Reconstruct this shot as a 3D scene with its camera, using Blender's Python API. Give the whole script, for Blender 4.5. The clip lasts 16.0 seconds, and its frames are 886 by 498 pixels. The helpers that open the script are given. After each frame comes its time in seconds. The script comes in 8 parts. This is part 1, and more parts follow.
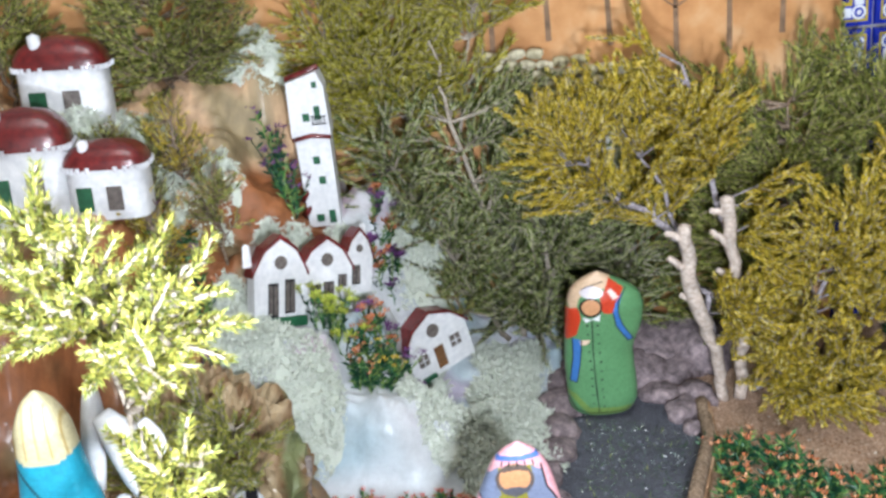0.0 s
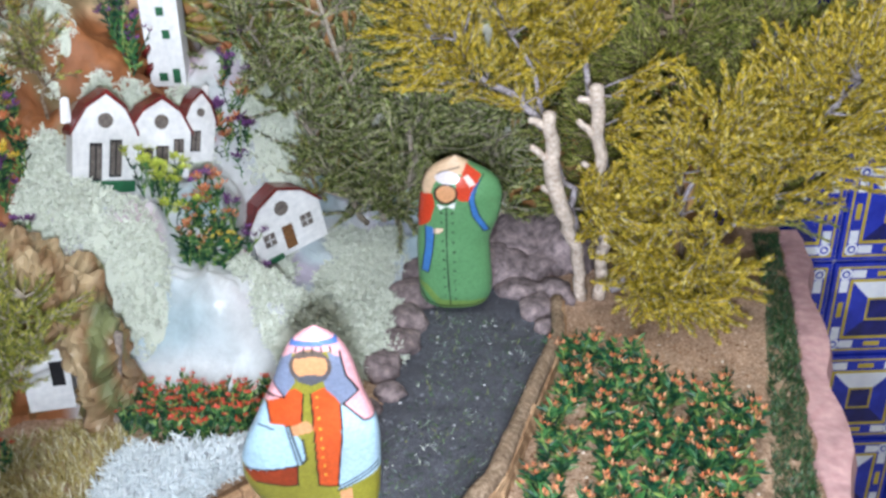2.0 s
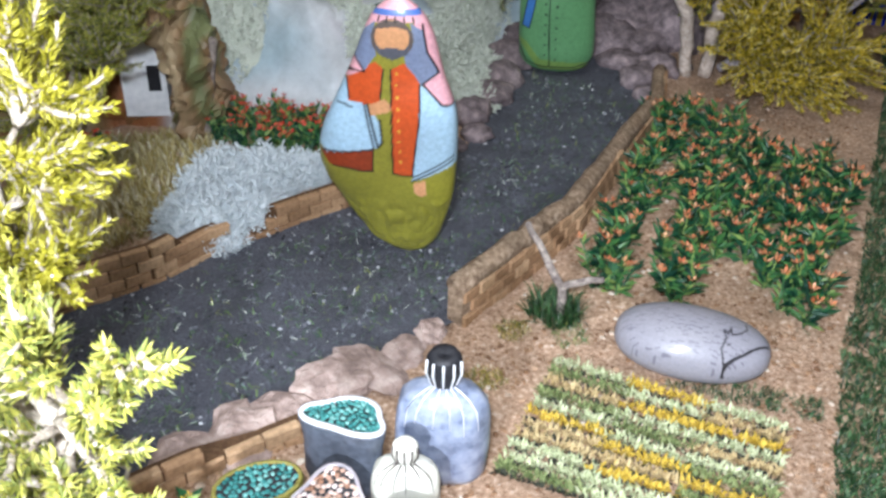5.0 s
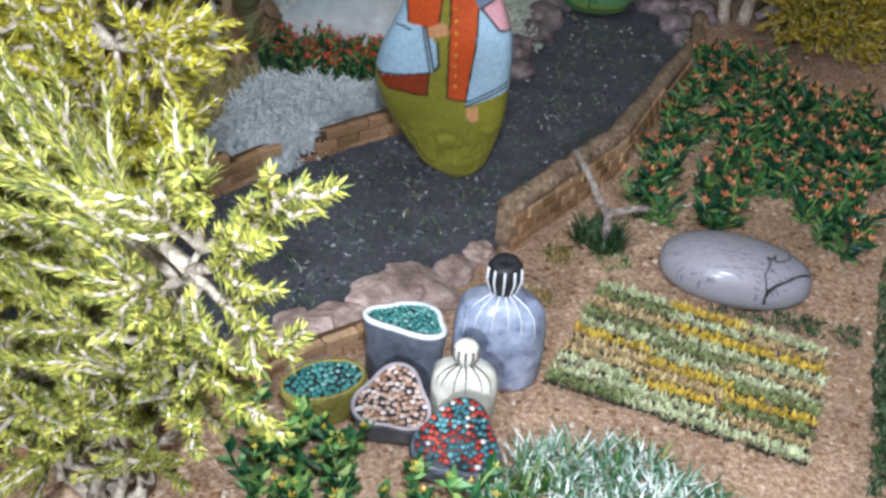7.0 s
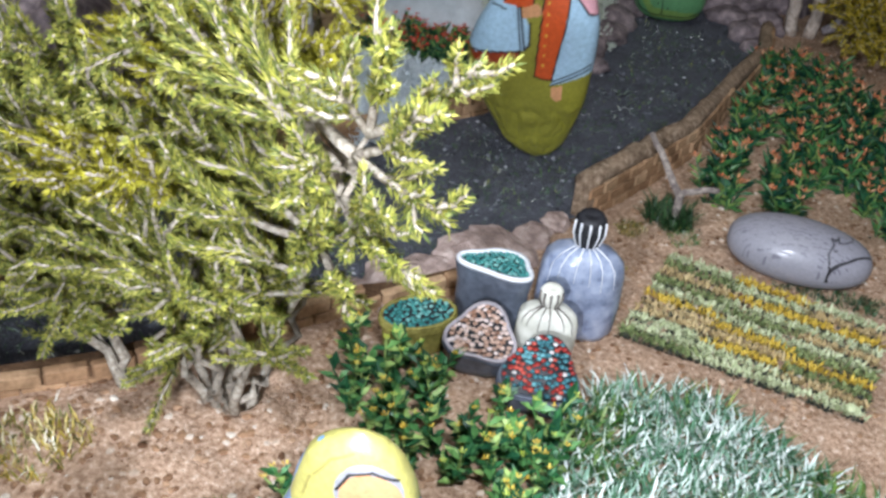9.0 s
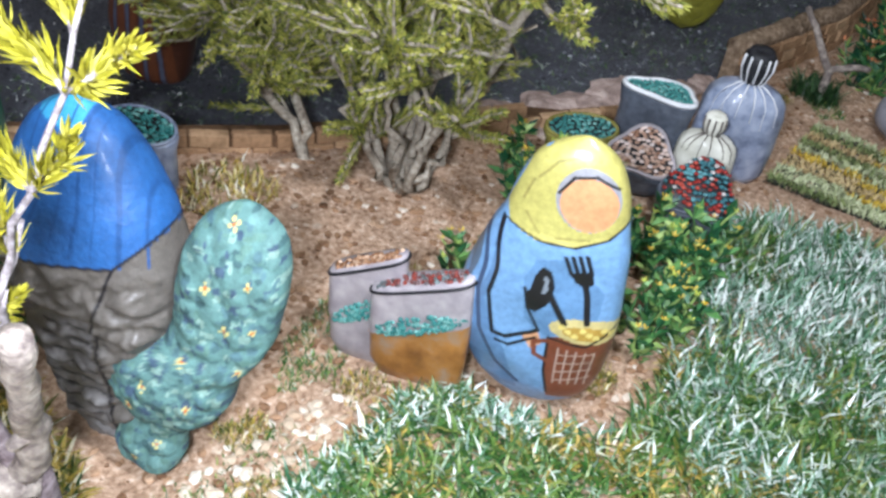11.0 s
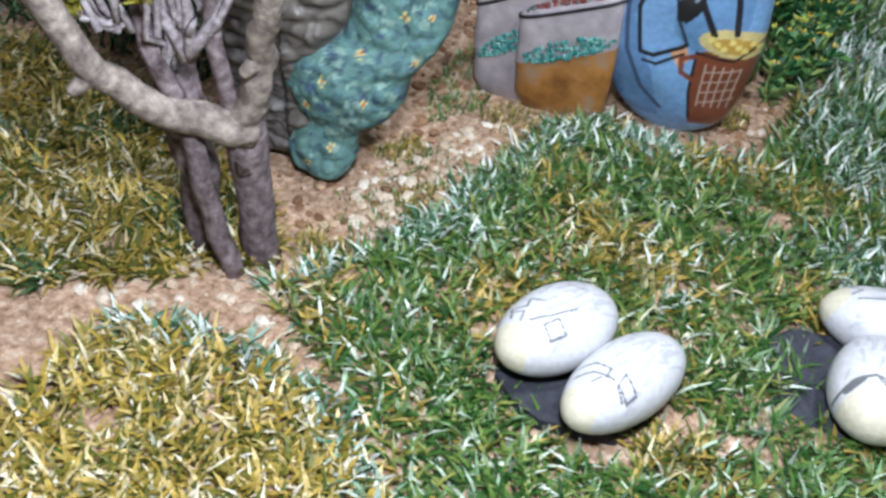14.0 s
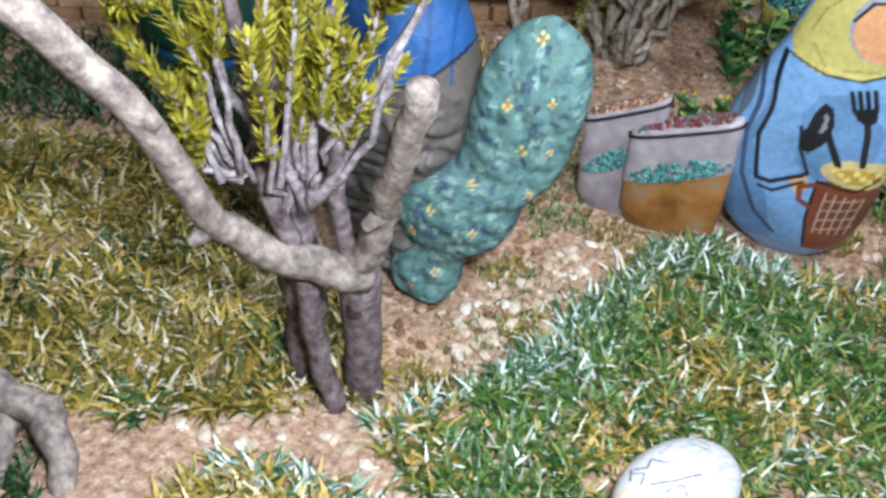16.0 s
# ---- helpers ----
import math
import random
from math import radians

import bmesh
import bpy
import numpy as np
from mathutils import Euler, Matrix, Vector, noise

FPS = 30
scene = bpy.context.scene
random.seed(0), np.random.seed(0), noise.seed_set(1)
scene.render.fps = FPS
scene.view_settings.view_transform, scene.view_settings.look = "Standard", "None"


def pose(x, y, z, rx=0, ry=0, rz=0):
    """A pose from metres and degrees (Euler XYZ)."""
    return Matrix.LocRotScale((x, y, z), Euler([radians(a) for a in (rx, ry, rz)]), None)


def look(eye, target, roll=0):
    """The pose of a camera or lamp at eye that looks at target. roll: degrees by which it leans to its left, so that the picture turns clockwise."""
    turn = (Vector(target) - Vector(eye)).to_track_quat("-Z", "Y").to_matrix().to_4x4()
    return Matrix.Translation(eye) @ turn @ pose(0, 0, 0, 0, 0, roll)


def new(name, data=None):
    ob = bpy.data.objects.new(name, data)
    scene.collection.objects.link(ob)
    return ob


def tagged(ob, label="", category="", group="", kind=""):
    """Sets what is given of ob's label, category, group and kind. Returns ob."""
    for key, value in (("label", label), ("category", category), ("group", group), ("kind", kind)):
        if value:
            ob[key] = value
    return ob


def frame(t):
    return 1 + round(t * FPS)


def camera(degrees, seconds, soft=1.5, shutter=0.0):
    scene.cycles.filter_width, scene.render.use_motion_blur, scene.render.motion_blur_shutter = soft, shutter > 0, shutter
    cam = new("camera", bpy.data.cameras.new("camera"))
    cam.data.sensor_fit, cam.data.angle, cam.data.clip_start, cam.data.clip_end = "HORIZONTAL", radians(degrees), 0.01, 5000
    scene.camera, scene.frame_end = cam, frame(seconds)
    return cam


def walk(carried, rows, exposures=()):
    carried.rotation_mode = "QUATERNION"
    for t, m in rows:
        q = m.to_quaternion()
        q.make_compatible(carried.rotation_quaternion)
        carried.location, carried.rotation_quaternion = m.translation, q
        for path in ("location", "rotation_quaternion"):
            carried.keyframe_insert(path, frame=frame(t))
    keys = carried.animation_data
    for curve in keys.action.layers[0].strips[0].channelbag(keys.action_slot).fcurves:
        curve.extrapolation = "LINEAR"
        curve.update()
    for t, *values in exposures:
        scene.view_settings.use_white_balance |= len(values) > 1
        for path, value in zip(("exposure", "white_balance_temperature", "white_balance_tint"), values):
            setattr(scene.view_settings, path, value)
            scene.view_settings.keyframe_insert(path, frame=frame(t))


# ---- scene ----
cam = camera(49.0, 16.0, 2.9)
PATH = [
    (0, (0.048, 0.017, 0.532), (0.003, 1.903, -0.132), -5.8),
    (0.5, (0.061, 0.027, 0.524), (0.068, 1.899, -0.182), -5.5),
    (1, (0.09, 0.041, 0.516), (0.125, 1.892, -0.242), -5.2),
    (1.5, (0.106, 0.056, 0.501), (0.183, 1.891, -0.291), -3.3),
    (2, (0.119, 0.071, 0.49), (0.218, 1.869, -0.38), -0.2),
    (2.5, (0.129, 0.071, 0.464), (0.229, 1.848, -0.448), 3.0),
    (3, (0.135, 0.067, 0.454), (0.214, 1.819, -0.507), 4.8),
    (3.5, (0.131, 0.063, 0.439), (0.173, 1.791, -0.567), 5.3),
    (4, (0.134, 0.05, 0.419), (0.109, 1.754, -0.628), 4.3),
    (4.5, (0.141, 0.038, 0.403), (0.049, 1.715, -0.683), 2.5),
    (5, (0.138, 0.027, 0.388), (0.022, 1.689, -0.718), 1.7),
    (5.2, (0.138, 0.022, 0.387), (0.012, 1.674, -0.732), 1.4),
    (7.5, (0.107, -0.013, 0.37), (-0.013, 1.606, -0.798), 3.8),
    (8, (0.106, -0.026, 0.368), (-0.052, 1.594, -0.794), 3.0),
    (8.2, (0.104, -0.033, 0.371), (-0.076, 1.597, -0.774), 2.9),
    (10.3, (0.062, -0.115, 0.331), (-0.151, 1.519, -0.803), 10.8),
    (10.5, (0.059, -0.12, 0.325), (-0.176, 1.488, -0.842), 10.7),
    (11, (0.053, -0.142, 0.303), (-0.232, 1.422, -0.911), 9.8),
    (11.5, (0.049, -0.158, 0.294), (-0.309, 1.364, -0.953), 8.4),
    (12, (0.038, -0.172, 0.281), (-0.307, 1.34, -0.982), 8.8),
    (12.5, (0.041, -0.185, 0.271), (-0.297, 1.302, -1.024), 8.5),
    (13, (0.045, -0.198, 0.257), (-0.274, 1.275, -1.057), 8.1),
    (13.5, (0.038, -0.208, 0.25), (-0.247, 1.25, -1.088), 8.5),
    (14, (0.032, -0.214, 0.247), (-0.271, 1.236, -1.097), 8.2),
    (14.5, (0.023, -0.214, 0.251), (-0.308, 1.234, -1.088), 8.1),
    (15, (0.014, -0.208, 0.257), (-0.351, 1.241, -1.072), 7.8),
    (15.5, (0.004, -0.199, 0.26), (-0.382, 1.256, -1.057), 7.9),
    (16, (0.001, -0.191, 0.263), (-0.418, 1.267, -1.04), 7.3),
]
walk(cam, [(t, look(eye, target, roll)) for t, eye, target, roll in PATH],
     [(0, 1.88), (0.5, 1.8), (1, 1.8), (2.5, 2.03), (3.5, 1.98), (4.5, 1.5), (5, 1.32), (7.5, 0.6), (8.2, 0.58), (10.5, 0.38), (11, 0.08), (11.5, -0.04), (12, -0.05), (12.5, -0.3), (13, -0.55), (14.5, -0.58), (16, -0.42)])

# ---- light: two fixed stand-ins for the filming phone's moving torch, and an added fill ----
world = bpy.data.worlds.new("world")
scene.world = world
world.use_nodes = True
world.node_tree.nodes["Background"].inputs[0].default_value = (0.9, 0.95, 1.0, 1)
world.node_tree.nodes["Background"].inputs[1].default_value = 0.035
# Early and late on the torch's way; both burn throughout, softening each other's shadows.
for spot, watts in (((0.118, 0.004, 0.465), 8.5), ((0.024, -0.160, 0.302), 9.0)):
    torch = new("torch_stand_in", bpy.data.lights.new("torch_stand_in", "POINT"))
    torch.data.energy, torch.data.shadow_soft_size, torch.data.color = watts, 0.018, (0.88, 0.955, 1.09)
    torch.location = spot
# Dim unseen overhead lamp, added as soft fill to lift the shadows.
room = new("room_fill", bpy.data.lights.new("room_fill", "AREA"))
room.data.energy, room.data.size, room.data.color = 4.2, 0.9, (0.92, 0.97, 1.0)
room.location = (0.1, 0.3, 1.72)

RNG = np.random.default_rng(7)


# ---- materials ----
def srgb(r, g, b):
    return tuple(((c / 255) / 12.92 if c <= 10 else ((c / 255 + 0.055) / 1.055) ** 2.4) for c in (r, g, b)) + (1.0,)


def shader(name, rough=0.6, spec=0.4, coat=0.0):
    m = bpy.data.materials.new(name)
    m.use_nodes = True
    b = m.node_tree.nodes["Principled BSDF"]
    b.inputs["Roughness"].default_value = rough
    b.inputs["Specular IOR Level"].default_value = spec
    b.inputs["Coat Weight"].default_value = coat
    b.inputs["Coat Roughness"].default_value = 0.18
    return m, m.node_tree, b


def node(t, kind, **values):
    n = t.nodes.new(kind)
    for k, v in values.items():
        n.inputs[k].default_value = v
    return n


def noise_at(t, scale, detail=3.0, rough=0.6):
    co = t.nodes.new("ShaderNodeTexCoord")
    n = node(t, "ShaderNodeTexNoise", Scale=scale, Detail=detail, Roughness=rough)
    t.links.new(co.outputs["Object"], n.inputs["Vector"])
    return n


def ramp_of(t, source, stops, sharp=False):
    r = t.nodes.new("ShaderNodeValToRGB")
    if sharp:
        r.color_ramp.interpolation = "CONSTANT"
    e = r.color_ramp.elements
    while len(e) < len(stops):
        e.new(0.5)
    for k, (p, c) in enumerate(stops):
        e[k].position, e[k].color = p, c
    t.links.new(source, r.inputs["Fac"])
    return r


def bump_to(t, b, source, strength, distance):
    n = node(t, "ShaderNodeBump", Strength=strength, Distance=distance)
    t.links.new(source, n.inputs["Height"])
    t.links.new(n.outputs["Normal"], b.inputs["Normal"])


def mottled(name, stops, scale=300, rough=0.7, spec=0.3, bump=0.5, bscale=900, depth=0.001, coat=0.0, big=40, wear=0.35, contrast=(0.3, 0.7)):
    """Two scales of colour: a fine grain through the stops, and broad stains."""
    m, t, b = shader(name, rough, spec, coat)
    lo, hi = contrast
    n = noise_at(t, scale, 4)
    st = [(lo + (hi - lo) * k / max(1, len(stops) - 1), c) for k, c in enumerate(stops)]
    r = ramp_of(t, n.outputs["Fac"], st)
    g = noise_at(t, big, 2)
    gr = ramp_of(t, g.outputs["Fac"], [(0.3, (1 - wear, 1 - wear, 1 - wear, 1)), (0.7, (1, 1, 1, 1))])
    mx = t.nodes.new("ShaderNodeMix")
    mx.data_type, mx.blend_type = "RGBA", "MULTIPLY"
    mx.inputs["Factor"].default_value = 1.0
    t.links.new(r.outputs["Color"], mx.inputs[6])
    t.links.new(gr.outputs["Color"], mx.inputs[7])
    t.links.new(mx.outputs[2], b.inputs["Base Color"])
    if bump:
        bump_to(t, b, noise_at(t, bscale, 4).outputs["Fac"], bump, depth)
    return m


def by_island(name, stops, rough=0.55, spec=0.35, sharp=False, grain=500, sub=0.0):
    """Each loose piece takes its own colour of the stops."""
    m, t, b = shader(name, rough, spec)
    g = t.nodes.new("ShaderNodeNewGeometry")
    r = ramp_of(t, g.outputs["Random Per Island"], stops, sharp)
    n = noise_at(t, grain or 90, 2)
    lo = 0.7 if grain else 0.93
    nr = ramp_of(t, n.outputs["Fac"], [(0.3, (lo, lo, lo, 1)), (0.7, (1, 1, 1, 1))])
    mx = t.nodes.new("ShaderNodeMix")
    mx.data_type, mx.blend_type = "RGBA", "MULTIPLY"
    mx.inputs["Factor"].default_value = 1.0
    t.links.new(r.outputs["Color"], mx.inputs[6])
    t.links.new(nr.outputs["Color"], mx.inputs[7])
    t.links.new(mx.outputs[2], b.inputs["Base Color"])
    if sub:
        tr = t.nodes.new("ShaderNodeBsdfTranslucent")
        t.links.new(mx.outputs[2], tr.inputs["Color"])
        ms = node(t, "ShaderNodeMixShader", Fac=sub)
        t.links.new(b.outputs[0], ms.inputs[1])
        t.links.new(tr.outputs[0], ms.inputs[2])
        t.links.new(ms.outputs[0], t.nodes["Material Output"].inputs["Surface"])
    return m


def by_piece(name, stops, rough=0.8, bump=0.6, bscale=700, depth=0.001):
    """Each object of its own takes its own colour of the stops."""
    m, t, b = shader(name, rough, 0.25)
    o = t.nodes.new("ShaderNodeObjectInfo")
    r = ramp_of(t, o.outputs["Random"], stops)
    n = noise_at(t, 260, 4)
    nr = ramp_of(t, n.outputs["Fac"], [(0.3, (0.6, 0.58, 0.55, 1)), (0.65, (1, 1, 1, 1))])
    mx = t.nodes.new("ShaderNodeMix")
    mx.data_type, mx.blend_type = "RGBA", "MULTIPLY"
    mx.inputs["Factor"].default_value = 1.0
    t.links.new(r.outputs["Color"], mx.inputs[6])
    t.links.new(nr.outputs["Color"], mx.inputs[7])
    t.links.new(mx.outputs[2], b.inputs["Base Color"])
    bump_to(t, b, noise_at(t, bscale, 4).outputs["Fac"], bump, depth)
    return m


def painted(name, rough=0.38, coat=0.45, grain=350, mottle=0.28, bump=0.15):
    """Hand-laid paint kept in the colour attribute, with brushy mottling, under varnish."""
    m, t, b = shader(name, rough, 0.4, coat)
    a = t.nodes.new("ShaderNodeAttribute")
    a.attribute_name = "paint"
    n = noise_at(t, grain, 5, 0.7)
    lo = 1 - mottle
    nr = ramp_of(t, n.outputs["Fac"], [(0.3, (lo, lo, lo, 1)), (0.62, (1, 1, 1, 1))])
    mx = t.nodes.new("ShaderNodeMix")
    mx.data_type, mx.blend_type = "RGBA", "MULTIPLY"
    mx.inputs["Factor"].default_value = 1.0
    t.links.new(a.outputs["Color"], mx.inputs[6])
    t.links.new(nr.outputs["Color"], mx.inputs[7])
    t.links.new(mx.outputs[2], b.inputs["Base Color"])
    bump_to(t, b, noise_at(t, 220, 3).outputs["Fac"], bump, 0.0015)
    return m


SOIL = mottled("soil", [srgb(134, 106, 86), srgb(174, 142, 117), srgb(202, 170, 144), srgb(226, 204, 184)], 330, 0.95, 0.1, 0.9, 600, 0.002, wear=0.25)
ROAD = mottled("black_sand", [srgb(44, 45, 52), srgb(80, 82, 92), srgb(112, 114, 124), srgb(196, 197, 202)], 1100, 0.75, 0.5, 1.0, 1500, 0.0012, contrast=(0.34, 0.8))
PAPER = painted("painted_paper_rock", 0.6, 0.1, 60, 0.22, 0.5)
ENAMEL = painted("varnished_paint")
SATIN = painted("satin_paint", 0.55, 0.08, 350, 0.3, 0.4)
PEBBLE = painted("pebble_paint", 0.45, 0.25, 500, 0.2)
CORK = by_piece("cork_brick", [(0.0, srgb(152, 118, 88)), (0.5, srgb(178, 142, 108)), (1.0, srgb(202, 168, 132))])
MORTAR = mottled("cork_core", [srgb(84, 62, 46), srgb(122, 94, 70)], 500, 0.9, 0.1, 0.8)
BARK_LOG = mottled("bark", [srgb(106, 86, 70), srgb(148, 126, 104), srgb(182, 160, 138)], 260, 0.9, 0.15, 1.0, 320, 0.002)
WOOD_GREY = mottled("weathered_wood", [srgb(104, 92, 90), srgb(150, 138, 130), srgb(190, 178, 166)], 260, 0.8, 0.2, 0.8, 500, 0.001, big=70)
TWIG = mottled("grey_twig", [srgb(120, 108, 96), srgb(172, 160, 144), srgb(205, 196, 180)], 400, 0.8, 0.2, 0.5)
TWIG_LILAC = mottled("lilac_grey_twig", [srgb(112, 102, 104), srgb(164, 155, 158), srgb(204, 198, 202)], 400, 0.8, 0.2, 0.5)
WOOD_PLUM = mottled("plum_brown_wood", [srgb(80, 68, 70), srgb(124, 110, 112), srgb(164, 152, 154)], 260, 0.8, 0.2, 0.8, 500, 0.001, big=70)
WOOD_PALE = mottled("pale_bare_wood", [srgb(168, 150, 136), srgb(200, 184, 170), srgb(222, 210, 198)], 260, 0.8, 0.2, 0.8, 500, 0.001, big=70)
MATTE = painted("matte_paint", 0.75, 0.0, 260, 0.38, 0.6)
STONEWARE = mottled("dark_slate", [srgb(48, 50, 58), srgb(74, 76, 86)], 200, 0.8, 0.3, 0.6, 500, 0.001)
TWIG_DARK = mottled("brown_twig", [srgb(92, 76, 62), srgb(138, 120, 102), srgb(178, 162, 142)], 300, 0.85, 0.2, 0.6)
NEEDLE_LIME = by_island("lime_needles", [(0.0, srgb(90, 102, 52)), (0.4, srgb(146, 152, 76)), (0.8, srgb(190, 186, 86)), (1.0, srgb(216, 209, 120))], 0.5, 0.3, sub=0.3)
NEEDLE_GOLD = by_island("golden_needles", [(0.0, srgb(74, 74, 28)), (0.25, srgb(150, 136, 42)), (0.6, srgb(220, 192, 62)), (0.85, srgb(238, 214, 88)), (1.0, srgb(244, 234, 170))], 0.5, 0.3, sub=0.25)
NEEDLE_GREY = by_island("grey_green_needles", [(0.0, srgb(30, 42, 22)), (0.3, srgb(72, 90, 46)), (0.6, srgb(136, 150, 80)), (0.85, srgb(196, 202, 130)), (1.0, srgb(226, 230, 184))], 0.5, 0.3, sub=0.2)
NEEDLE_GREEN = by_island("green_needles", [(0.0, srgb(44, 58, 24)), (0.3, srgb(104, 116, 50)), (0.7, srgb(168, 172, 80)), (1.0, srgb(222, 218, 134))], 0.5, 0.3, sub=0.2)
NEEDLE_OLIVE = by_island("olive_needles", [(0.0, srgb(78, 80, 26)), (0.3, srgb(150, 146, 44)), (0.7, srgb(206, 196, 70)), (1.0, srgb(236, 228, 138))], 0.5, 0.3, sub=0.25)
NEEDLE_YELLOW = by_island("yellow_needles", [(0.0, srgb(128, 124, 40)), (0.5, srgb(186, 178, 56)), (1.0, srgb(216, 208, 100))], 0.45, 0.3, sub=0.35)
LICHEN = by_island("reindeer_lichen", [(0.0, srgb(200, 207, 190)), (0.5, srgb(219, 224, 210)), (1.0, srgb(231, 235, 225))], 0.95, 0.05, grain=0, sub=0.12)
LICHEN_BLUE = by_island("bluish_lichen", [(0.0, srgb(198, 208, 212)), (0.5, srgb(218, 226, 229)), (1.0, srgb(232, 237, 239))], 0.95, 0.05, grain=0, sub=0.12)
TURF = by_island("turf", [(0.0, srgb(26, 62, 24)), (0.4, srgb(60, 102, 42)), (0.7, srgb(98, 128, 58)), (0.84, srgb(146, 150, 78)), (0.9, srgb(114, 150, 104)), (0.95, srgb(186, 204, 180)), (1.0, srgb(234, 240, 226))], 0.4, 0.45)
TURF_OLIVE = by_island("olive_turf", [(0.0, srgb(50, 66, 24)), (0.35, srgb(106, 106, 42)), (0.65, srgb(162, 138, 58)), (0.87, srgb(202, 174, 98)), (1.0, srgb(238, 234, 208))], 0.4, 0.45)
TURF_WHITE = by_island("frosted_turf", [(0.0, srgb(36, 78, 46)), (0.35, srgb(78, 124, 90)), (0.6, srgb(146, 176, 156)), (0.8, srgb(216, 226, 218)), (1.0, srgb(238, 242, 238))], 0.4, 0.45)
TURF_YELLOW = by_island("dry_turf", [(0.0, srgb(70, 90, 34)), (0.3, srgb(140, 126, 52)), (0.6, srgb(190, 160, 70)), (0.82, srgb(214, 196, 136)), (1.0, srgb(240, 236, 220))], 0.45, 0.4)
TURF_DARK = by_island("dark_turf", [(0.0, srgb(16, 40, 20)), (0.6, srgb(36, 70, 32)), (1.0, srgb(88, 120, 78))], 0.45, 0.4)
HAY = by_island("straw", [(0.0, srgb(134, 118, 66)), (0.5, srgb(186, 168, 104)), (0.8, srgb(222, 212, 168)), (1.0, srgb(242, 238, 222))], 0.6, 0.3)
LEAF = by_island("plastic_leaf", [(0.0, srgb(14, 52, 40)), (0.45, srgb(36, 92, 60)), (0.75, srgb(74, 126, 68)), (1.0, srgb(150, 172, 92))], 0.45, 0.4)
LEAF_FRESH = by_island("fresh_plastic_leaf", [(0.0, srgb(24, 70, 44)), (0.45, srgb(58, 116, 66)), (0.75, srgb(106, 152, 84)), (1.0, srgb(172, 192, 112))], 0.45, 0.4)
PETAL_ORANGE = by_island("orange_petal", [(0.0, srgb(186, 96, 58)), (0.6, srgb(212, 134, 90)), (1.0, srgb(228, 174, 134))], 0.5)
PETAL_RED = by_island("red_petal", [(0.0, srgb(170, 36, 26)), (0.6, srgb(206, 64, 40)), (1.0, srgb(226, 110, 90))], 0.5)
PETAL_YELLOW = by_island("yellow_petal", [(0.0, srgb(206, 160, 40)), (1.0, srgb(236, 210, 90))], 0.5)
PETAL_LIME = by_island("lime_petal", [(0.0, srgb(150, 168, 50)), (1.0, srgb(206, 212, 96))], 0.5)
PETAL_WHITE = by_island("white_petal", [(0.0, srgb(206, 208, 204)), (1.0, srgb(236, 236, 232))], 0.5)
PETAL_PURPLE = by_island("purple_petal", [(0.0, srgb(76, 34, 84)), (1.0, srgb(134, 84, 146))], 0.5)
GRIT = by_island("grit", [(0.0, srgb(112, 80, 58)), (0.6, srgb(164, 128, 98)), (0.85, srgb(192, 160, 132)), (1.0, srgb(226, 214, 198))], 0.8, 0.2)
GRIT_PALE = by_island("pale_grit", [(0.0, srgb(178, 152, 126)), (0.5, srgb(206, 186, 162)), (1.0, srgb(234, 226, 212))], 0.8, 0.2)
ROCK = mottled("purple_grey_rock", [srgb(96, 86, 88), srgb(138, 124, 126), srgb(174, 156, 156)], 120, 0.85, 0.2, 0.9, 260, 0.003)
ROCK_PINK = mottled("pale_pink_rock", [srgb(142, 122, 114), srgb(184, 160, 150), srgb(210, 190, 180)], 90, 0.85, 0.2, 0.9, 260, 0.003)
PLASTER = mottled("pink_plaster", [srgb(196, 152, 152), srgb(222, 182, 180)], 90, 0.85, 0.2, 0.4, 400)
ROOMWALL = mottled("room_paint", [srgb(176, 170, 160), srgb(190, 184, 174)], 8, 0.9, 0.2, 0.1, 60)
GLAZE_BLUE = mottled("blue_glaze", [srgb(24, 40, 150), srgb(36, 58, 186)], 60, 0.18, 0.5, 0.05, 300, coat=0.5, wear=0.15)
GLAZE_DARK = mottled("dark_blue_glaze", [srgb(14, 20, 84), srgb(22, 30, 112)], 60, 0.18, 0.5, 0.05, 300, coat=0.5, wear=0.15)
GLAZE_WHITE = mottled("white_glaze", [srgb(214, 220, 232), srgb(232, 236, 242)], 60, 0.18, 0.5, 0.05, 300, coat=0.5, wear=0.1)
GLAZE_SKY = mottled("light_blue_glaze", [srgb(96, 130, 206), srgb(124, 156, 222)], 60, 0.18, 0.5, 0.05, 300, coat=0.5, wear=0.1)
GLAZE_OCHRE = mottled("ochre_glaze", [srgb(170, 150, 50), srgb(200, 180, 70)], 60, 0.18, 0.5, 0.05, 300, coat=0.5, wear=0.15)
GROUT = mottled("grout", [srgb(150, 150, 150), srgb(180, 180, 178)], 300, 0.9, 0.1, 0.3)
SKYBOARD = mottled("sunset_board", [srgb(172, 118, 72), srgb(206, 152, 100), srgb(222, 182, 138)], 14, 0.7, 0.2, 0.15, 200, big=6, wear=0.25)
BOARDTREE = mottled("brown_grey_paint", [srgb(120, 98, 78), srgb(160, 128, 100)], 90, 0.7, 0.2, 0.1)
CREAMSTONE = by_piece("cream_stone", [(0.0, srgb(196, 186, 150)), (1.0, srgb(222, 214, 186))])
WHITEWASH = mottled("whitewash", [srgb(206, 208, 210), srgb(228, 228, 228)], 160, 0.5, 0.3, 0.3, 300, coat=0.2, wear=0.12)
ROOFRED = mottled("maroon_roof", [srgb(84, 24, 26), srgb(122, 40, 38)], 160, 0.35, 0.4, 0.3, 300, coat=0.5)
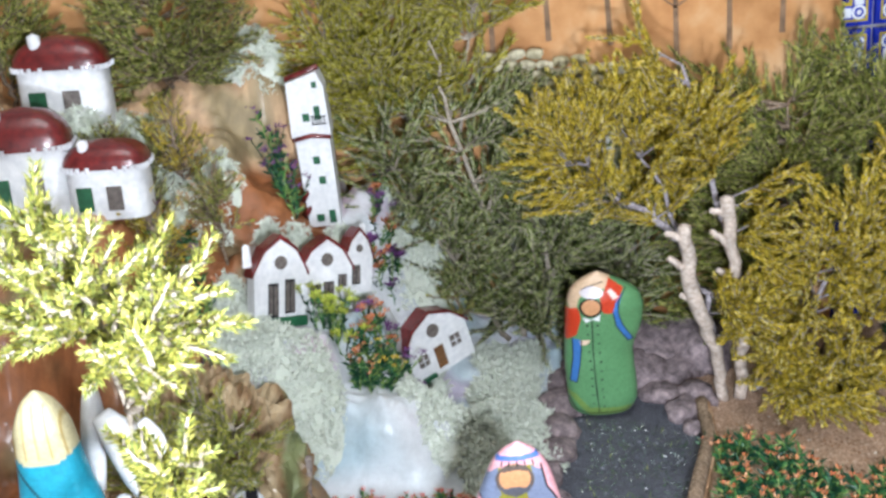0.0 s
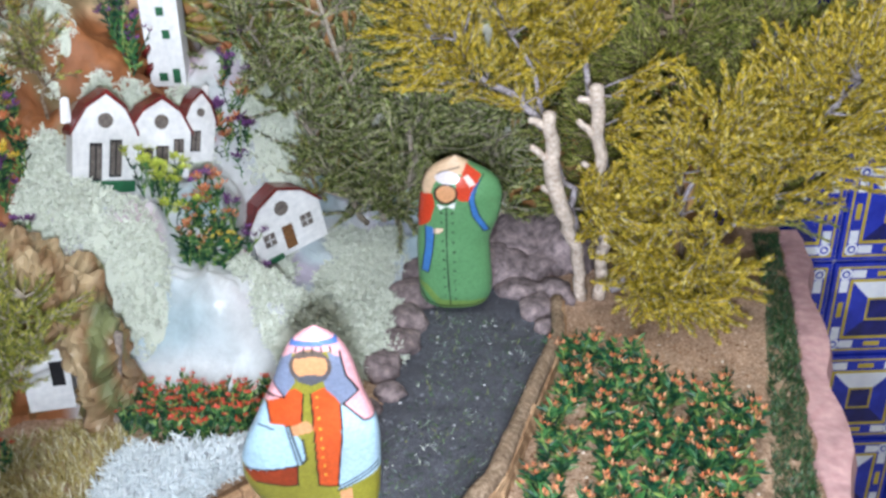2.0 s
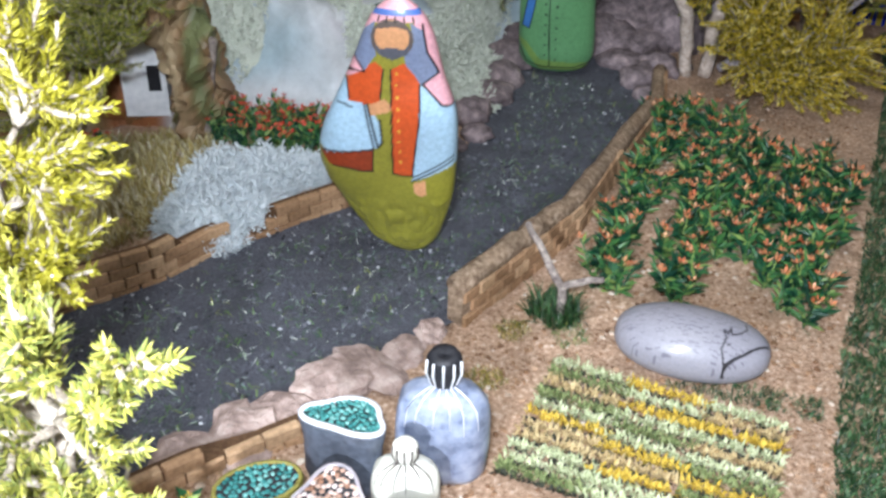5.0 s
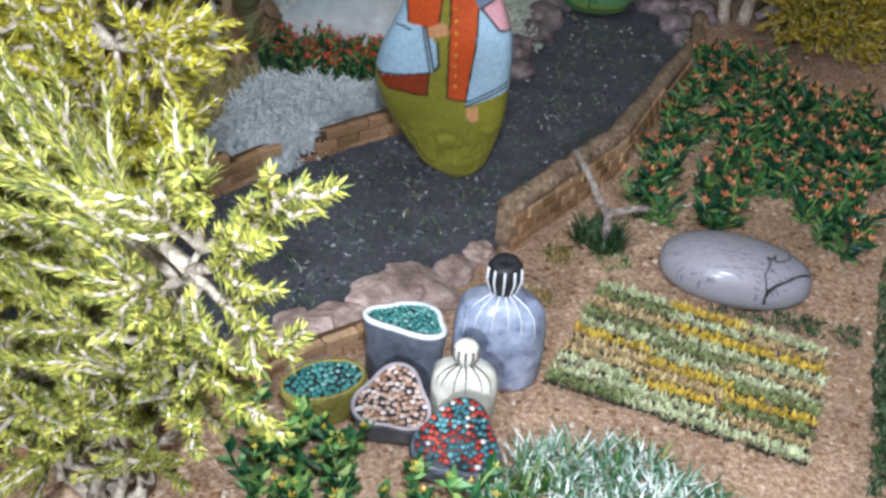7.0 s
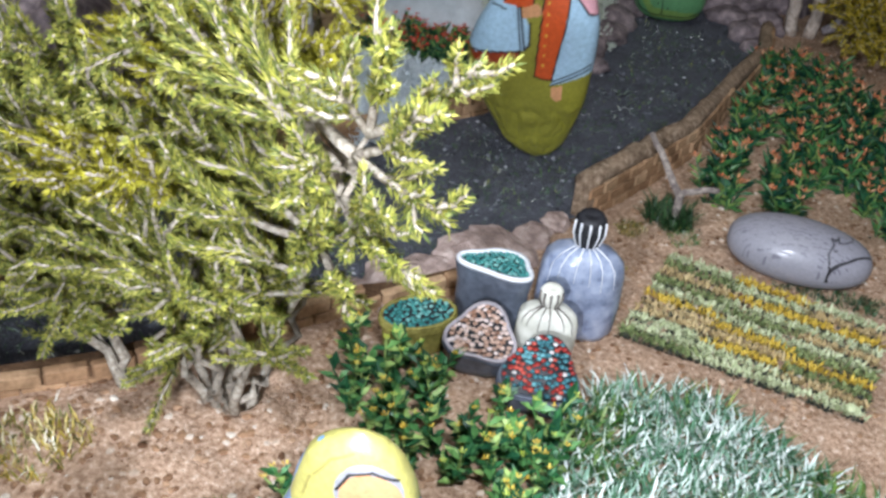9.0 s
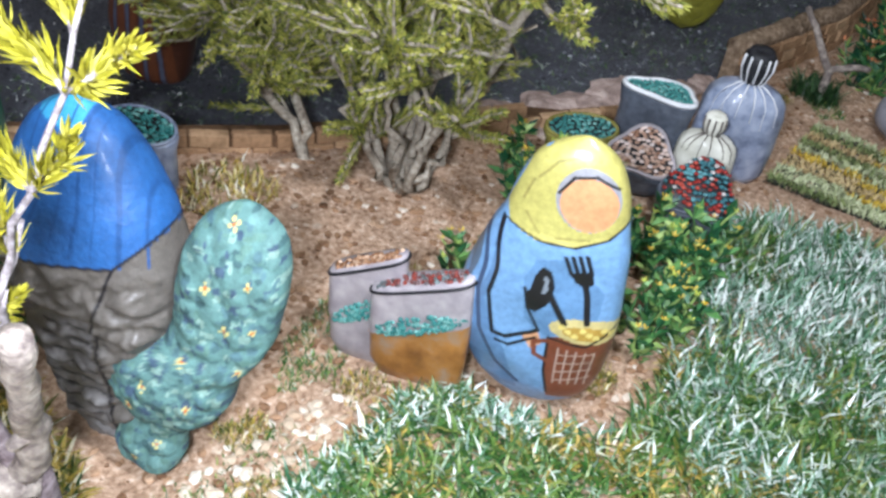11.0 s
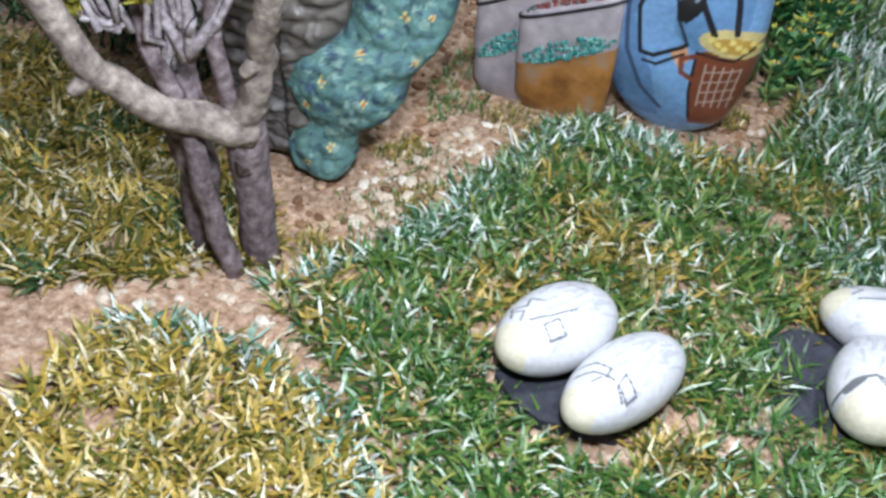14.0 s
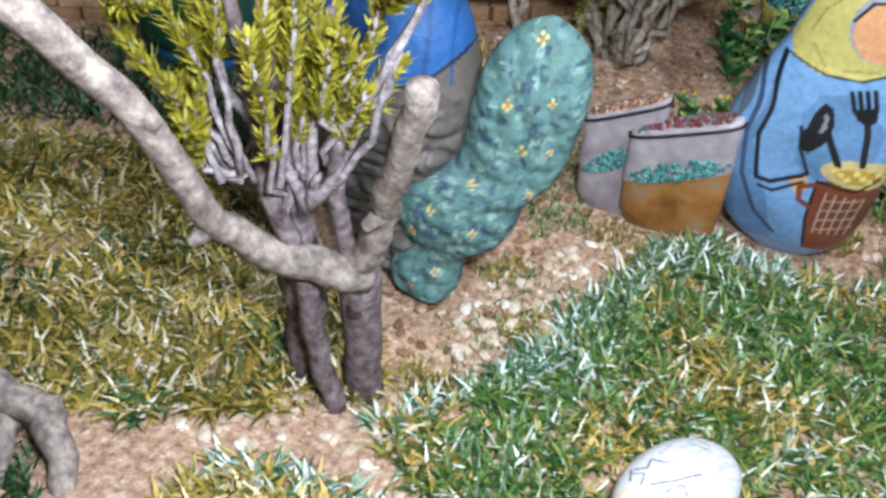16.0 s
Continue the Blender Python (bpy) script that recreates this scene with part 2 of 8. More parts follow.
GREENPAINT = mottled("green_paint", [srgb(24, 78, 50), srgb(40, 104, 70)], 200, 0.45, 0.4, 0.1)
GREYPAINT = mottled("grey_paint", [srgb(86, 78, 74), srgb(124, 116, 110)], 260, 0.5, 0.3, 0.1)
DARKPAINT = mottled("dark_paint", [srgb(24, 24, 28), srgb(44, 44, 48)], 260, 0.5, 0.3, 0.1)
BROWNPAINT = mottled("brown_paint", [srgb(96, 66, 40), srgb(130, 92, 58)], 260, 0.5, 0.3, 0.1)
SLATE = mottled("grey_stone_paint", [srgb(72, 78, 88), srgb(98, 104, 116)], 260, 0.4, 0.4, 0.2, 400, coat=0.35)
BLUEGREY = mottled("blue_grey_stone_paint", [srgb(96, 106, 130), srgb(140, 150, 172), srgb(168, 176, 194)], 120, 0.4, 0.4, 0.2, 400, coat=0.35)
LAVENDER = mottled("lavender_stone_paint", [srgb(150, 142, 148), srgb(182, 174, 176)], 160, 0.4, 0.4, 0.2, 400, coat=0.3)
OCHRESTONE = mottled("ochre_stone", [srgb(126, 80, 36), srgb(168, 116, 60), srgb(150, 136, 120)], 70, 0.4, 0.4, 0.2, 400, coat=0.4)
CREAMPAINT = mottled("cream_paint", [srgb(208, 206, 190), srgb(232, 230, 218)], 160, 0.5, 0.3, 0.2, 400, coat=0.2)
WHITELINE = mottled("white_line_paint", [srgb(216, 218, 222), srgb(234, 234, 236)], 300, 0.4, 0.4, 0.1)
WICKER = mottled("wicker_paint", [srgb(116, 108, 46), srgb(166, 156, 84)], 500, 0.5, 0.3, 0.8, 900)
GRAIN_TEAL = by_island("teal_grain", [(0.0, srgb(30, 104, 102)), (0.6, srgb(66, 140, 134)), (1.0, srgb(128, 178, 170))], 0.5, 0.4)
GRAIN_NUT = by_island("nut_grain", [(0.0, srgb(150, 108, 84)), (0.5, srgb(206, 174, 154)), (1.0, srgb(232, 218, 214))], 0.5, 0.4)
GRAIN_BROWN = by_island("brown_grain", [(0.0, srgb(96, 62, 42)), (0.6, srgb(150, 108, 76)), (1.0, srgb(206, 176, 150))], 0.5, 0.4)
GRAIN_DUSK = by_island("dark_red_grain", [(0.0, srgb(96, 34, 30)), (0.45, srgb(140, 58, 46)), (0.7, srgb(70, 84, 86)), (1.0, srgb(120, 130, 130))], 0.5, 0.4)
GRAIN_RED = by_island("red_teal_grain", [(0.0, srgb(150, 44, 38)), (0.3, srgb(184, 78, 64)), (0.45, srgb(58, 112, 120)), (0.75, srgb(98, 156, 162)), (0.92, srgb(206, 200, 196))], 0.5, 0.4, sharp=True)


# ---- mesh helpers ----
def mk(name, verts, faces, mats, slot=None, smooth=False, paint=None):
    """A mesh from arrays: faces is a list of index arrays, each of faces with one number of corners."""
    me = bpy.data.meshes.new(name)
    verts = np.asarray(verts, dtype=np.float32)
    faces = [np.asarray(f, dtype=np.int32) for f in faces if len(f)]
    idx = np.concatenate([f.ravel() for f in faces])
    tot = np.concatenate([np.full(len(f), f.shape[1]) for f in faces])
    me.vertices.add(len(verts))
    me.vertices.foreach_set("co", verts.ravel())
    me.loops.add(len(idx))
    me.loops.foreach_set("vertex_index", idx)
    me.polygons.add(len(tot))
    me.polygons.foreach_set("loop_start", np.concatenate([[0], np.cumsum(tot)[:-1]]).astype(np.int32))
    for m in (mats if isinstance(mats, (list, tuple)) else [mats]):
        me.materials.append(m)
    if slot is not None:
        me.polygons.foreach_set("material_index", np.asarray(slot, dtype=np.int32))
    me.polygons.foreach_set("use_smooth", np.full(len(tot), bool(smooth)))
    me.update(calc_edges=True)
    if paint is not None:
        a = me.attributes.new("paint", "FLOAT_COLOR", "POINT")
        a.data.foreach_set("color", np.asarray(paint, dtype=np.float32).ravel())
    me.validate()
    return me


class Pile:
    """Gathers many small pieces for one mesh."""

    def __init__(self):
        self.v, self.f, self.s, self.n = [], {}, {}, 0

    def add(self, verts, faces, slot=0):
        verts = np.asarray(verts, dtype=float)
        for f in faces:
            f = np.asarray(f)
            if len(f):
                self.f.setdefault(f.shape[1], []).append(f + self.n)
                self.s.setdefault(f.shape[1], []).append(np.full(len(f), slot))
        self.v.append(verts)
        self.n += len(verts)

    def mesh(self, name, mats, smooth=False, at=(0, 0, 0)):
        ks = sorted(self.f)
        return mk(name, np.concatenate(self.v) - np.array(at), [np.concatenate(self.f[k]) for k in ks], mats,
                  np.concatenate([np.concatenate(self.s[k]) for k in ks]), smooth)


def thing(name, label, category, at=(0, 0, 0), group="", kind="", data=None):
    ob = new(name, data)
    ob.location = at
    return tagged(ob, label, category, group, kind)


def part(name, me, parent, label="", at=None):
    """Links a mesh under its thing; its points are laid out from the thing's own origin."""
    ob = new(name, me)
    ob.parent = parent
    if at is not None:
        ob.location = at
    if label:
        tagged(ob, label)
    return ob


def unit(v):
    v = np.asarray(v, dtype=float)
    return v / (np.linalg.norm(v, axis=-1, keepdims=True) + 1e-12)


def tube(pts, radii, sides=6):
    """A tapered, closed tube along points."""
    p = np.asarray(pts, dtype=float)
    n = len(p)
    r = np.interp(np.linspace(0, 1, n), np.linspace(0, 1, len(radii)), radii)
    tan = unit(np.gradient(p, axis=0))
    ref = np.array([0.31, 0.17, 0.93]) if abs(tan[0][2]) < 0.9 else np.array([1.0, 0.1, 0.0])
    a = unit(np.cross(tan, ref))
    b = np.cross(tan, a)
    ang = np.linspace(0, 2 * np.pi, sides, endpoint=False)
    v = (p[:, None] + r[:, None, None] * (np.cos(ang)[None, :, None] * a[:, None] + np.sin(ang)[None, :, None] * b[:, None])).reshape(-1, 3)
    i, j = np.meshgrid(np.arange(n - 1), np.arange(sides), indexing="ij")
    k = (j + 1) % sides
    q = np.stack([i * sides + j, i * sides + k, (i + 1) * sides + k, (i + 1) * sides + j], -1).reshape(-1, 4)
    v = np.concatenate([v, [p[0], p[-1] + tan[-1] * r[-1] * 0.5]])
    s = np.arange(sides)
    e = (s + 1) % sides
    t = np.concatenate([np.stack([np.full(sides, n * sides), e, s], -1), np.stack([np.full(sides, n * sides + 1), (n - 1) * sides + s, (n - 1) * sides + e], -1)])
    return v, [q, t]


def bend(a, b, sag=0.0, wob=0.0, n=8, rng=RNG):
    """A slightly wandering line from a to b."""
    a, b = np.asarray(a, float), np.asarray(b, float)
    u = np.linspace(0, 1, n)[:, None]
    p = a + (b - a) * u
    p[:, 2] += sag * np.sin(np.pi * u[:, 0])
    w = rng.normal(0, wob, (n, 3)) * np.sin(np.pi * u)
    return p + w


def blades(pos, length, width, lean, rng, curl=0.4):
    """Grass blades, each a folded strip of two parts; pos: roots, length: one for each."""
    n = len(pos)
    az = rng.uniform(0, 2 * np.pi, n)
    d = np.stack([np.cos(az), np.sin(az), np.zeros(n)], -1)
    side = np.stack([-np.sin(az), np.cos(az), np.zeros(n)], -1) * (width * rng.uniform(0.7, 1.3, n))[:, None] / 2
    l = np.asarray(length)[:, None]
    ln = np.clip(rng.normal(lean, 0.22, n), 0.05, 1.35)[:, None]
    up = np.array([0, 0, 1.0])
    mid = pos + l * 0.55 * (np.sin(ln) * d + np.cos(ln) * up)
    l2 = np.clip(ln + curl, 0, 1.5)
    tip = mid + l * 0.45 * (np.sin(l2) * d + np.cos(l2) * up)
    v = np.stack([pos - side, pos + side, mid + side, mid - side, tip], 1).reshape(-1, 3)
    o = (np.arange(n) * 5)[:, None]
    return v, [o + np.array([[0, 1, 2, 3]]), o + np.array([[3, 2, 4]])]


def needles(pts, gap, length, width, angle, rng):
    """Needles set all round a shoot that follows pts."""
    p = np.asarray(pts)
    seg = np.linalg.norm(np.diff(p, axis=0), axis=1)
    s = np.concatenate([[0], np.cumsum(seg)])
    n = max(3, int(s[-1] / gap))
    u = np.sort(rng.uniform(0, s[-1], n))
    c = np.stack([np.interp(u, s, p[:, k]) for k in range(3)], -1)
    t = unit(np.stack([np.interp(u + 0.002, s, p[:, k]) - np.interp(u - 0.002, s, p[:, k]) for k in range(3)], -1))
    r = unit(np.cross(t, rng.normal(size=(n, 3))))
    a = rng.normal(angle, 0.18, n)[:, None]
    d = np.cos(a) * t + np.sin(a) * r
    w = np.cross(d, r) * width / 2
    l = (length * rng.uniform(0.7, 1.2, n) * np.clip(1.15 - 0.5 * u / s[-1], 0.5, 1))[:, None]
    mid = c + d * l * 0.45 + r * width * 0.25
    v = np.stack([c, mid + w, c + d * l, mid - w], 1).reshape(-1, 3)
    o = (np.arange(n) * 4)[:, None]
    return v, [o + np.array([[0, 1, 2]]), o + np.array([[0, 2, 3]])]


def lump(rng, sub=2, rough=0.25):
    """A rough stone of about unit size: points and triangles."""
    bm = bmesh.new()
    bmesh.ops.create_icosphere(bm, subdivisions=sub, radius=1)
    v = np.array([x.co[:] for x in bm.verts])
    f = np.array([[x.index for x in y.verts] for y in bm.faces])
    bm.free()
    o = rng.uniform(-50, 50, 3)
    k = np.array([noise.noise(Vector(x * 1.3 + o)) + 0.5 * noise.noise(Vector(x * 3.1 + o)) for x in v])
    return v * (1 + rough * k)[:, None], f


def inside(px, py, poly):
    """Which of the points lie in the polygon."""
    poly = np.asarray(poly, float)
    res = np.zeros(np.shape(px), bool)
    x0, y0 = poly[-1]
    for x1, y1 in poly:
        c = ((y1 > py) != (y0 > py)) & (px < (x0 - x1) * (py - y1) / (y0 - y1 + 1e-12) + x1)
        res ^= c
        x0, y0 = x1, y1
    return res


def sample(poly, n, rng):
    """n random points in a polygon."""
    poly = np.asarray(poly, float)
    lo, hi = poly.min(0), poly.max(0)
    got = np.zeros((0, 2))
    while len(got) < n:
        q = rng.uniform(lo, hi, (2 * n, 2))
        got = np.concatenate([got, q[inside(q[:, 0], q[:, 1], poly)]])
    return got[:n]


def smooth01(x):
    x = np.clip(x, 0, 1)
    return x * x * (3 - 2 * x)


# ---- lie of the land ----
ROAD_FAR = [(-0.60, 0.29), (-0.30, 0.43), (-0.156, 0.497), (-0.095, 0.545), (-0.069, 0.59), (0.012, 0.664), (0.102, 0.76), (0.130, 0.86), (0.140, 0.96), (0.150, 1.015)]
ROAD_NEAR = [(-0.60, 0.05), (-0.30, 0.19), (-0.175, 0.25), (-0.05, 0.36), (0.024, 0.417), (0.114, 0.532), (0.19, 0.653), (0.23, 0.757), (0.277, 0.874), (0.285, 1.01)]
ROAD_POLY = ROAD_FAR + ROAD_NEAR[::-1]
HILL = np.array([
    (0.14, 0.95, -0.01), (0.11, 0.84, -0.01), (0.03, 0.78, -0.01), (-0.06, 0.78, -0.01), (-0.12, 0.80, 0.0), (0.02, 0.95, 0.006), (0.0, 0.965, 0.022), (0.035, 0.975, 0.018), (0.07, 1.03, 0.03),
    (-0.05, 0.87, 0.085), (-0.12, 0.89, 0.160), (-0.145, 0.885, 0.168), (-0.07, 0.925, 0.150), (-0.06, 0.97, 0.14), (-0.11, 1.04, 0.215), (-0.04, 1.09, 0.19), (0.08, 1.11, 0.07), (-0.19, 0.95, 0.22),
    (-0.20, 1.09, 0.375), (-0.29, 0.87, 0.30), (-0.34, 1.0, 0.365), (-0.48, 1.05, 0.38), (-0.45, 0.85, 0.28), (-0.24, 0.83, 0.16), (-0.20, 0.79, 0.0),
    (-0.35, 0.74, 0.08), (-0.05, 1.06, 0.262), (-0.02, 1.075, 0.22), (-0.165, 1.10, 0.415), (-0.25, 1.10, 0.385), (-0.23, 0.98, 0.285), (-0.20, 1.03, 0.325), (-0.16, 1.03, 0.27),
    (-0.55, 0.72, 0.08), (-0.40, 0.64, -0.01), (-0.26, 0.72, -0.01), (-0.60, 0.62, -0.01)])


def hill(x, y):
    x, y = np.asarray(x, float), np.asarray(y, float)
    d = (x[..., None] - HILL[:, 0]) ** 2 + (y[..., None] - HILL[:, 1]) ** 2
    w = 1 / (d + 0.0004) ** 2.0
    return (w * HILL[:, 2]).sum(-1) / w.sum(-1)


HILL_POLY = [(0.15, 1.13), (0.145, 0.90), (0.10, 0.82), (0.03, 0.77), (-0.08, 0.77), (-0.20, 0.77), (-0.27, 0.70), (-0.42, 0.62), (-0.75, 0.62), (-0.75, 1.13)]


def edge_x(y):
    """The display's edge at the right."""
    return np.maximum(0.447 + 0.30 * (np.asarray(y, float) - 0.6), 0.375)


def soil(x, y):
    """The soil's height without its fine grain."""
    x, y = np.asarray(x, float), np.asarray(y, float)
    z = 0.012 * smooth01((0.46 - y) / 0.14) + 0.006 * np.sin(x * 23 + 1.0) * np.sin(y * 19) * smooth01((0.4 - y) / 0.2)
    return np.where(inside(x, y, ROAD_POLY), -0.008, z)


def land(x, y):
    """The top of whatever ground lies at the place."""
    z = soil(x, y)
    z = np.where(inside(x, y, ROAD_POLY), 0.001, z)
    return np.where(inside(x, y, HILL_POLY), np.maximum(hill(x, y), z), z)


def on(x, y, up=0.0):
    return (float(x), float(y), float(land(np.array([x]), np.array([y]))[0]) + up)


# ---- room, plinth and ground ----
def slab(name, x0, x1, y0, y1, z0, z1, m, label, category):
    v = [(x, y, z) for x in (x0, x1) for y in (y0, y1) for z in (z0, z1)]
    f = [[0, 1, 3, 2], [4, 6, 7, 5], [0, 4, 5, 1], [2, 3, 7, 6], [0, 2, 6, 4], [1, 5, 7, 3]]
    return thing(name, label, category, kind="structure", data=mk(name, v, [f], m))


slab("floor", -2.0, 2.0, -2.2, 1.3, -0.85, -0.75, ROOMWALL, "plain pale floor of the room under the display", "floor")
slab("ceiling", -2.0, 2.0, -2.2, 1.3, 1.8, 1.9, ROOMWALL, "plain pale ceiling over the display", "ceiling")
slab("wall_west", -2.1, -2.0, -2.2, 1.3, -0.75, 1.8, ROOMWALL, "plain pale plastered wall of the room", "wall")
slab("wall_east", 2.0, 2.1, -2.2, 1.3, -0.75, 1.8, ROOMWALL, "plain pale plastered wall of the room", "wall")
slab("wall_south", -2.0, 2.0, -2.3, -2.2, -0.75, 1.8, ROOMWALL, "plain pale plastered wall of the room", "wall")
tile_wall = slab("wall_north", -2.0, 2.0, 1.16, 1.26, -0.75, 1.8, GROUT, "wall clad in blue and white glazed tiles", "wall")


def plinth():
    ys = np.concatenate([np.linspace(-0.55, 1.135, 60)])
    rng = np.random.default_rng(3)
    xr = edge_x(ys) + 0.012 + 0.006 * np.sin(ys * 37) + rng.normal(0, 0.0015, len(ys))
    ring = [(-0.85, -0.55)] + list(zip(xr, ys)) + [(-0.85, 1.135)]
    n = len(ring)
    v = [(x, y, -0.012) for x, y in ring] + [(x + (0.006 if x > 0 else 0), y, -0.03) for x, y in ring] + [(x + (0.006 if x > 0 else 0), y, -0.75) for x, y in ring]
    q = [[k, (k + 1) % n, n + (k + 1) % n, n + k] for k in range(n)] + [[n + k, n + (k + 1) % n, 2 * n + (k + 1) % n, 2 * n + k] for k in range(n)]
    thing("plinth", "pink plastered plinth that carries the miniature landscape", "plinth", kind="structure", data=mk("plinth", v, [q, [list(range(n))[::-1]]], PLASTER))


plinth()


def ground():
    nx, ny = 260, 300
    u, w = np.meshgrid(np.linspace(0, 1, nx), np.linspace(-0.55, 1.13, ny))
    x = -0.85 + u * (edge_x(w) - 0.016 + 0.004 * np.sin(w * 90) + 0.85)
    z = soil(x, w)
    fine = np.array([noise.noise(Vector((a * 55, b * 55, 0))) + 0.6 * noise.noise(Vector((a * 160, b * 160, 5))) for a, b in zip(x.ravel(), w.ravel())]).reshape(x.shape)
    z = z + fine * 0.0022
    z[:, -1] = -0.014
    z[:, -2] = np.minimum(z[:, -2], -0.004)
    k = np.arange(nx * ny).reshape(ny, nx)
    q = np.stack([k[:-1, :-1], k[:-1, 1:], k[1:, 1:], k[1:, :-1]], -1).reshape(-1, 4)
    thing("ground", "dry reddish-brown soil with pale grit", "ground", kind="structure", data=mk("ground", np.stack([x, w, z], -1).reshape(-1, 3), [q], SOIL, smooth=True))


ground()


def road():
    n, m = 260, 46
    s = np.linspace(0, 1, len(ROAD_FAR))
    u = np.linspace(0, 1, n)
    a = np.stack([np.interp(u, s, [p[k] for p in ROAD_FAR]) for k in (0, 1)], -1)
    b = np.stack([np.interp(u, s, [p[k] for p in ROAD_NEAR]) for k in (0, 1)], -1)
    w = np.linspace(-0.01, 1.01, m)[None, :, None]
    p = a[:, None] * (1 - w) + b[:, None] * w
    z = np.array([noise.noise(Vector((q[0] * 40, q[1] * 40, 2))) * 0.0014 + noise.noise(Vector((q[0] * 190, q[1] * 190, 2))) * 0.0006 for q in p.reshape(-1, 2)])
    v = np.concatenate([p.reshape(-1, 2), z[:, None] + 0.001], 1)
    k = np.arange(n * m).reshape(n, m)
    q = np.stack([k[:-1, :-1], k[:-1, 1:], k[1:, 1:], k[1:, :-1]], -1).reshape(-1, 4)
    thing("road", "winding road of black sand strewn with fibres", "road", kind="structure", data=mk("road", v, [q], ROAD, smooth=True))


road()


def hillside():
    """The crumpled paper mountain, whitewashed with blue and pink, brown towards the back."""
    nx, ny = 300, 190
    x, y = np.meshgrid(np.linspace(-0.75, 0.16, nx), np.linspace(0.61, 1.13, ny))
    z = hill(x, y)
    keep = inside(x, y, HILL_POLY)
    o = []
    for a, b, c in zip(x.ravel(), y.ravel(), z.ravel()):
        q = Vector((a * 16, b * 16, c * 16))
        o.append((abs(noise.noise(q)) * 0.022 + abs(noise.noise(q * 2.6)) * 0.013 + abs(noise.noise(q * 6)) * 0.006 + noise.noise(q * 13) * 0.002, noise.noise(q * 0.8 + Vector((9, 0, 0))), noise.noise(q * 1.1 + Vector((0, 40, 0)))))
    o = np.array(o)
    amp = smooth01(z / 0.05).ravel()
    z = z.ravel() + (o[:, 0] - 0.010) * amp
    z = np.where(keep.ravel(), z, -0.02)
    base, blue, pink = np.array(srgb(198, 201, 203)), np.array(srgb(172, 192, 200)), np.array(srgb(200, 178, 188))
    green, tan, rust = np.array(srgb(104, 102, 70)), np.array(srgb(204, 168, 132)), np.array(srgb(142, 88, 52))
    col = base + np.clip(o[:, 1:2] * 2.2, 0, 1) * (blue - base) + np.clip(o[:, 2:3] * 2.4 - 0.2, 0, 1) * (pink - base)
    xx, yy = x.ravel(), y.ravel()
    brown = smooth01((-0.135 + 0.045 * smooth01((yy - 0.95) / 0.025) - xx + 0.25 * np.clip(yy - 1.0, -0.05, 1) + o[:, 1] * 0.05) / 0.03)[:, None]
    speck = np.array([noise.noise(Vector((a * 90, b * 90, c * 90))) + 0.6 * noise.noise(Vector((a * 240, b * 240, c * 240))) for a, b, c in zip(xx, yy, z)])[:, None]
    high = smooth01((z + 0.05 * o[:, 1] - 0.275) / 0.02)[:, None]
    rock = rust + high * (tan - rust)
    rock = rock + np.clip(o[:, 2:3] * 2.2, 0, 0.7) * (green - rock)
    col = col * (1 - brown) + brown * rock * (1 + 0.35 * speck)
    k = np.arange(nx * ny).reshape(ny, nx)
    q = np.stack([k[:-1, :-1], k[:-1, 1:], k[1:, 1:], k[1:, :-1]], -1).reshape(-1, 4)
    q = q[keep.ravel()[q].any(1)]
    thing("hill", "crumpled paper mountain painted white, pale blue and brown", "mountain", kind="structure",
          data=mk("hill", np.stack([xx, yy, z], -1), [q], PAPER, smooth=True, paint=col))


hillside()


def backdrop():
    v = [(x, y, z) for x in (-0.85, 0.497) for y in (1.138, 1.152) for z in (-0.01, 0.62)]
    f = [[0, 1, 3, 2], [4, 6, 7, 5], [0, 4, 5, 1], [2, 3, 7, 6], [0, 2, 6, 4], [1, 5, 7, 3]]
    b = thing("backdrop", "orange painted board with faint bare trees behind the landscape", "backdrop", kind="structure", data=mk("backdrop", v, [f], SKYBOARD))
    rng = np.random.default_rng(12)
    p = Pile()
    for x, h in ((0.10, 0.16), (0.165, 0.13), (0.235, 0.18), (0.31, 0.14), (0.37, 0.17), (0.43, 0.15), (0.02, 0.15), (-0.1, 0.14)):
        z = 0.36 + rng.uniform(-0.02, 0.02)
        strokes = [((x, z), (x + rng.normal(0, 0.004), z + h), 0.0034)]
        for k in range(7):
            w = rng.uniform(0.35, 0.95)
            s = 1 if k % 2 else -1
            strokes.append(((x, z + h * w), (x + s * rng.uniform(0.015, 0.035), z + h * w + rng.uniform(0.01, 0.035)), 0.0012))
        for a, c, w in strokes:
            d = unit(np.array((c[1] - a[1], a[0] - c[0]))) * w
            q = np.array([(a[0] - d[0], a[1] - d[1]), (a[0] + d[0], a[1] + d[1]), (c[0] + d[0] * 0.5, c[1] + d[1] * 0.5), (c[0] - d[0] * 0.5, c[1] - d[1] * 0.5)])
            p.add(np.array([(u, 1.1375, v) for u, v in q] + [(u, 1.1385, v) for u, v in q]), [np.array([[0, 1, 2, 3], [0, 4, 5, 1], [1, 5, 6, 2], [2, 6, 7, 3], [3, 7, 4, 0]])])
    part("painted_trunk", p.mesh("painted_trunk", BOARDTREE), b, "thin brown-grey trees painted on the board")


backdrop()


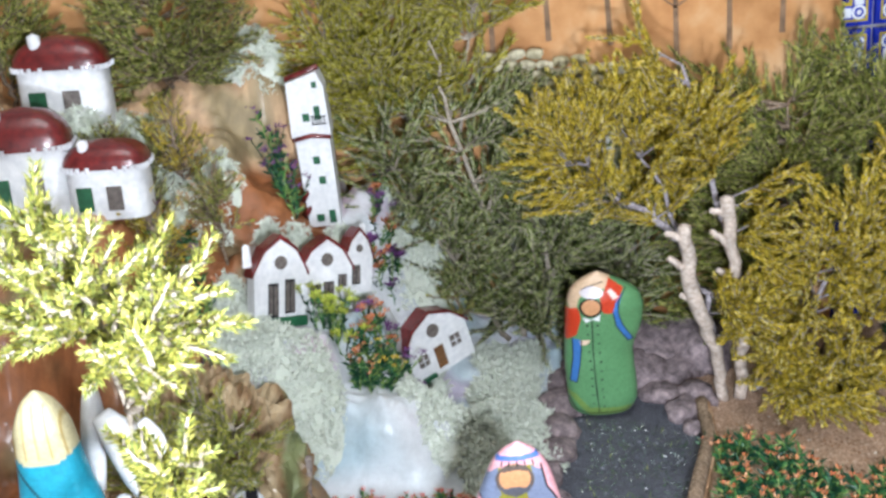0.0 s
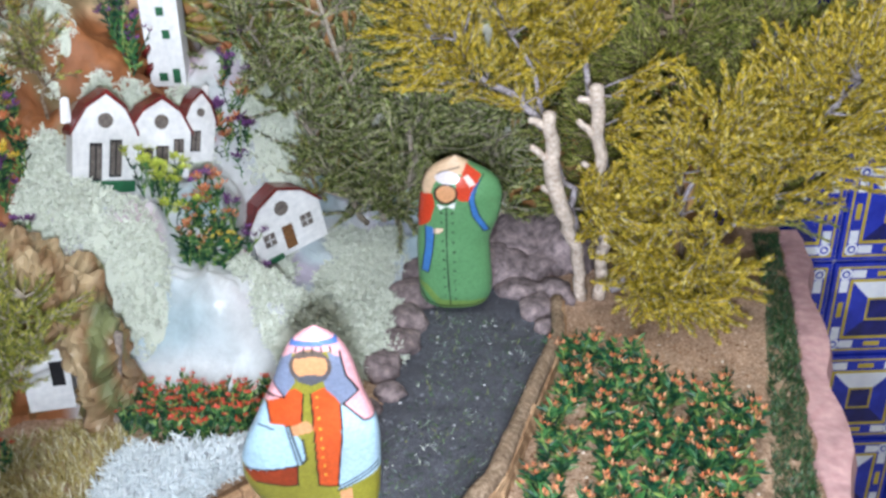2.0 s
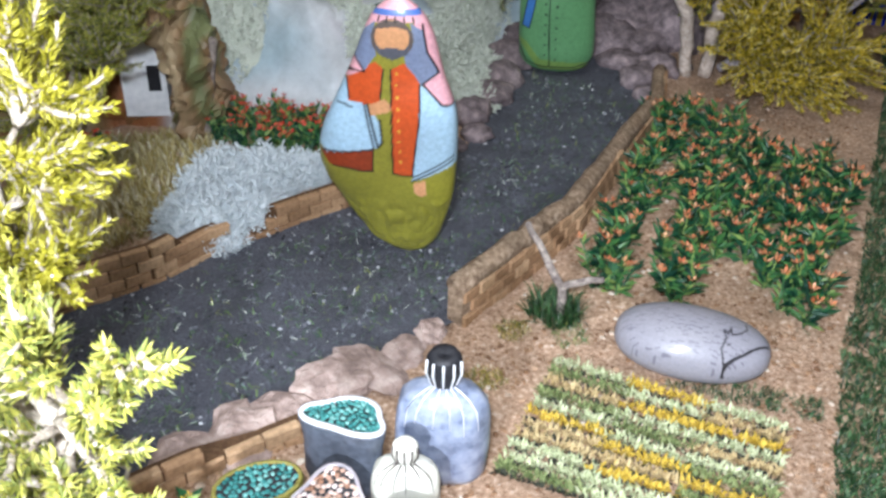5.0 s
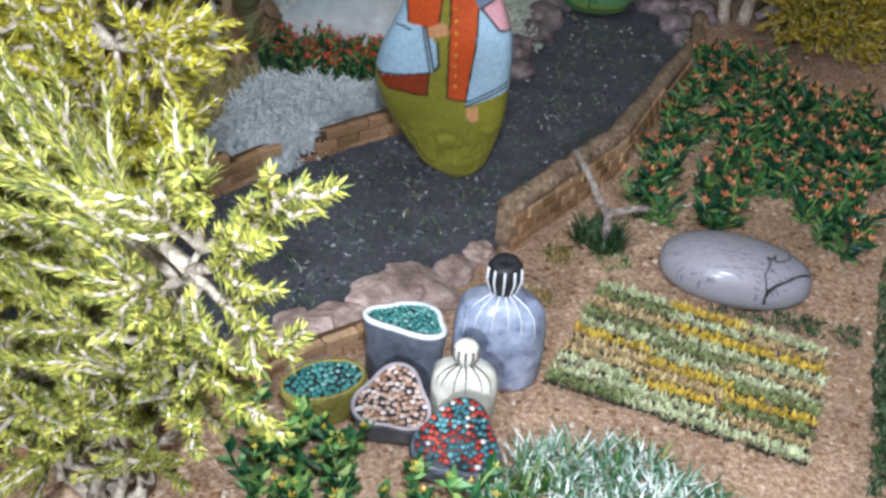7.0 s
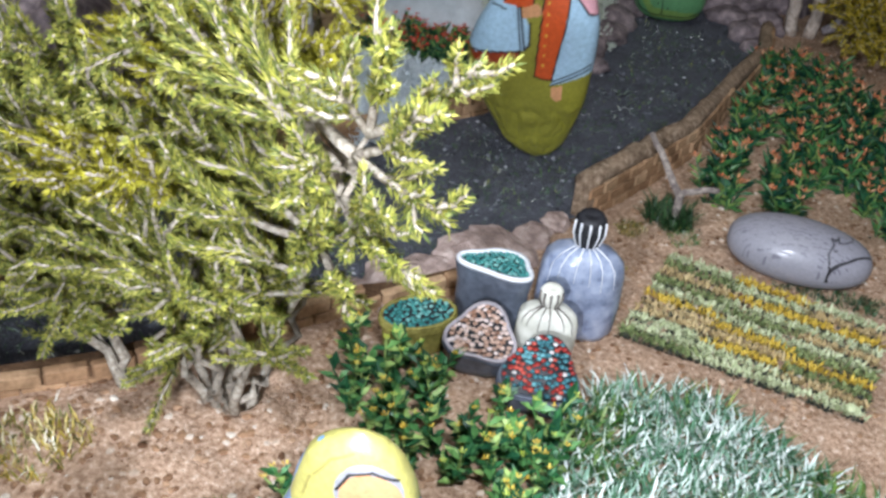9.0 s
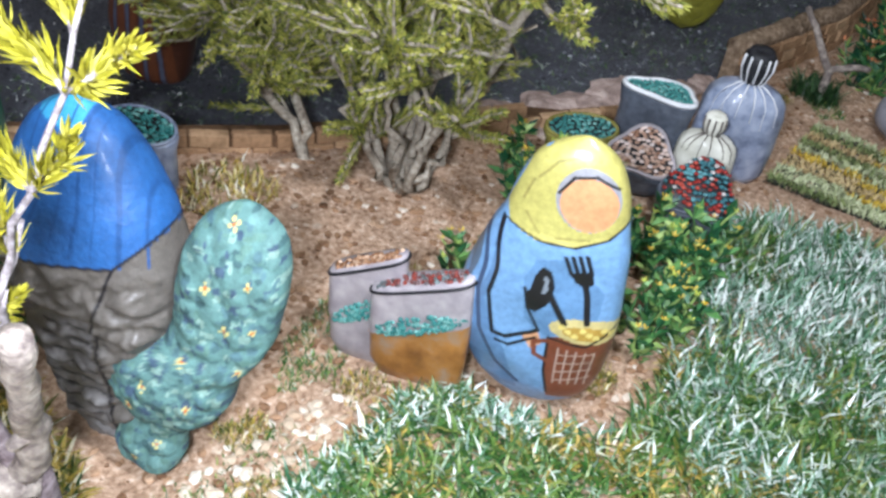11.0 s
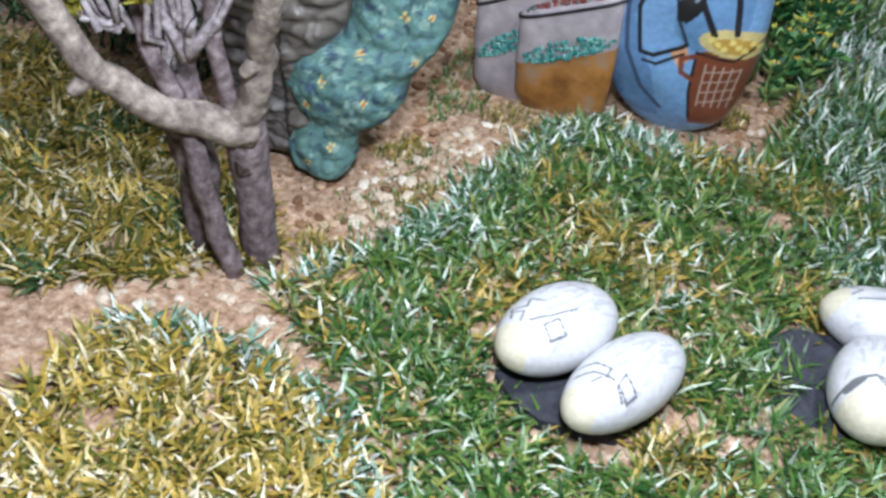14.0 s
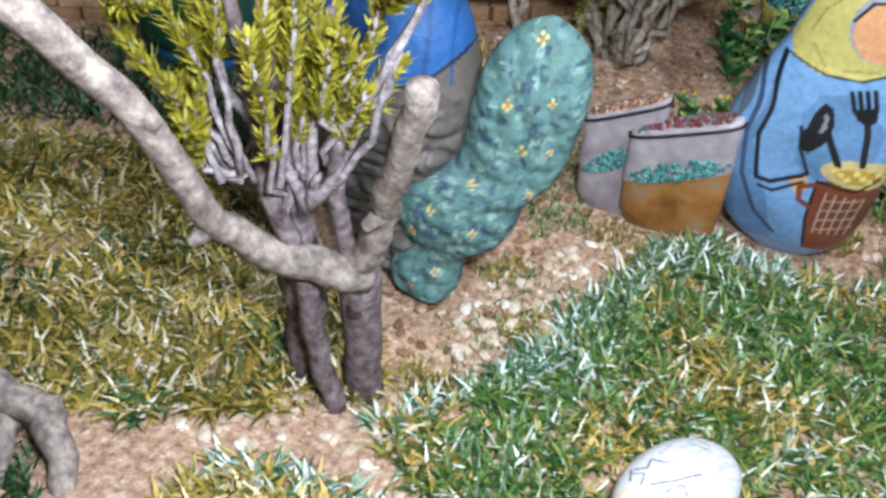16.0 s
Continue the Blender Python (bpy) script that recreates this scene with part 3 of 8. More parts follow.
# ---- conifer sprigs planted as trees ----
def shrub(name, label, stems, crowns, leaf, wood, seed, group="", length=0.009, width=0.0016, gap=0.0008, side=(3, 6), shoot=(0.02, 0.045), angle=0.75, thick=0.004, twig=1.0, bare=0.0):
    rng = np.random.default_rng(seed)
    base = np.array(stems[0][0], float)
    stalks, thin, green, nodes = [], Pile(), Pile(), []
    for st in stems:
        st = np.array(st, float)
        t = np.linspace(0, 1, len(st))
        u = np.linspace(0, 1, 14)
        p = np.stack([np.interp(u, t, st[:, k]) for k in range(3)], -1)
        p[1:-1] += rng.normal(0, 0.003, (12, 3))
        stalks.append(tube(p, [thick, thick * 0.8, thick * 0.35], 7))
        nodes.append(p[2:])
    nodes = np.concatenate(nodes)
    for centre, radii, count, *small in crowns:
        grow = small[0] if small else 1.0
        d = unit(rng.normal(size=(count, 3)))
        tips = np.array(centre) + d * np.array(radii) * (rng.uniform(0.25, 1.0, count) ** 0.6)[:, None] * rng.uniform(0.85, 1.15, (count, 1))
        tips[:, 1] = np.minimum(tips[:, 1], 1.118)
        tips[:, 2] = np.maximum(tips[:, 2], 0.012)
        for tip in tips:
            cost = np.linalg.norm(nodes - tip, axis=1) + 2.0 * np.clip(nodes[:, 2] - tip[2] + 0.015, 0, 1) + rng.uniform(0, 0.03, len(nodes))
            s = nodes[cost.argmin()]
            ln = np.linalg.norm(tip - s)
            c = (s + tip) / 2 + np.array([0, 0, -0.10 * ln]) + rng.normal(0, 0.06 * ln, 3)
            u = np.linspace(0, 1, 10)[:, None]
            p = (1 - u) ** 2 * s + 2 * u * (1 - u) * c + u * u * tip
            r0 = 0.0008 + 0.010 * ln
            thin.add(*tube(p, [min(r0, 0.0026) * twig, 0.0005 * twig], 5))
            green.add(*needles(p[max(3, int(10 * (1 - 0.05 / (ln + 0.01)))):], gap, length, width, angle, rng))
            flat = unit(np.cross(tip - s, rng.normal(size=3) + np.array([0, -0.6, 0.6])))
            count_ = rng.integers(*side)
            for i in range(count_):
                w = 0.28 + 0.68 * (i + rng.uniform(0, 0.8)) / count_
                k = min(8, int(w * 9))
                q = p[k] + (p[k + 1] - p[k]) * (w * 9 - k)
                t = unit(p[k + 1] - p[max(0, k - 1)])
                across = unit(flat * (1 if i % 2 else -1) + rng.normal(0, 0.45, 3))
                dd = unit(t * 0.8 + across * rng.uniform(0.45, 0.8) + np.array([0, 0, 0.12]))
                l = rng.uniform(*shoot) * (1.2 - 0.6 * w) * grow
                e = q + dd * l + t * 0.15 * l
                if e[1] > 1.125:
                    continue
                m = bend(q, e, -0.05 * l, 0.001, 5, rng)
                thin.add(*tube(m, [0.0010 * twig, 0.0004 * twig], 4))
                m = m[0] + (m - m[0]) * np.linspace(bare, 1, 5)[:, None] if bare else m
                green.add(*needles(m, gap, length, width, angle, rng))
    at = tuple(base)
    t = thing(name, label, "tree", at, group)
    for v, f in stalks:
        one = Pile()
        one.add(v, f)
        part("stem", one.mesh("stem", wood, True, at), t)
    tagged(part("twig", thin.mesh("twig", wood, True, at), t), kind="stuff")
    tagged(part("crown", green.mesh("crown", leaf, False, at), t), kind="stuff")
    return t


GZ = 0.010
shrub("conifer_sprig", "tall lime-green conifer sprig planted beside the brick wall",
      [[(-0.050, 0.272, GZ), (-0.052, 0.285, 0.08), (-0.06, 0.31, 0.18), (-0.08, 0.33, 0.30), (-0.085, 0.335, 0.40)], [(-0.060, 0.276, GZ), (-0.09, 0.29, 0.08), (-0.13, 0.31, 0.20), (-0.12, 0.33, 0.33)],
       [(-0.044, 0.274, GZ), (-0.02, 0.285, 0.06), (0.0, 0.295, 0.11)], [(-0.053, 0.268, GZ), (-0.05, 0.258, 0.05), (-0.06, 0.250, 0.10)], [(-0.047, 0.270, GZ), (-0.030, 0.270, 0.05), (-0.02, 0.275, 0.10)],
       [(-0.056, 0.270, GZ), (-0.075, 0.268, 0.045), (-0.09, 0.27, 0.09)], [(-0.052, 0.275, GZ), (-0.045, 0.29, 0.06), (-0.03, 0.31, 0.14)], [(-0.050, 0.268, GZ), (-0.04, 0.262, 0.05), (-0.035, 0.26, 0.09)], [(-0.049, 0.270, GZ), (-0.015, 0.25, 0.10), (0.015, 0.222, 0.18), (0.030, 0.205, 0.215)]],
      [((-0.095, 0.275, 0.25), (0.045, 0.050, 0.080), 10), ((-0.045, 0.250, 0.225), (0.030, 0.025, 0.045), 7),
       ((-0.074, 0.310, 0.452), (0.006, 0.006, 0.006), 2, 0.7), ((-0.085, 0.308, 0.452), (0.006, 0.006, 0.006), 2, 0.7), ((-0.050, 0.308, 0.432), (0.008, 0.008, 0.006), 2, 0.7), ((-0.036, 0.306, 0.434), (0.004, 0.004, 0.004), 1, 0.7),
       ((-0.034, 0.306, 0.418), (0.004, 0.004, 0.004), 1, 0.7), ((-0.050, 0.306, 0.412), (0.008, 0.008, 0.008), 2, 0.8), ((-0.066, 0.305, 0.402), (0.012, 0.010, 0.010), 3, 0.8), ((-0.094, 0.310, 0.415), (0.010, 0.010, 0.010), 3, 0.8), ((-0.060, 0.300, 0.368), (0.014, 0.012, 0.014), 3, 0.8),
       ((-0.064, 0.300, 0.375), (0.008, 0.012, 0.012), 1, 0.8), ((-0.074, 0.308, 0.432), (0.010, 0.008, 0.008), 2, 0.8), ((-0.108, 0.315, 0.445), (0.006, 0.008, 0.008), 1, 0.7),
       ((0.066, 0.176, 0.258), (0.002, 0.002, 0.002), 1, 0.55), ((0.050, 0.176, 0.241), (0.002, 0.002, 0.002), 1, 0.5), ((0.040, 0.178, 0.262), (0.002, 0.002, 0.002), 1, 0.55), ((0.022, 0.19, 0.242), (0.004, 0.004, 0.004), 1, 0.7),
       ((0.060, 0.172, 0.212), (0.002, 0.002, 0.002), 1, 0.55), ((0.042, 0.175, 0.202), (0.003, 0.003, 0.003), 1, 0.6), ((0.054, 0.172, 0.187), (0.002, 0.002, 0.002), 1, 0.5), ((0.027, 0.18, 0.172), (0.004, 0.004, 0.004), 1, 0.6), ((0.012, 0.19, 0.205), (0.006, 0.006, 0.006), 2, 0.7),
       ((-0.055, 0.245, 0.145), (0.042, 0.025, 0.045), 14), ((-0.045, 0.24, 0.095), (0.042, 0.025, 0.026), 5), ((-0.085, 0.25, 0.21), (0.04, 0.03, 0.04), 9), ((-0.018, 0.232, 0.128), (0.016, 0.014, 0.018), 4, 0.7),
       ((-0.055, 0.270, 0.12), (0.055, 0.040, 0.045), 11), ((-0.065, 0.266, 0.062), (0.045, 0.03, 0.020), 3), ((0.008, 0.225, 0.165), (0.010, 0.010, 0.012), 3, 0.7), ((-0.112, 0.295, 0.295), (0.032, 0.03, 0.03), 6), ((-0.038, 0.28, 0.17), (0.030, 0.03, 0.035), 6)],
      NEEDLE_LIME, TWIG, 21, "planted sprigs", 0.0062, 0.0014, 0.00022, (4, 7), (0.024, 0.042), 0.72, 0.0026, 1.5, 0.18)
shrub("conifer_sprig", "spreading lime-green conifer sprig planted beside the brick wall",
      [[(-0.100, 0.268, GZ), (-0.13, 0.28, 0.06), (-0.19, 0.30, 0.13)], [(-0.103, 0.27, GZ), (-0.12, 0.29, 0.08), (-0.14, 0.31, 0.15)]],
      [((-0.18, 0.29, 0.16), (0.085, 0.05, 0.075), 26), ((-0.180, 0.262, 0.118), (0.045, 0.025, 0.034), 24), ((-0.135, 0.262, 0.105), (0.03, 0.022, 0.03), 12), ((-0.115, 0.27, 0.13), (0.05, 0.035, 0.06), 26), ((-0.12, 0.275, 0.075), (0.035, 0.03, 0.03), 10)],
      NEEDLE_LIME, TWIG, 29, "planted sprigs", 0.0064, 0.0013, 0.00032, (4, 7), (0.026, 0.050), 0.7, 0.0030, 1.4, 0.15)
shrub("yellow_sprig", "bright yellow-green conifer sprig rising behind the lime one",
      [[(-0.060, 0.282, GZ), (-0.052, 0.286, 0.10), (-0.030, 0.285, 0.19), (-0.008, 0.278, 0.255)], [(-0.062, 0.282, GZ), (-0.068, 0.286, 0.11), (-0.06, 0.28, 0.21)]],
      [((-0.015, 0.275, 0.222), (0.026, 0.020, 0.034), 13), ((0.0, 0.275, 0.258), (0.016, 0.018, 0.024), 7), ((-0.048, 0.268, 0.245), (0.034, 0.022, 0.035), 13), ((-0.075, 0.268, 0.218), (0.028, 0.020, 0.035), 8), ((-0.085, 0.215, 0.180), (0.026, 0.014, 0.012), 9, 0.8)],
      NEEDLE_YELLOW, TWIG, 45, "planted sprigs", 0.0064, 0.0014, 0.00026, (4, 7), (0.016, 0.032), 0.7, 0.0028, 1.6, 0.15)
gold = shrub("golden_sprig", "golden-green bushy sprig with two pale bare stems",
      [[(0.318, 0.968, -0.002), (0.300, 0.972, 0.10), (0.275, 0.975, 0.18), (0.235, 0.985, 0.27)], [(0.275, 0.975, 0.18), (0.22, 0.985, 0.22), (0.17, 0.985, 0.27)],
       [(0.336, 0.970, -0.002), (0.335, 0.975, 0.12), (0.30, 0.985, 0.27), (0.28, 0.99, 0.36)], [(0.345, 0.962, 0.006), (0.39, 0.94, 0.08), (0.43, 0.93, 0.18)], [(0.345, 0.962, 0.006), (0.42, 0.925, 0.06), (0.50, 0.92, 0.17), (0.55, 0.92, 0.24)]],
      [((0.215, 0.995, 0.29), (0.125, 0.055, 0.10), 80), ((0.385, 0.905, 0.145), (0.09, 0.060, 0.115), 70), ((0.400, 0.885, 0.045), (0.070, 0.045, 0.035), 30), ((0.500, 0.915, 0.20), (0.075, 0.055, 0.12), 56), ((0.570, 0.92, 0.24), (0.055, 0.05, 0.11), 34)],
      NEEDLE_GOLD, TWIG_LILAC, 22, "planted sprigs", 0.0092, 0.0021, 0.00042, (4, 7), (0.034, 0.062), 0.5, 0.0045, 0.9)
rng = np.random.default_rng(220)
for line, rad in (([(0.313, 0.955, -0.004), (0.296, 0.946, 0.07), (0.276, 0.932, 0.14), (0.263, 0.914, 0.216)], [0.0062, 0.0066, 0.0085, 0.0062]),
                  ([(0.330, 0.957, -0.004), (0.330, 0.950, 0.08), (0.321, 0.937, 0.16), (0.306, 0.922, 0.238)], [0.0068, 0.0066, 0.0060, 0.0070])):
    q = np.array(line)
    u = np.linspace(0, 1, 18)
    q = np.stack([np.interp(u, np.linspace(0, 1, 4), q[:, k]) for k in range(3)], -1)
    q[1:-1] += rng.normal(0, 0.0016, (16, 3)) + np.sin(np.linspace(0, 7, 16))[:, None] * np.array((0.003, 0.001, 0))
    p = Pile()
    p.add(*tube(q, rad, 10))
    for k, d in ((13, (-0.020, -0.004, 0.018)), (16, (-0.018, 0.0, 0.006)), (10, (-0.016, 0.004, 0.012))):
        p.add(*tube(bend(q[k], q[k] + np.array(d), 0, 0.0006, 5, rng), [0.0048, 0.0030], 7))
    part("bare_stem", p.mesh("bare_stem", WOOD_PALE, True, tuple(gold.location)), gold, "thick pale stem cut off at its top")
shrub("dark_sprig", "grey-green sprig like rosemary planted behind the road",
      [[(0.11, 1.06, 0.03), (0.09, 1.055, 0.15), (0.05, 1.05, 0.30), (0.03, 1.05, 0.40)], [(0.12, 1.05, 0.03), (0.14, 1.04, 0.15), (0.17, 1.03, 0.26)], [(0.09, 1.05, 0.05), (0.03, 1.05, 0.16), (-0.03, 1.06, 0.28)], [(0.22, 1.07, 0.0), (0.22, 1.07, 0.08), (0.24, 1.07, 0.18)]],
      [((0.06, 1.055, 0.24), (0.13, 0.055, 0.13), 66), ((0.14, 1.03, 0.15), (0.09, 0.05, 0.10), 36), ((0.22, 1.065, 0.13), (0.07, 0.045, 0.12), 34), ((0.14, 1.09, 0.10), (0.15, 0.025, 0.10), 46), ((0.25, 1.09, 0.16), (0.07, 0.025, 0.10), 26)],
      NEEDLE_GREY, TWIG, 23, "planted sprigs", 0.0100, 0.0015, 0.00062, (5, 8), (0.04, 0.075), 0.5, 0.0035, 1.2)
shrub("green_sprig", "fresh green sprig with long feathery shoots",
      [[(0.44, 1.04, -0.002), (0.43, 1.035, 0.15), (0.40, 1.03, 0.30)], [(0.45, 1.04, 0.0), (0.48, 1.03, 0.15), (0.51, 1.02, 0.29)]],
      [((0.435, 1.045, 0.25), (0.105, 0.05, 0.11), 80), ((0.53, 1.0, 0.20), (0.06, 0.05, 0.12), 44), ((0.34, 1.06, 0.16), (0.08, 0.05, 0.12), 46), ((0.32, 1.095, 0.27), (0.11, 0.025, 0.09), 30)],
      NEEDLE_GREEN, TWIG_DARK, 24, "planted sprigs", 0.0115, 0.0016, 0.00065, (5, 8), (0.045, 0.085), 0.4, 0.0035, 1.2)
shrub("olive_sprig", "olive-green sprig standing against the painted board",
      [[on(0.0, 1.10), (0.0, 1.10, 0.30), (-0.02, 1.10, 0.42)], [on(0.02, 1.10), (0.05, 1.10, 0.25), (0.08, 1.10, 0.42)], [on(0.0, 1.10), (-0.03, 1.10, 0.32), (-0.09, 1.10, 0.42)]],
      [((0.0, 1.09, 0.40), (0.12, 0.035, 0.10), 84), ((-0.06, 1.09, 0.35), (0.06, 0.03, 0.08), 34)],
      NEEDLE_OLIVE, TWIG, 25, "planted sprigs", 0.0105, 0.0017, 0.00065, (5, 8), (0.035, 0.07), 0.45, 0.0032, 1.2)
shrub("hilltop_sprig", "dark green sprig on top of the paper mountain",
      [[on(-0.25, 1.07), (-0.25, 1.07, 0.41), (-0.26, 1.07, 0.47)]],
      [((-0.255, 1.07, 0.445), (0.105, 0.04, 0.085), 76)],
      NEEDLE_GREEN, TWIG_DARK, 26, "planted sprigs", 0.009, 0.0018, 0.0009, (6, 9), (0.025, 0.05), 0.6, 0.003)
shrub("hilltop_sprig", "olive sprig at the end of the paper mountain",
      [[on(-0.42, 1.06), (-0.42, 1.06, 0.42), (-0.43, 1.06, 0.48)]],
      [((-0.42, 1.06, 0.46), (0.06, 0.035, 0.08), 28)],
      NEEDLE_GREEN, TWIG_DARK, 27, "planted sprigs", 0.009, 0.0018, 0.0009, (6, 9), (0.025, 0.05), 0.6, 0.003)
shrub("low_sprig", "yellow-green sprig beside the grotto",
      [[on(-0.225, 0.705), (-0.205, 0.705, 0.07), (-0.165, 0.70, 0.135), (-0.14, 0.70, 0.16)], [on(-0.228, 0.705), (-0.235, 0.70, 0.07), (-0.215, 0.70, 0.16)], [on(-0.222, 0.702), (-0.19, 0.70, 0.06), (-0.165, 0.69, 0.095)]],
      [((-0.150, 0.70, 0.135), (0.028, 0.022, 0.024), 13), ((-0.175, 0.70, 0.165), (0.035, 0.03, 0.035), 14), ((-0.220, 0.70, 0.13), (0.045, 0.03, 0.06), 22), ((-0.178, 0.69, 0.100), (0.022, 0.02, 0.016), 8), ((-0.225, 0.69, 0.06), (0.030, 0.03, 0.030), 8)],
      NEEDLE_LIME, TWIG, 28, "planted sprigs", 0.0080, 0.0016, 0.0005, (4, 7), (0.02, 0.04), 0.6, 0.0026, 1.2)
for x, y, h, sd in ((-0.188, 0.925, 0.115, 31), (0.035, 1.035, 0.10, 32), (-0.255, 0.93, 0.06, 33), (-0.255, 1.0, 0.07, 37), (-0.29, 0.95, 0.07, 40), (0.0, 1.07, 0.07, 42)):
    b = on(x, y)
    shrub("small_sprig", "small upright green sprig stuck into the mountain", [[b, (x, y, b[2] + h * 0.5), (x + 0.004, y, b[2] + h)]],
          [((x, y, b[2] + h * 0.65), (0.022, 0.02, h * 0.45), 16)], NEEDLE_GREEN, TWIG_DARK, sd, "small sprigs", 0.008, 0.0015, 0.0010, (2, 4), (0.015, 0.03), 0.6, 0.0016)
for x, y, h, sd in ((-0.30, 0.885, 0.08, 36), (-0.29, 0.97, 0.09, 35)):
    b = on(x + 0.06, y)
    shrub("small_sprig", "small olive sprig stuck into the mountain", [[b, (b[0], y, b[2] + h * 0.5), (b[0] + 0.004, y, b[2] + h)]],
          [((b[0], y, b[2] + h * 0.65), (0.03, 0.02, h * 0.5), 22)], NEEDLE_GOLD, TWIG_DARK, sd, "small sprigs", 0.008, 0.0015, 0.0010, (2, 4), (0.015, 0.03), 0.6, 0.0016)


def cut_tree():
    """The pruned little tree at the front: forked stump, cut limbs, yellow shoots."""
    rng = np.random.default_rng(41)
    at = (-0.085, 0.008, float(soil(-0.085, 0.008)) - 0.002)
    j = np.array((-0.080, 0.004, 0.072))
    t = thing("cut_tree", "pruned grey tree with cut limbs and bright yellow-green shoots", "tree", at)
    p = Pile()
    z0 = at[2]
    p.add(*tube(bend((-0.098, 0.012, z0 - 0.002), (-0.102, 0.008, 0.068), 0, 0.0007, 9, rng), [0.0075, 0.0062, 0.0080], 10))
    p.add(*tube(bend((-0.102, 0.008, 0.066), (-0.108, 0.004, 0.125), 0, 0.0007, 7, rng), [0.0075, 0.006, 0.005], 9))
    p.add(*tube(bend((-0.078, 0.012, z0 - 0.002), j, 0, 0.0005, 8, rng), [0.0065, 0.0060, 0.0068], 10))
    p.add(*tube(bend((-0.083, 0.000, z0 - 0.002), (-0.095, -0.004, 0.075), 0, 0.001, 7, rng), [0.0040, 0.0036, 0.0034], 8))
    p.add(*tube(bend((-0.095, -0.004, 0.073), (-0.112, -0.012, 0.165), 0, 0.002, 8, rng), [0.0034, 0.0026, 0.0015], 8))
    p.add(*tube(bend((-0.079, 0.002, 0.055), (-0.088, -0.002, 0.155), 0, 0.002, 8, rng), [0.0030, 0.0026, 0.0014], 8))
    part("trunk", p.mesh("trunk", WOOD_PLUM, True, at), t)
    for path, rad in (([j + (0.003, 0, -0.002), (-0.101, -0.010, 0.080), (-0.112, -0.022, 0.096), (-0.121, -0.030, 0.129), (-0.139, -0.050, 0.166)], [0.0058, 0.0050, 0.0042, 0.0042, 0.0044]),
                      ([j + (-0.001, 0, -0.004), (-0.0737, 0.002, 0.0905), (-0.067, -0.006, 0.115), (-0.0585, -0.016, 0.150)], [0.0050, 0.0044, 0.0038, 0.0040])):
        q = np.array(path)
        u = np.linspace(0, 1, 16)
        q = np.stack([np.interp(u, np.linspace(0, 1, len(q)), q[:, k]) for k in range(3)], -1)
        q[1:-1] += rng.normal(0, 0.0006, (14, 3))
        b = Pile()
        b.add(*tube(q, rad, 12))
        m = q[7]
        b.add(*tube(bend(m, m + (-0.004, -0.006, -0.004), 0, 0, 4, rng), [0.0034, 0.0018], 7))
        m = q[11]
        b.add(*tube(bend(m, m + (0.002, -0.003, 0.007), 0, 0, 4, rng), [0.0036, 0.0022], 7))
        part("cut_limb", b.mesh("cut_limb", WOOD_GREY, True, at), t, "thick pale limb sawn off at its end")
    tw, gr = Pile(), Pile()
    lobes = [(-0.124, -0.010, 0.138), (-0.118, -0.010, 0.122), (-0.134, -0.010, 0.148), (-0.100, -0.009, 0.144), (-0.092, -0.007, 0.130), (-0.084, -0.007, 0.148), (-0.078, -0.006, 0.138), (-0.107, -0.010, 0.162), (-0.091, -0.008, 0.165), (-0.074, -0.006, 0.158)]
    for k in range(16):
        e = np.array(lobes[k % 10]) + rng.normal(0, 1, 3) * np.array((0.004, 0.005, 0.005))
        s = np.array([(-0.108, -0.010, 0.105), (-0.090, -0.003, 0.105), (-0.098, -0.005, 0.090)][int(np.argmin([abs(e[0] + 0.120), abs(e[0] + 0.080), abs(e[0] + 0.100)]))]) + rng.normal(0, 0.002, 3)
        c = bend(s, e, -0.003, 0.0012, 8, rng)
        tw.add(*tube(c, [0.0013, 0.0007], 5))
        gr.add(*needles(c[4:], 0.00020, 0.0066, 0.0018, 0.6, rng))
        for _ in range(2):
            q = c[rng.integers(5, 8)]
            f = q + unit(rng.normal(size=3) * 0.35 + (0, 0, 1.4)) * rng.uniform(0.014, 0.026)
            m = bend(q, f, 0, 0.001, 5, rng)
            tw.add(*tube(m, [0.0009, 0.0005], 4))
            gr.add(*needles(m, 0.00016, 0.0066, 0.0018, 0.6, rng))
    for e, r in (((-0.062, -0.004, 0.172), 0.0016), ((-0.069, -0.004, 0.150), 0.0013), ((-0.130, -0.012, 0.175), 0.0016), ((-0.088, -0.006, 0.180), 0.0015)):
        tw.add(*tube(bend((-0.092, -0.004, 0.095), e, -0.006, 0.0015, 9, rng), [r * 1.3, r * 0.6], 6))
    c = bend((-0.088, -0.004, 0.115), (-0.036, -0.010, 0.236), -0.008, 0.001, 12, rng)
    tw.add(*tube(c, [0.0015, 0.0009, 0.0005], 7))
    for k, d in ((11, (0.010, 0.0, 0.016)), (10, (-0.008, 0.002, 0.020)), (9, (0.016, -0.002, 0.014)), (9, (-0.012, -0.003, 0.016)), (7, (0.010, 0.0, 0.016)), (7, (-0.012, 0.0, 0.014)), (5, (-0.004, 0.0, 0.020)), (11, (0.0, 0.004, 0.022))):
        m = bend(c[k], c[k] + np.array(d), 0, 0.001, 6, rng)
        tw.add(*tube(m, [0.0008, 0.0005], 5))
        gr.add(*needles(m, 0.00014, 0.0075, 0.0016, 0.5, rng))
    part("twig", tw.mesh("twig", TWIG_LILAC, True, at), t)
    part("crown", gr.mesh("crown", NEEDLE_YELLOW, False, at), t)


cut_tree()


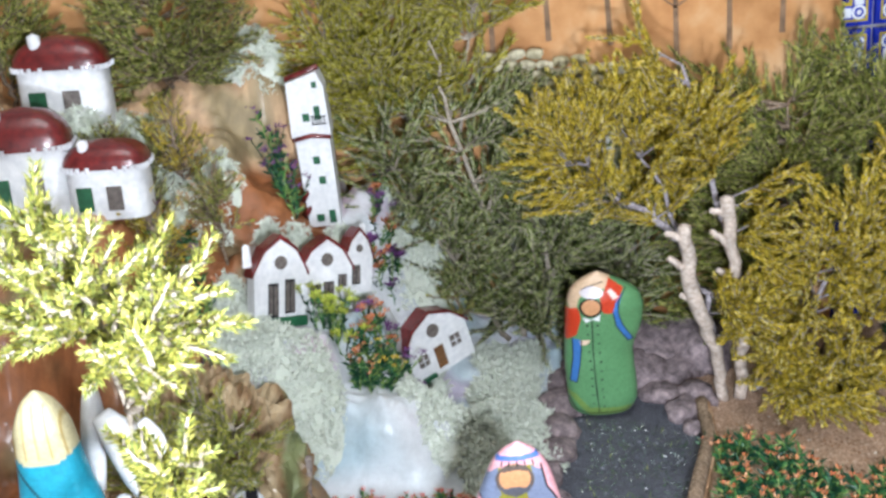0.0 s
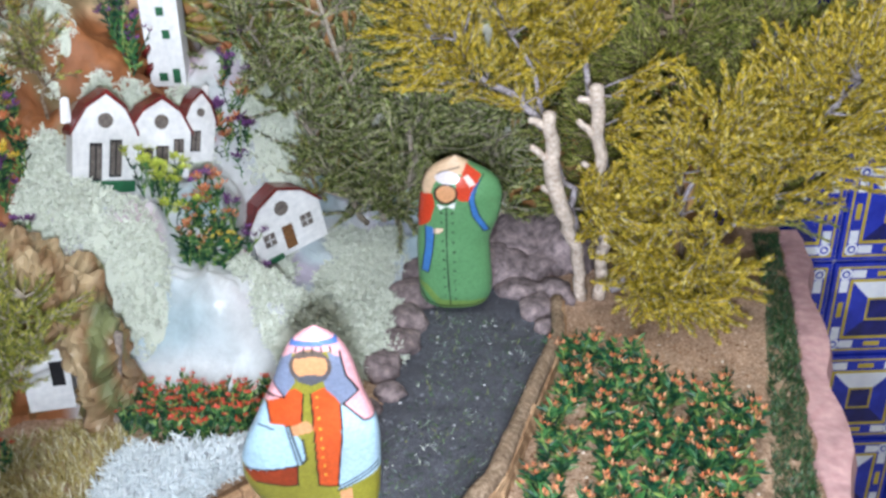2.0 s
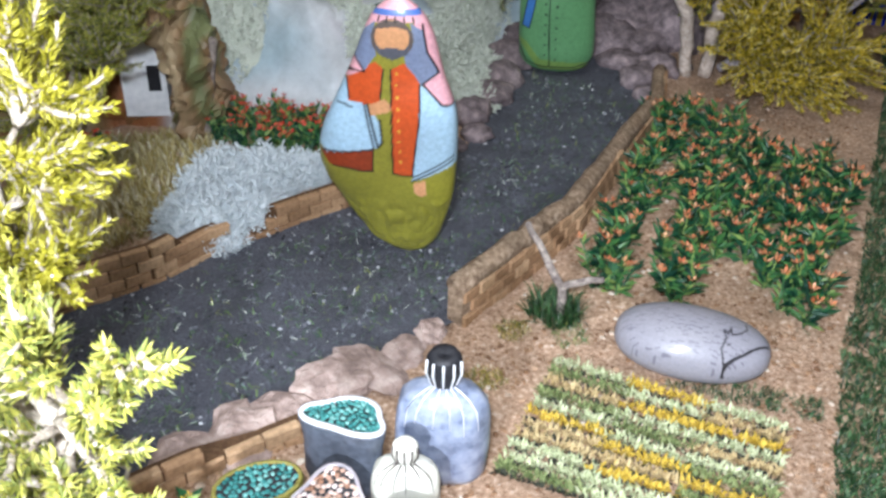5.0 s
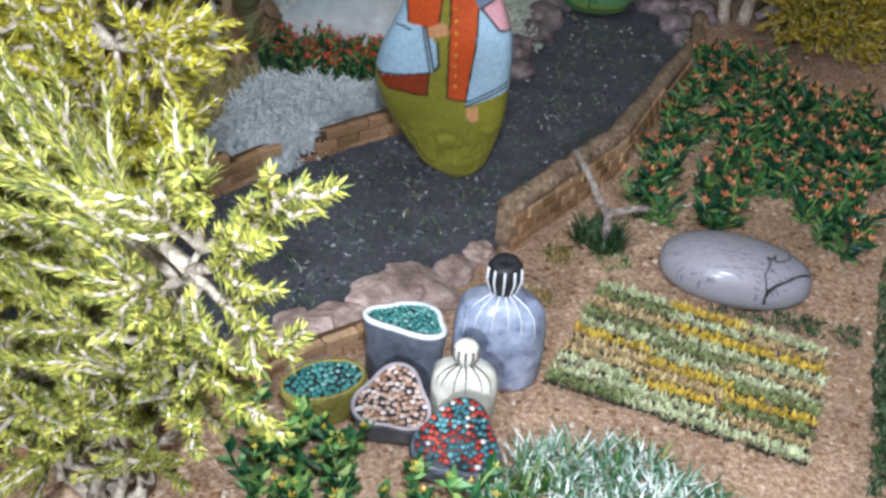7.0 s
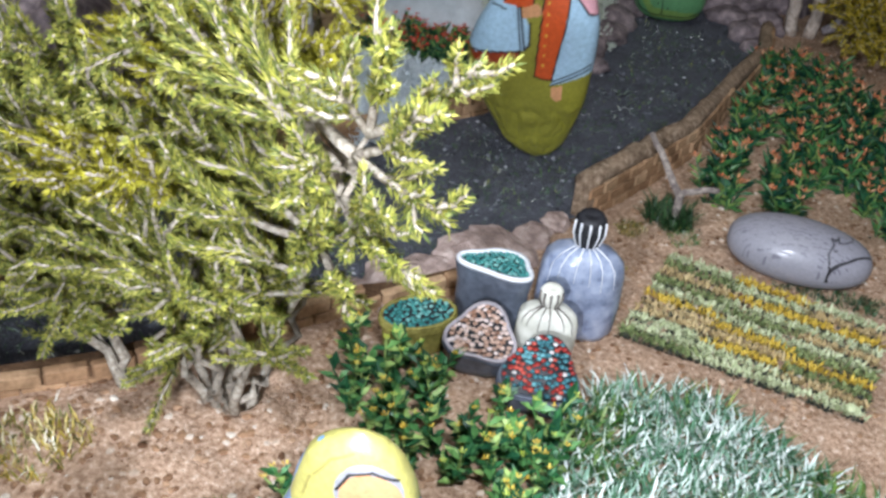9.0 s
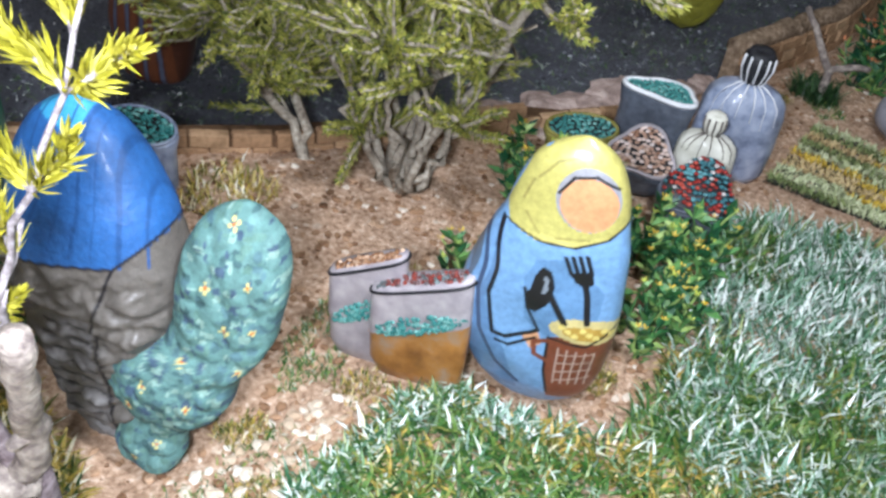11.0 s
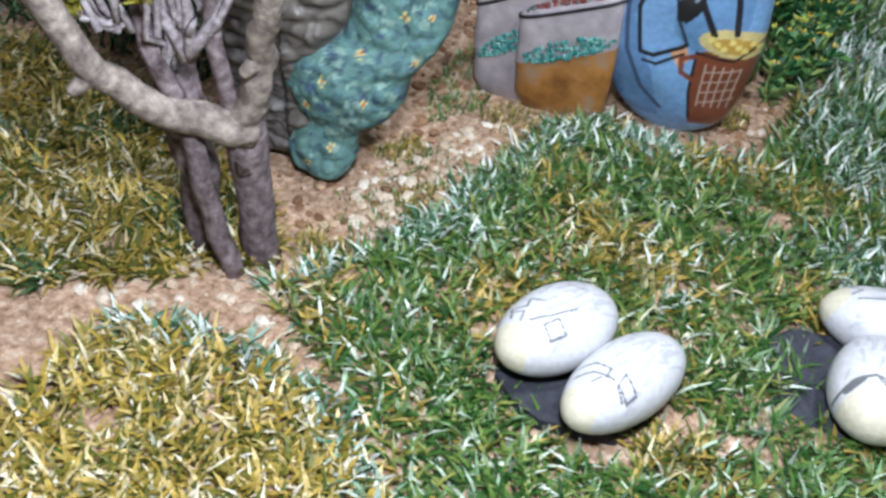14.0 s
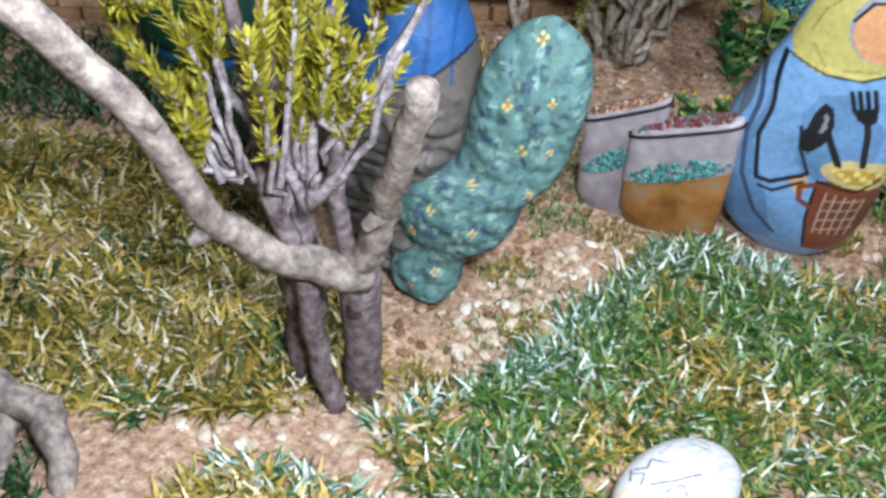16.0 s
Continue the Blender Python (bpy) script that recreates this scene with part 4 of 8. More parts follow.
# ---- painted stones ----
def stone(name, label, category, rows, depth, at, base, layers=(), lines=(), dots=(), skew=0.0, lean=0.0, mat_=None, res=(150, 120), group="", power=0.9, rear=None, crease=None, shift=(0.0, 0.0, 0.05)):
    """A flat river stone set upright: rows (height, left, right) give its outline in metres; layers of flat paint lie over the base colour,
    then brush lines (colour, width, points), then dots (colour, radius, points), all in the outline's plane."""
    rows = sorted(rows)
    zs = np.array([r[0] for r in rows])
    n, m = res
    u = 0.5 - 0.5 * np.cos(np.linspace(0, np.pi, n))
    z = zs[0] + u * (zs[-1] - zs[0])
    fine = np.linspace(zs[0], zs[-1], 400)
    ker = np.hanning(25)
    ker /= ker.sum()
    half = []
    for k in (1, 2):
        f = np.interp(fine, zs, [r[k] for r in rows])
        f = np.convolve(np.pad(f, 12, mode="edge"), ker, "valid")
        half.append(np.interp(z, fine, f))
    c, h = (half[0] + half[1]) / 2, (half[1] - half[0]) / 2
    cap = np.sqrt(np.clip(1 - np.abs(2 * u - 1) ** 14, 0, 1))
    h = h * np.clip(cap, 0.02, 1)
    fm = int(m * 0.76)
    th = np.concatenate([np.linspace(0, np.pi, fm, endpoint=False), np.linspace(np.pi, 2 * np.pi, m - fm, endpoint=False)])
    ct, st = np.cos(th), np.sin(th)
    d = depth * (h / h.max()) ** power
    x = c[:, None] + h[:, None] * np.sign(ct) * np.abs(ct) ** 0.85
    y = -d[:, None] * np.sign(st) * np.abs(st) ** 0.8
    zz = np.repeat(z[:, None], m, 1)
    px, pz = x.ravel(), zz.ravel()
    shape = px, pz
    down = smooth01((z[-1] - pz) / shift[2])
    px, pz = px - shift[0] * smooth01((z[-1] * 0.76 - pz) / 0.03), pz - shift[1] * down
    col = np.tile(np.array(base), (n * m, 1))
    for colour, poly in layers:
        if len(poly) == 4 and np.isscalar(poly[0]):
            hit = ((px - poly[0]) / poly[2]) ** 2 + ((pz - poly[1]) / poly[3]) ** 2 < 1
        else:
            hit = inside(px, pz, poly)
        col[hit] = colour
    for colour, wide, poly in lines:
        wide = wide * 1.35
        for a, b in zip(poly[:-1], poly[1:]):
            a, b = np.array(a, float), np.array(b, float)
            t = np.clip(((px - a[0]) * (b - a)[0] + (pz - a[1]) * (b - a)[1]) / ((b - a) @ (b - a) + 1e-12), 0, 1)
            cover = np.clip((wide / 2 + 0.0002 - np.hypot(px - a[0] - t * (b - a)[0], pz - a[1] - t * (b - a)[1])) / 0.0004, 0, 1)[:, None]
            col = col * (1 - cover) + cover * np.array(colour)
    for colour, rad, pts in dots:
        for a in pts:
            col[np.hypot(px - a[0], pz - a[1]) < rad] = colour
    px, pz = shape
    if rear is not None:
        col[(y.ravel() > 0.3 * depth)] = rear
    o = Vector((at[0] * 31, at[1] * 17, 3))
    wob = np.array([noise.noise(Vector((a * 45, b * 45, q * 45)) + o) for a, b, q in zip(px, y.ravel(), pz)]) * 0.0016
    v = np.stack([px + skew * pz, y.ravel() * (1 + wob / max(depth, 1e-3)) + lean * pz, pz], -1)
    v[:, 0] += wob * 0.3
    if crease:
        fold = np.array([abs(noise.noise(Vector((a * 70, b * 60, q * crease[2])) + o)) + 0.5 * abs(noise.noise(Vector((a * 160, b * 120, q * crease[2] * 1.8)) + o)) for a, b, q in zip(px, y.ravel(), pz)])
        v[:, 1] -= crease[1] * (fold - 0.3) * smooth01((crease[0] - pz) / 0.01) * np.clip(np.abs(y.ravel()) / depth * 2, 0, 1)
    v = np.concatenate([v, [[c[0] + skew * z[0], lean * z[0], z[0]], [c[-1] + skew * z[-1], lean * z[-1], z[-1]]]])
    col = np.concatenate([col, col[:1], col[-1:]])
    i, j = np.meshgrid(np.arange(n - 1), np.arange(m), indexing="ij")
    k = (j + 1) % m
    q = np.stack([i * m + j, i * m + k, (i + 1) * m + k, (i + 1) * m + j], -1).reshape(-1, 4)[:, ::-1]
    s = np.arange(m)
    e = (s + 1) % m
    tri = np.concatenate([np.stack([np.full(m, n * m), s, e], -1), np.stack([np.full(m, n * m + 1), (n - 1) * m + e, (n - 1) * m + s], -1)])[:, ::-1]
    return thing(name, label, category, at, group, data=mk(name, v, [q, tri], mat_ or ENAMEL, smooth=True, paint=col))


def plan(points, x0, z0, sx, sz):
    """From a sketch's units to metres on the stone."""
    return [((x - x0) * sx, (z0 - z) * sz) for x, z in points]


INK = srgb(26, 24, 28)
SKIN = srgb(208, 152, 108)


def shepherd():
    g = (400, 972, 0.000178, 0.000205)
    o = lambda *p: plan(p, *g)
    e = lambda x, z, rx, rz: ((x - g[0]) * g[2], (g[1] - z) * g[3], rx * g[2], rz * g[3])
    rows = [((972 - z) * g[3] * 1.035, (a - 400) * g[2], (b - 400) * g[2]) for z, a, b in (
        (974, 420, 440), (955, 350, 510), (900, 285, 545), (840, 245, 565), (780, 200, 585), (720, 165, 600), (660, 125, 608), (590, 100, 612), (520, 108, 613), (460, 128, 612),
        (400, 160, 606), (340, 192, 585), (280, 225, 562), (220, 255, 545), (150, 283, 526), (90, 310, 500), (62, 332, 480), (46, 356, 458), (36, 382, 432))]
    pink, grey, orange, sky, rust = srgb(226, 168, 176), srgb(120, 132, 158), srgb(206, 86, 40), srgb(168, 200, 220), srgb(140, 56, 28)
    layers = [
        (rust, o((110, 640), (322, 610), (312, 692), (150, 684))),
        (sky, o((225, 380), (150, 420), (90, 520), (90, 610), (140, 642), (330, 606), (352, 580), (342, 510), (300, 445), (235, 440))),
        (orange, o((225, 378), (330, 300), (360, 330), (348, 440), (300, 452), (232, 446))),
        (orange, o((384, 330), (430, 300), (484, 370), (484, 500), (457, 704), (386, 696))),
        (sky, o((482, 380), (560, 430), (640, 470), (640, 660), (455, 726), (475, 560))),
        (pink, o((400, -60), (300, 40), (150, 400), (190, 394), (290, 342), (330, 110), (460, 100), (490, 372), (560, 452), (640, 462), (640, 380), (560, 230), (500, 60))),
        (grey, o((332, 100), (285, 160), (244, 275), (292, 345), (334, 270), (320, 180))),
        (grey, o((448, 100), (490, 140), (502, 250), (545, 348), (490, 384), (436, 310), (430, 260), (462, 190))),
        (srgb(96, 84, 78), e(388, 185, 72, 98)),
        (SKIN, e(388, 178, 58, 88)),
        (srgb(86, 88, 98), o((330, 205), (347, 236), (388, 228), (430, 236), (448, 205), (440, 262), (390, 290), (340, 262))),
        (srgb(96, 84, 78), o((330, 140), (355, 95), (420, 95), (450, 140), (400, 122))),
        (srgb(78, 112, 178), o((325, 52), (478, 46), (484, 70), (322, 76))),
        (SKIN, o((305, 452), (360, 428), (386, 448), (380, 470), (312, 488))),
        (SKIN, o((462, 730), (502, 722), (506, 780), (484, 788), (460, 768)))]
    lines = [(INK, 0.0011, o((300, 450), (336, 600), (352, 580), (344, 500))), (INK, 0.0009, o((290, 455), (322, 606))), (INK, 0.0009, o((482, 380), (482, 500), (457, 704), (388, 698), (384, 330))),
             (INK, 0.0010, o((455, 724), (600, 655))), (INK, 0.0009, o((460, 708), (602, 638))), (INK, 0.0009, o((320, 606), (312, 692), (160, 684))), (INK, 0.0010, o((492, 376), (560, 452), (605, 458))),
             (INK, 0.0010, o((285, 160), (244, 280), (292, 345), (240, 350), (175, 392))), (INK, 0.0010, o((488, 110), (505, 250), (545, 345), (492, 378))), (INK, 0.0009, o((225, 380), (236, 440))),
             (INK, 0.0010, o((120, 640), (320, 608))), (INK, 0.0009, o((190, 460), (245, 466))), (INK, 0.0008, o((358, 330), (346, 430)))]
    lines += [(INK, 0.0008, o((x, 78), (x + (x - 400) * 0.08, 104))) for x in (345, 372, 400, 428, 456)]
    dots = [(srgb(222, 180, 70), 0.0009, o(*[(403 + k * 0.04, 345 + k) for k in range(0, 340, 38)]))]
    stone("stone_figurine", "painted river stone figurine in pink headcloth, blue sleeves and olive robe", "figurine", rows, 0.019, (0.0685, 0.604, 0.001), srgb(142, 138, 52), layers, lines, dots,
          lean=-0.16, group="painted stone figurines", res=(270, 220), crease=(0.058, 0.0035, 45), shift=(0.0, 0.0225, 0.05))


def porter():
    g = (395, 722, 0.000236, 0.000250)
    o = lambda *p: plan(p, *g)
    e = lambda x, z, rx, rz: ((x - g[0]) * g[2], (g[1] - z) * g[3], rx * g[2], rz * g[3])
    rows = [((722 - z) * g[3], (a - 395) * g[2], (b - 395) * g[2]) for z, a, b in (
        (724, 330, 470), (712, 275, 520), (690, 252, 543), (640, 240, 553), (560, 236, 550), (480, 232, 541), (400, 233, 534), (360, 235, 542), (300, 237, 566), (250, 240, 578),
        (190, 246, 582), (140, 256, 566), (110, 264, 535), (80, 285, 490), (50, 325, 440), (34, 372, 400))]
    red, blue = srgb(196, 62, 34), srgb(58, 112, 176)
    layers = [
        (srgb(112, 142, 74), o((220, 600), (330, 735), (560, 735), (560, 700), (330, 690), (270, 620))),
        (srgb(206, 176, 146), o((262, 215), (240, 150), (300, 65), (380, 20), (440, 55), (420, 100), (330, 112), (300, 150), (286, 205))),
        (red, o((225, 215), (292, 200), (302, 260), (282, 330), (228, 372))),
        (red, o((385, 150), (415, 90), (430, 60), (490, 110), (470, 150), (432, 238), (395, 232))),
        (srgb(40, 26, 22), e(345, 200, 48, 52)), (SKIN, e(345, 198, 38, 42)),
        (srgb(200, 192, 196), e(352, 120, 48, 30)), (srgb(226, 206, 196), o((415, 115), (435, 105), (465, 150), (440, 165))),
        (srgb(232, 232, 232), o((310, 250), (345, 262), (385, 240), (380, 272), (350, 262), (322, 276))),
        (blue, o((500, 110), (470, 170), (458, 240), (480, 300), (530, 378), (500, 378), (450, 300), (436, 230), (455, 170))),
        (blue, o((262, 350), (302, 358), (292, 470), (276, 564), (246, 556), (262, 450))),
        (srgb(224, 196, 170), o((296, 360), (335, 356), (338, 376), (296, 384)))]
    lines = [(INK, 0.0010, o((348, 270), (352, 500), (370, 715))), (INK, 0.0009, o((436, 232), (452, 302), (505, 380), (530, 380))), (INK, 0.0008, o((500, 110), (462, 175), (460, 240), (482, 300), (530, 378))),
             (INK, 0.0008, o((262, 350), (262, 450), (246, 556), (276, 564), (292, 470), (302, 358))), (INK, 0.0008, o((312, 105), (330, 92), (400, 72))), (INK, 0.0009, o((240, 640), (270, 700), (330, 722), (470, 720), (540, 700)))]
    dots = [(INK, 0.0011, o(*[(328 + (k - 290) * 0.05, k) for k in range(290, 700, 42)] + [(372 + (k - 290) * 0.05, k) for k in range(290, 700, 44)]))]
    stone("stone_figurine", "painted river stone figurine in a long green buttoned coat", "figurine", rows, 0.02, (0.180, 0.948, 0.0), srgb(90, 140, 94), layers, lines, dots,
          lean=-0.10, group="painted stone figurines", res=(230, 200), shift=(0.0, 0.010, 0.05))


def cook():
    g = (635, 756, 0.000153, 0.000210)
    o = lambda *p: plan(p, *g)
    e = lambda x, z, rx, rz: ((x - g[0]) * g[2], (g[1] - z) * g[3], rx * g[2], rz * g[3])
    rows = [((756 - z) * g[3], (a - 635) * g[2], (b - 635) * g[2]) for z, a, b in (
        (758, 610, 660), (745, 560, 715), (720, 520, 755), (680, 475, 795), (620, 440, 822), (560, 425, 835), (500, 428, 841), (450, 440, 843), (400, 465, 842), (340, 500, 838),
        (300, 528, 830), (230, 560, 820), (180, 590, 800), (154, 622, 784), (139, 648, 766), (131, 672, 742))]
    scarf, blue, pot = srgb(182, 174, 100), srgb(118, 160, 202), srgb(122, 66, 46)
    layers = [
        (srgb(98, 136, 178), o((400, 640), (500, 420), (460, 560), (520, 660), (560, 770), (400, 770))),
        (srgb(96, 112, 130), o((440, 480), (490, 360), (500, 330), (440, 330), (400, 560))),
        (scarf, o((700, 110), (590, 190), (540, 330), (546, 372), (620, 388), (705, 384), (785, 350), (840, 300), (830, 190), (760, 120))),
        (srgb(200, 190, 112), o((560, 380), (640, 368), (700, 376), (780, 340), (785, 352), (705, 388), (610, 392))),
        (srgb(150, 150, 156), e(728, 258, 74, 82)), (SKIN, e(731, 268, 67, 70)),
        (srgb(100, 140, 180), o((556, 480), (600, 436), (690, 416), (750, 480), (740, 560), (620, 600), (566, 570))),
        (INK, o((612, 446), (632, 452), (634, 480), (620, 520), (590, 548), (570, 540), (566, 510), (584, 470))), (srgb(130, 140, 150), o((612, 462), (622, 470), (612, 500), (602, 500))),
        (INK, o((676, 448), (736, 436), (730, 462), (716, 470), (704, 472), (686, 466))),
        (pot, o((632, 600), (820, 540), (805, 640), (745, 770), (640, 770), (628, 690))),
        (srgb(206, 190, 130), e(722, 570, 92, 30)), (srgb(186, 150, 70), e(722, 574, 60, 16)),
        (srgb(214, 160, 120), o((560, 610), (600, 592), (620, 620), (590, 640)))]
    lines = [(INK, 0.0013, o((678 + 18 * k, 414 - 4 * k), (680 + 17 * k, 450 - 3 * k))) for k in range(4)] + [(INK, 0.0018, o((708, 466), (718, 548))), (INK, 0.0020, o((622, 500), (664, 556)))]
    lines += [(INK, 0.0008, o((540, 372), (620, 390), (705, 386), (785, 352), (830, 305))), (srgb(62, 80, 110), 0.0014, o((520, 330), (470, 430), (440, 540), (450, 630), (500, 705), (560, 745))), (INK, 0.0013, o((532, 372), (500, 440), (470, 540), (486, 626), (520, 628), (590, 600), (604, 590))), (INK, 0.0010, o((496, 642), (530, 644), (600, 612))), (INK, 0.0010, o((604, 590), (570, 540), (560, 500))),
             (INK, 0.0009, o((632, 600), (628, 690), (640, 756))), (INK, 0.0008, o((632, 602), (722, 606), (815, 545))), (pot, 0.0016, o((632, 610), (596, 622), (600, 650), (632, 662))),
             (INK, 0.0009, o((660, 250), (690, 204), (740, 192), (790, 214))), (srgb(150, 140, 80), 0.0007, o((590, 330), (620, 372))), (srgb(150, 140, 80), 0.0007, o((660, 372), (690, 366), (740, 360))), (srgb(150, 140, 80), 0.0007, o((610, 230), (650, 180), (700, 160))), (srgb(150, 140, 80), 0.0007, o((580, 300), (600, 240)))]
    lines += [(srgb(196, 172, 158), 0.0004, o((650 + k, 622), (646 + k * 0.9, 720))) for k in range(10, 100, 22)] + [(srgb(196, 172, 158), 0.0004, o((660, z), (745, z - 16))) for z in range(640, 720, 24)]
    dots = [(srgb(226, 206, 120), 0.0013, o(*[(660 + k * 17, 566 + 8 * ((k * 7) % 3)) for k in range(8)]))]
    stone("stone_figurine", "painted river stone figurine in yellow headscarf and blue dress", "figurine", rows, 0.015, (0.0455, 0.156, 0.010), blue, layers, lines, dots,
          skew=-0.10, lean=-0.06, group="painted stone figurines", res=(320, 280), shift=(0.0075, 0.0158, 0.05))


def bent_woman():
    rows = [(0.0, -0.006, 0.004), (0.004, -0.016, 0.012), (0.02, -0.022, 0.017), (0.045, -0.030, 0.021), (0.07, -0.036, 0.026), (0.09, -0.038, 0.026), (0.11, -0.035, 0.021), (0.125, -0.031, 0.014), (0.138, -0.025, 0.006), (0.145, -0.015, -0.003)]
    rows = [(z * 0.93, a, b) for z, a, b in rows]
    blue, grey = srgb(40, 92, 152), srgb(96, 90, 84)
    layers = [(srgb(112, 108, 106), [(-0.05, 0.06), (0.0, 0.066), (0.004, 0.0), (-0.05, 0.0)]), (blue, [(-0.06, 0.088), (-0.024, 0.082), (0.010, 0.088), (0.03, 0.104), (0.03, 0.16), (-0.06, 0.16)]),
              (srgb(60, 150, 190), [(-0.03, 0.132), (-0.004, 0.126), (0.0, 0.16), (-0.03, 0.16)]), (srgb(176, 140, 116), [(0.016, 0.035), (0.03, 0.06), (0.03, 0.03)])]
    lines = [(srgb(40, 36, 36), 0.0006, [(-0.026 + k * 0.001, 0.012 + k * 0.006), (-0.004 + 0.002 * (k % 3), 0.015 + k * 0.0058), (0.004, 0.011 + k * 0.006)]) for k in range(9)]
    lines += [(srgb(30, 76, 130), w * 0.4, [(x, 0.089), (x * 0.8 + 0.002, 0.105), (x * 0.55, 0.135)]) for x, w in ((-0.030, 0.0012), (-0.022, 0.0026), (-0.012, 0.0010), (-0.004, 0.0022), (0.003, 0.0009), (0.012, 0.0028), (0.020, 0.0012))] + [(INK, 0.0008, [(0.004, 0.0), (0.002, 0.066), (0.010, 0.088)]), (INK, 0.0008, [(-0.04, 0.086), (-0.024, 0.082), (0.010, 0.088), (0.027, 0.103)])]
    stone("stone_figurine", "painted river stone figurine seen in blue shawl and creased grey skirt", "figurine", rows, 0.02, (-0.094, 0.074, 0.009), grey, layers, lines, (), skew=-0.05, lean=0.10, group="painted stone figurines", mat_=SATIN, res=(220, 190), crease=(0.088, 0.0055, 140))


def topiary():
    rows = [(0.0, -0.009, 0.001), (0.004, -0.0155, 0.006), (0.013, -0.0180, 0.008), (0.021, -0.0150, 0.007), (0.026, -0.0105, 0.009), (0.031, -0.0165, 0.016), (0.040, -0.0210, 0.021), (0.050, -0.0195, 0.022), (0.057, -0.012, 0.026), (0.062, -0.002, 0.029),
            (0.070, 0.0, 0.032), (0.085, 0.0, 0.034), (0.098, 0.002, 0.034), (0.107, 0.005, 0.032), (0.113, 0.009, 0.029), (0.116, 0.012, 0.026), (0.1175, 0.015, 0.023)]
    rows = [(z * 0.97, a * 1.08, b * 1.12) for z, a, b in rows]
    rng = np.random.default_rng(5)
    layers = []
    for _ in range(1100):
        x, z = rng.uniform(-0.02, 0.038), rng.uniform(0, 0.12)
        layers.append((srgb(*[(66, 98, 100), (102, 140, 136), (82, 116, 122), (132, 164, 154), (66, 88, 108), (92, 128, 118)][rng.integers(6)]), (x, z, rng.uniform(0.0004, 0.0022), rng.uniform(0.0004, 0.0020))))
    spots = [(0.020, 0.109), (0.028, 0.092), (0.014, 0.088), (0.022, 0.074), (0.008, 0.058), (0.027, 0.058), (-0.004, 0.046), (0.012, 0.041), (-0.010, 0.034), (0.0, 0.018), (-0.008, 0.010), (0.031, 0.075)]
    dots = []
    for x, z in spots:
        g = rng.uniform(0.6, 1.05)
        dots.append((srgb(206, 196, 128), 0.0007 * g, [(x + 0.0014 * g * math.cos(a), z + 0.0016 * g * math.sin(a)) for a in rng.uniform(-0.3, 0.3, 4) + (0.3, 1.9, 3.4, 5.0)]))
        dots.append((srgb(196, 110, 50), 0.0006, [(x, z)]))
    stone("painted_stone", "sea-green painted stone bush dotted with tiny yellow flowers", "painted stone", rows, 0.013, (-0.073, 0.063, 0.009), srgb(92, 130, 126), layers, (), dots, lean=0.20, mat_=MATTE, res=(220, 190), crease=(0.3, 0.0034, 75))


def far_left_stones():
    rows = [(0.0, -0.01, 0.012), (0.006, -0.024, 0.026), (0.03, -0.030, 0.032), (0.07, -0.030, 0.030), (0.10, -0.022, 0.022), (0.125, -0.012, 0.012), (0.13, -0.006, 0.006)]
    green, blue = srgb(22, 72, 56), srgb(44, 110, 178)
    stone("stone_figurine", "painted river stone figurine in dark green coat with blue hem", "figurine", rows, 0.018, (-0.238, 0.165, 0.009), green,
          [(blue, [(-0.04, 0.0), (0.04, 0.0), (0.04, 0.016), (-0.02, 0.014), (-0.024, 0.1), (-0.04, 0.1)])], [(INK, 0.0012, [(0.032, 0.018), (-0.018, 0.016), (-0.022, 0.1)])],
          [(srgb(150, 150, 70), 0.0007, [(-0.012 + 0.001 * k, 0.02 + 0.008 * k) for k in range(9)])], group="painted stone figurines", res=(120, 110))
    # Robe and stripe colours are darkened to stand in for shadow on this figurine.
    rows = [(0.0, -0.008, 0.010), (0.006, -0.020, 0.022), (0.04, -0.026, 0.026), (0.08, -0.022, 0.024), (0.12, -0.012, 0.012), (0.126, -0.005, 0.005)]
    lines = [(srgb(112, 64, 40), 0.0035, [(x, 0.0), (x * 0.8, 0.08)]) for x in (-0.022, -0.012, -0.002, 0.008, 0.018)] + [(srgb(86, 92, 112), 0.0018, [(x, 0.0), (x * 0.8, 0.08)]) for x in (-0.017, -0.007, 0.003, 0.013)]
    stone("stone_figurine", "painted river stone figurine in an orange and blue striped robe", "figurine", rows, 0.018, (-0.226, 0.330, 0.0), srgb(84, 50, 36), [(srgb(60, 44, 40), [(-0.04, 0.08), (0.04, 0.08), (0.04, 0.15), (-0.04, 0.15)])], lines, (),
          group="painted stone figurines", res=(120, 110))


shepherd()
porter()
cook()
bent_woman()
topiary()
far_left_stones()


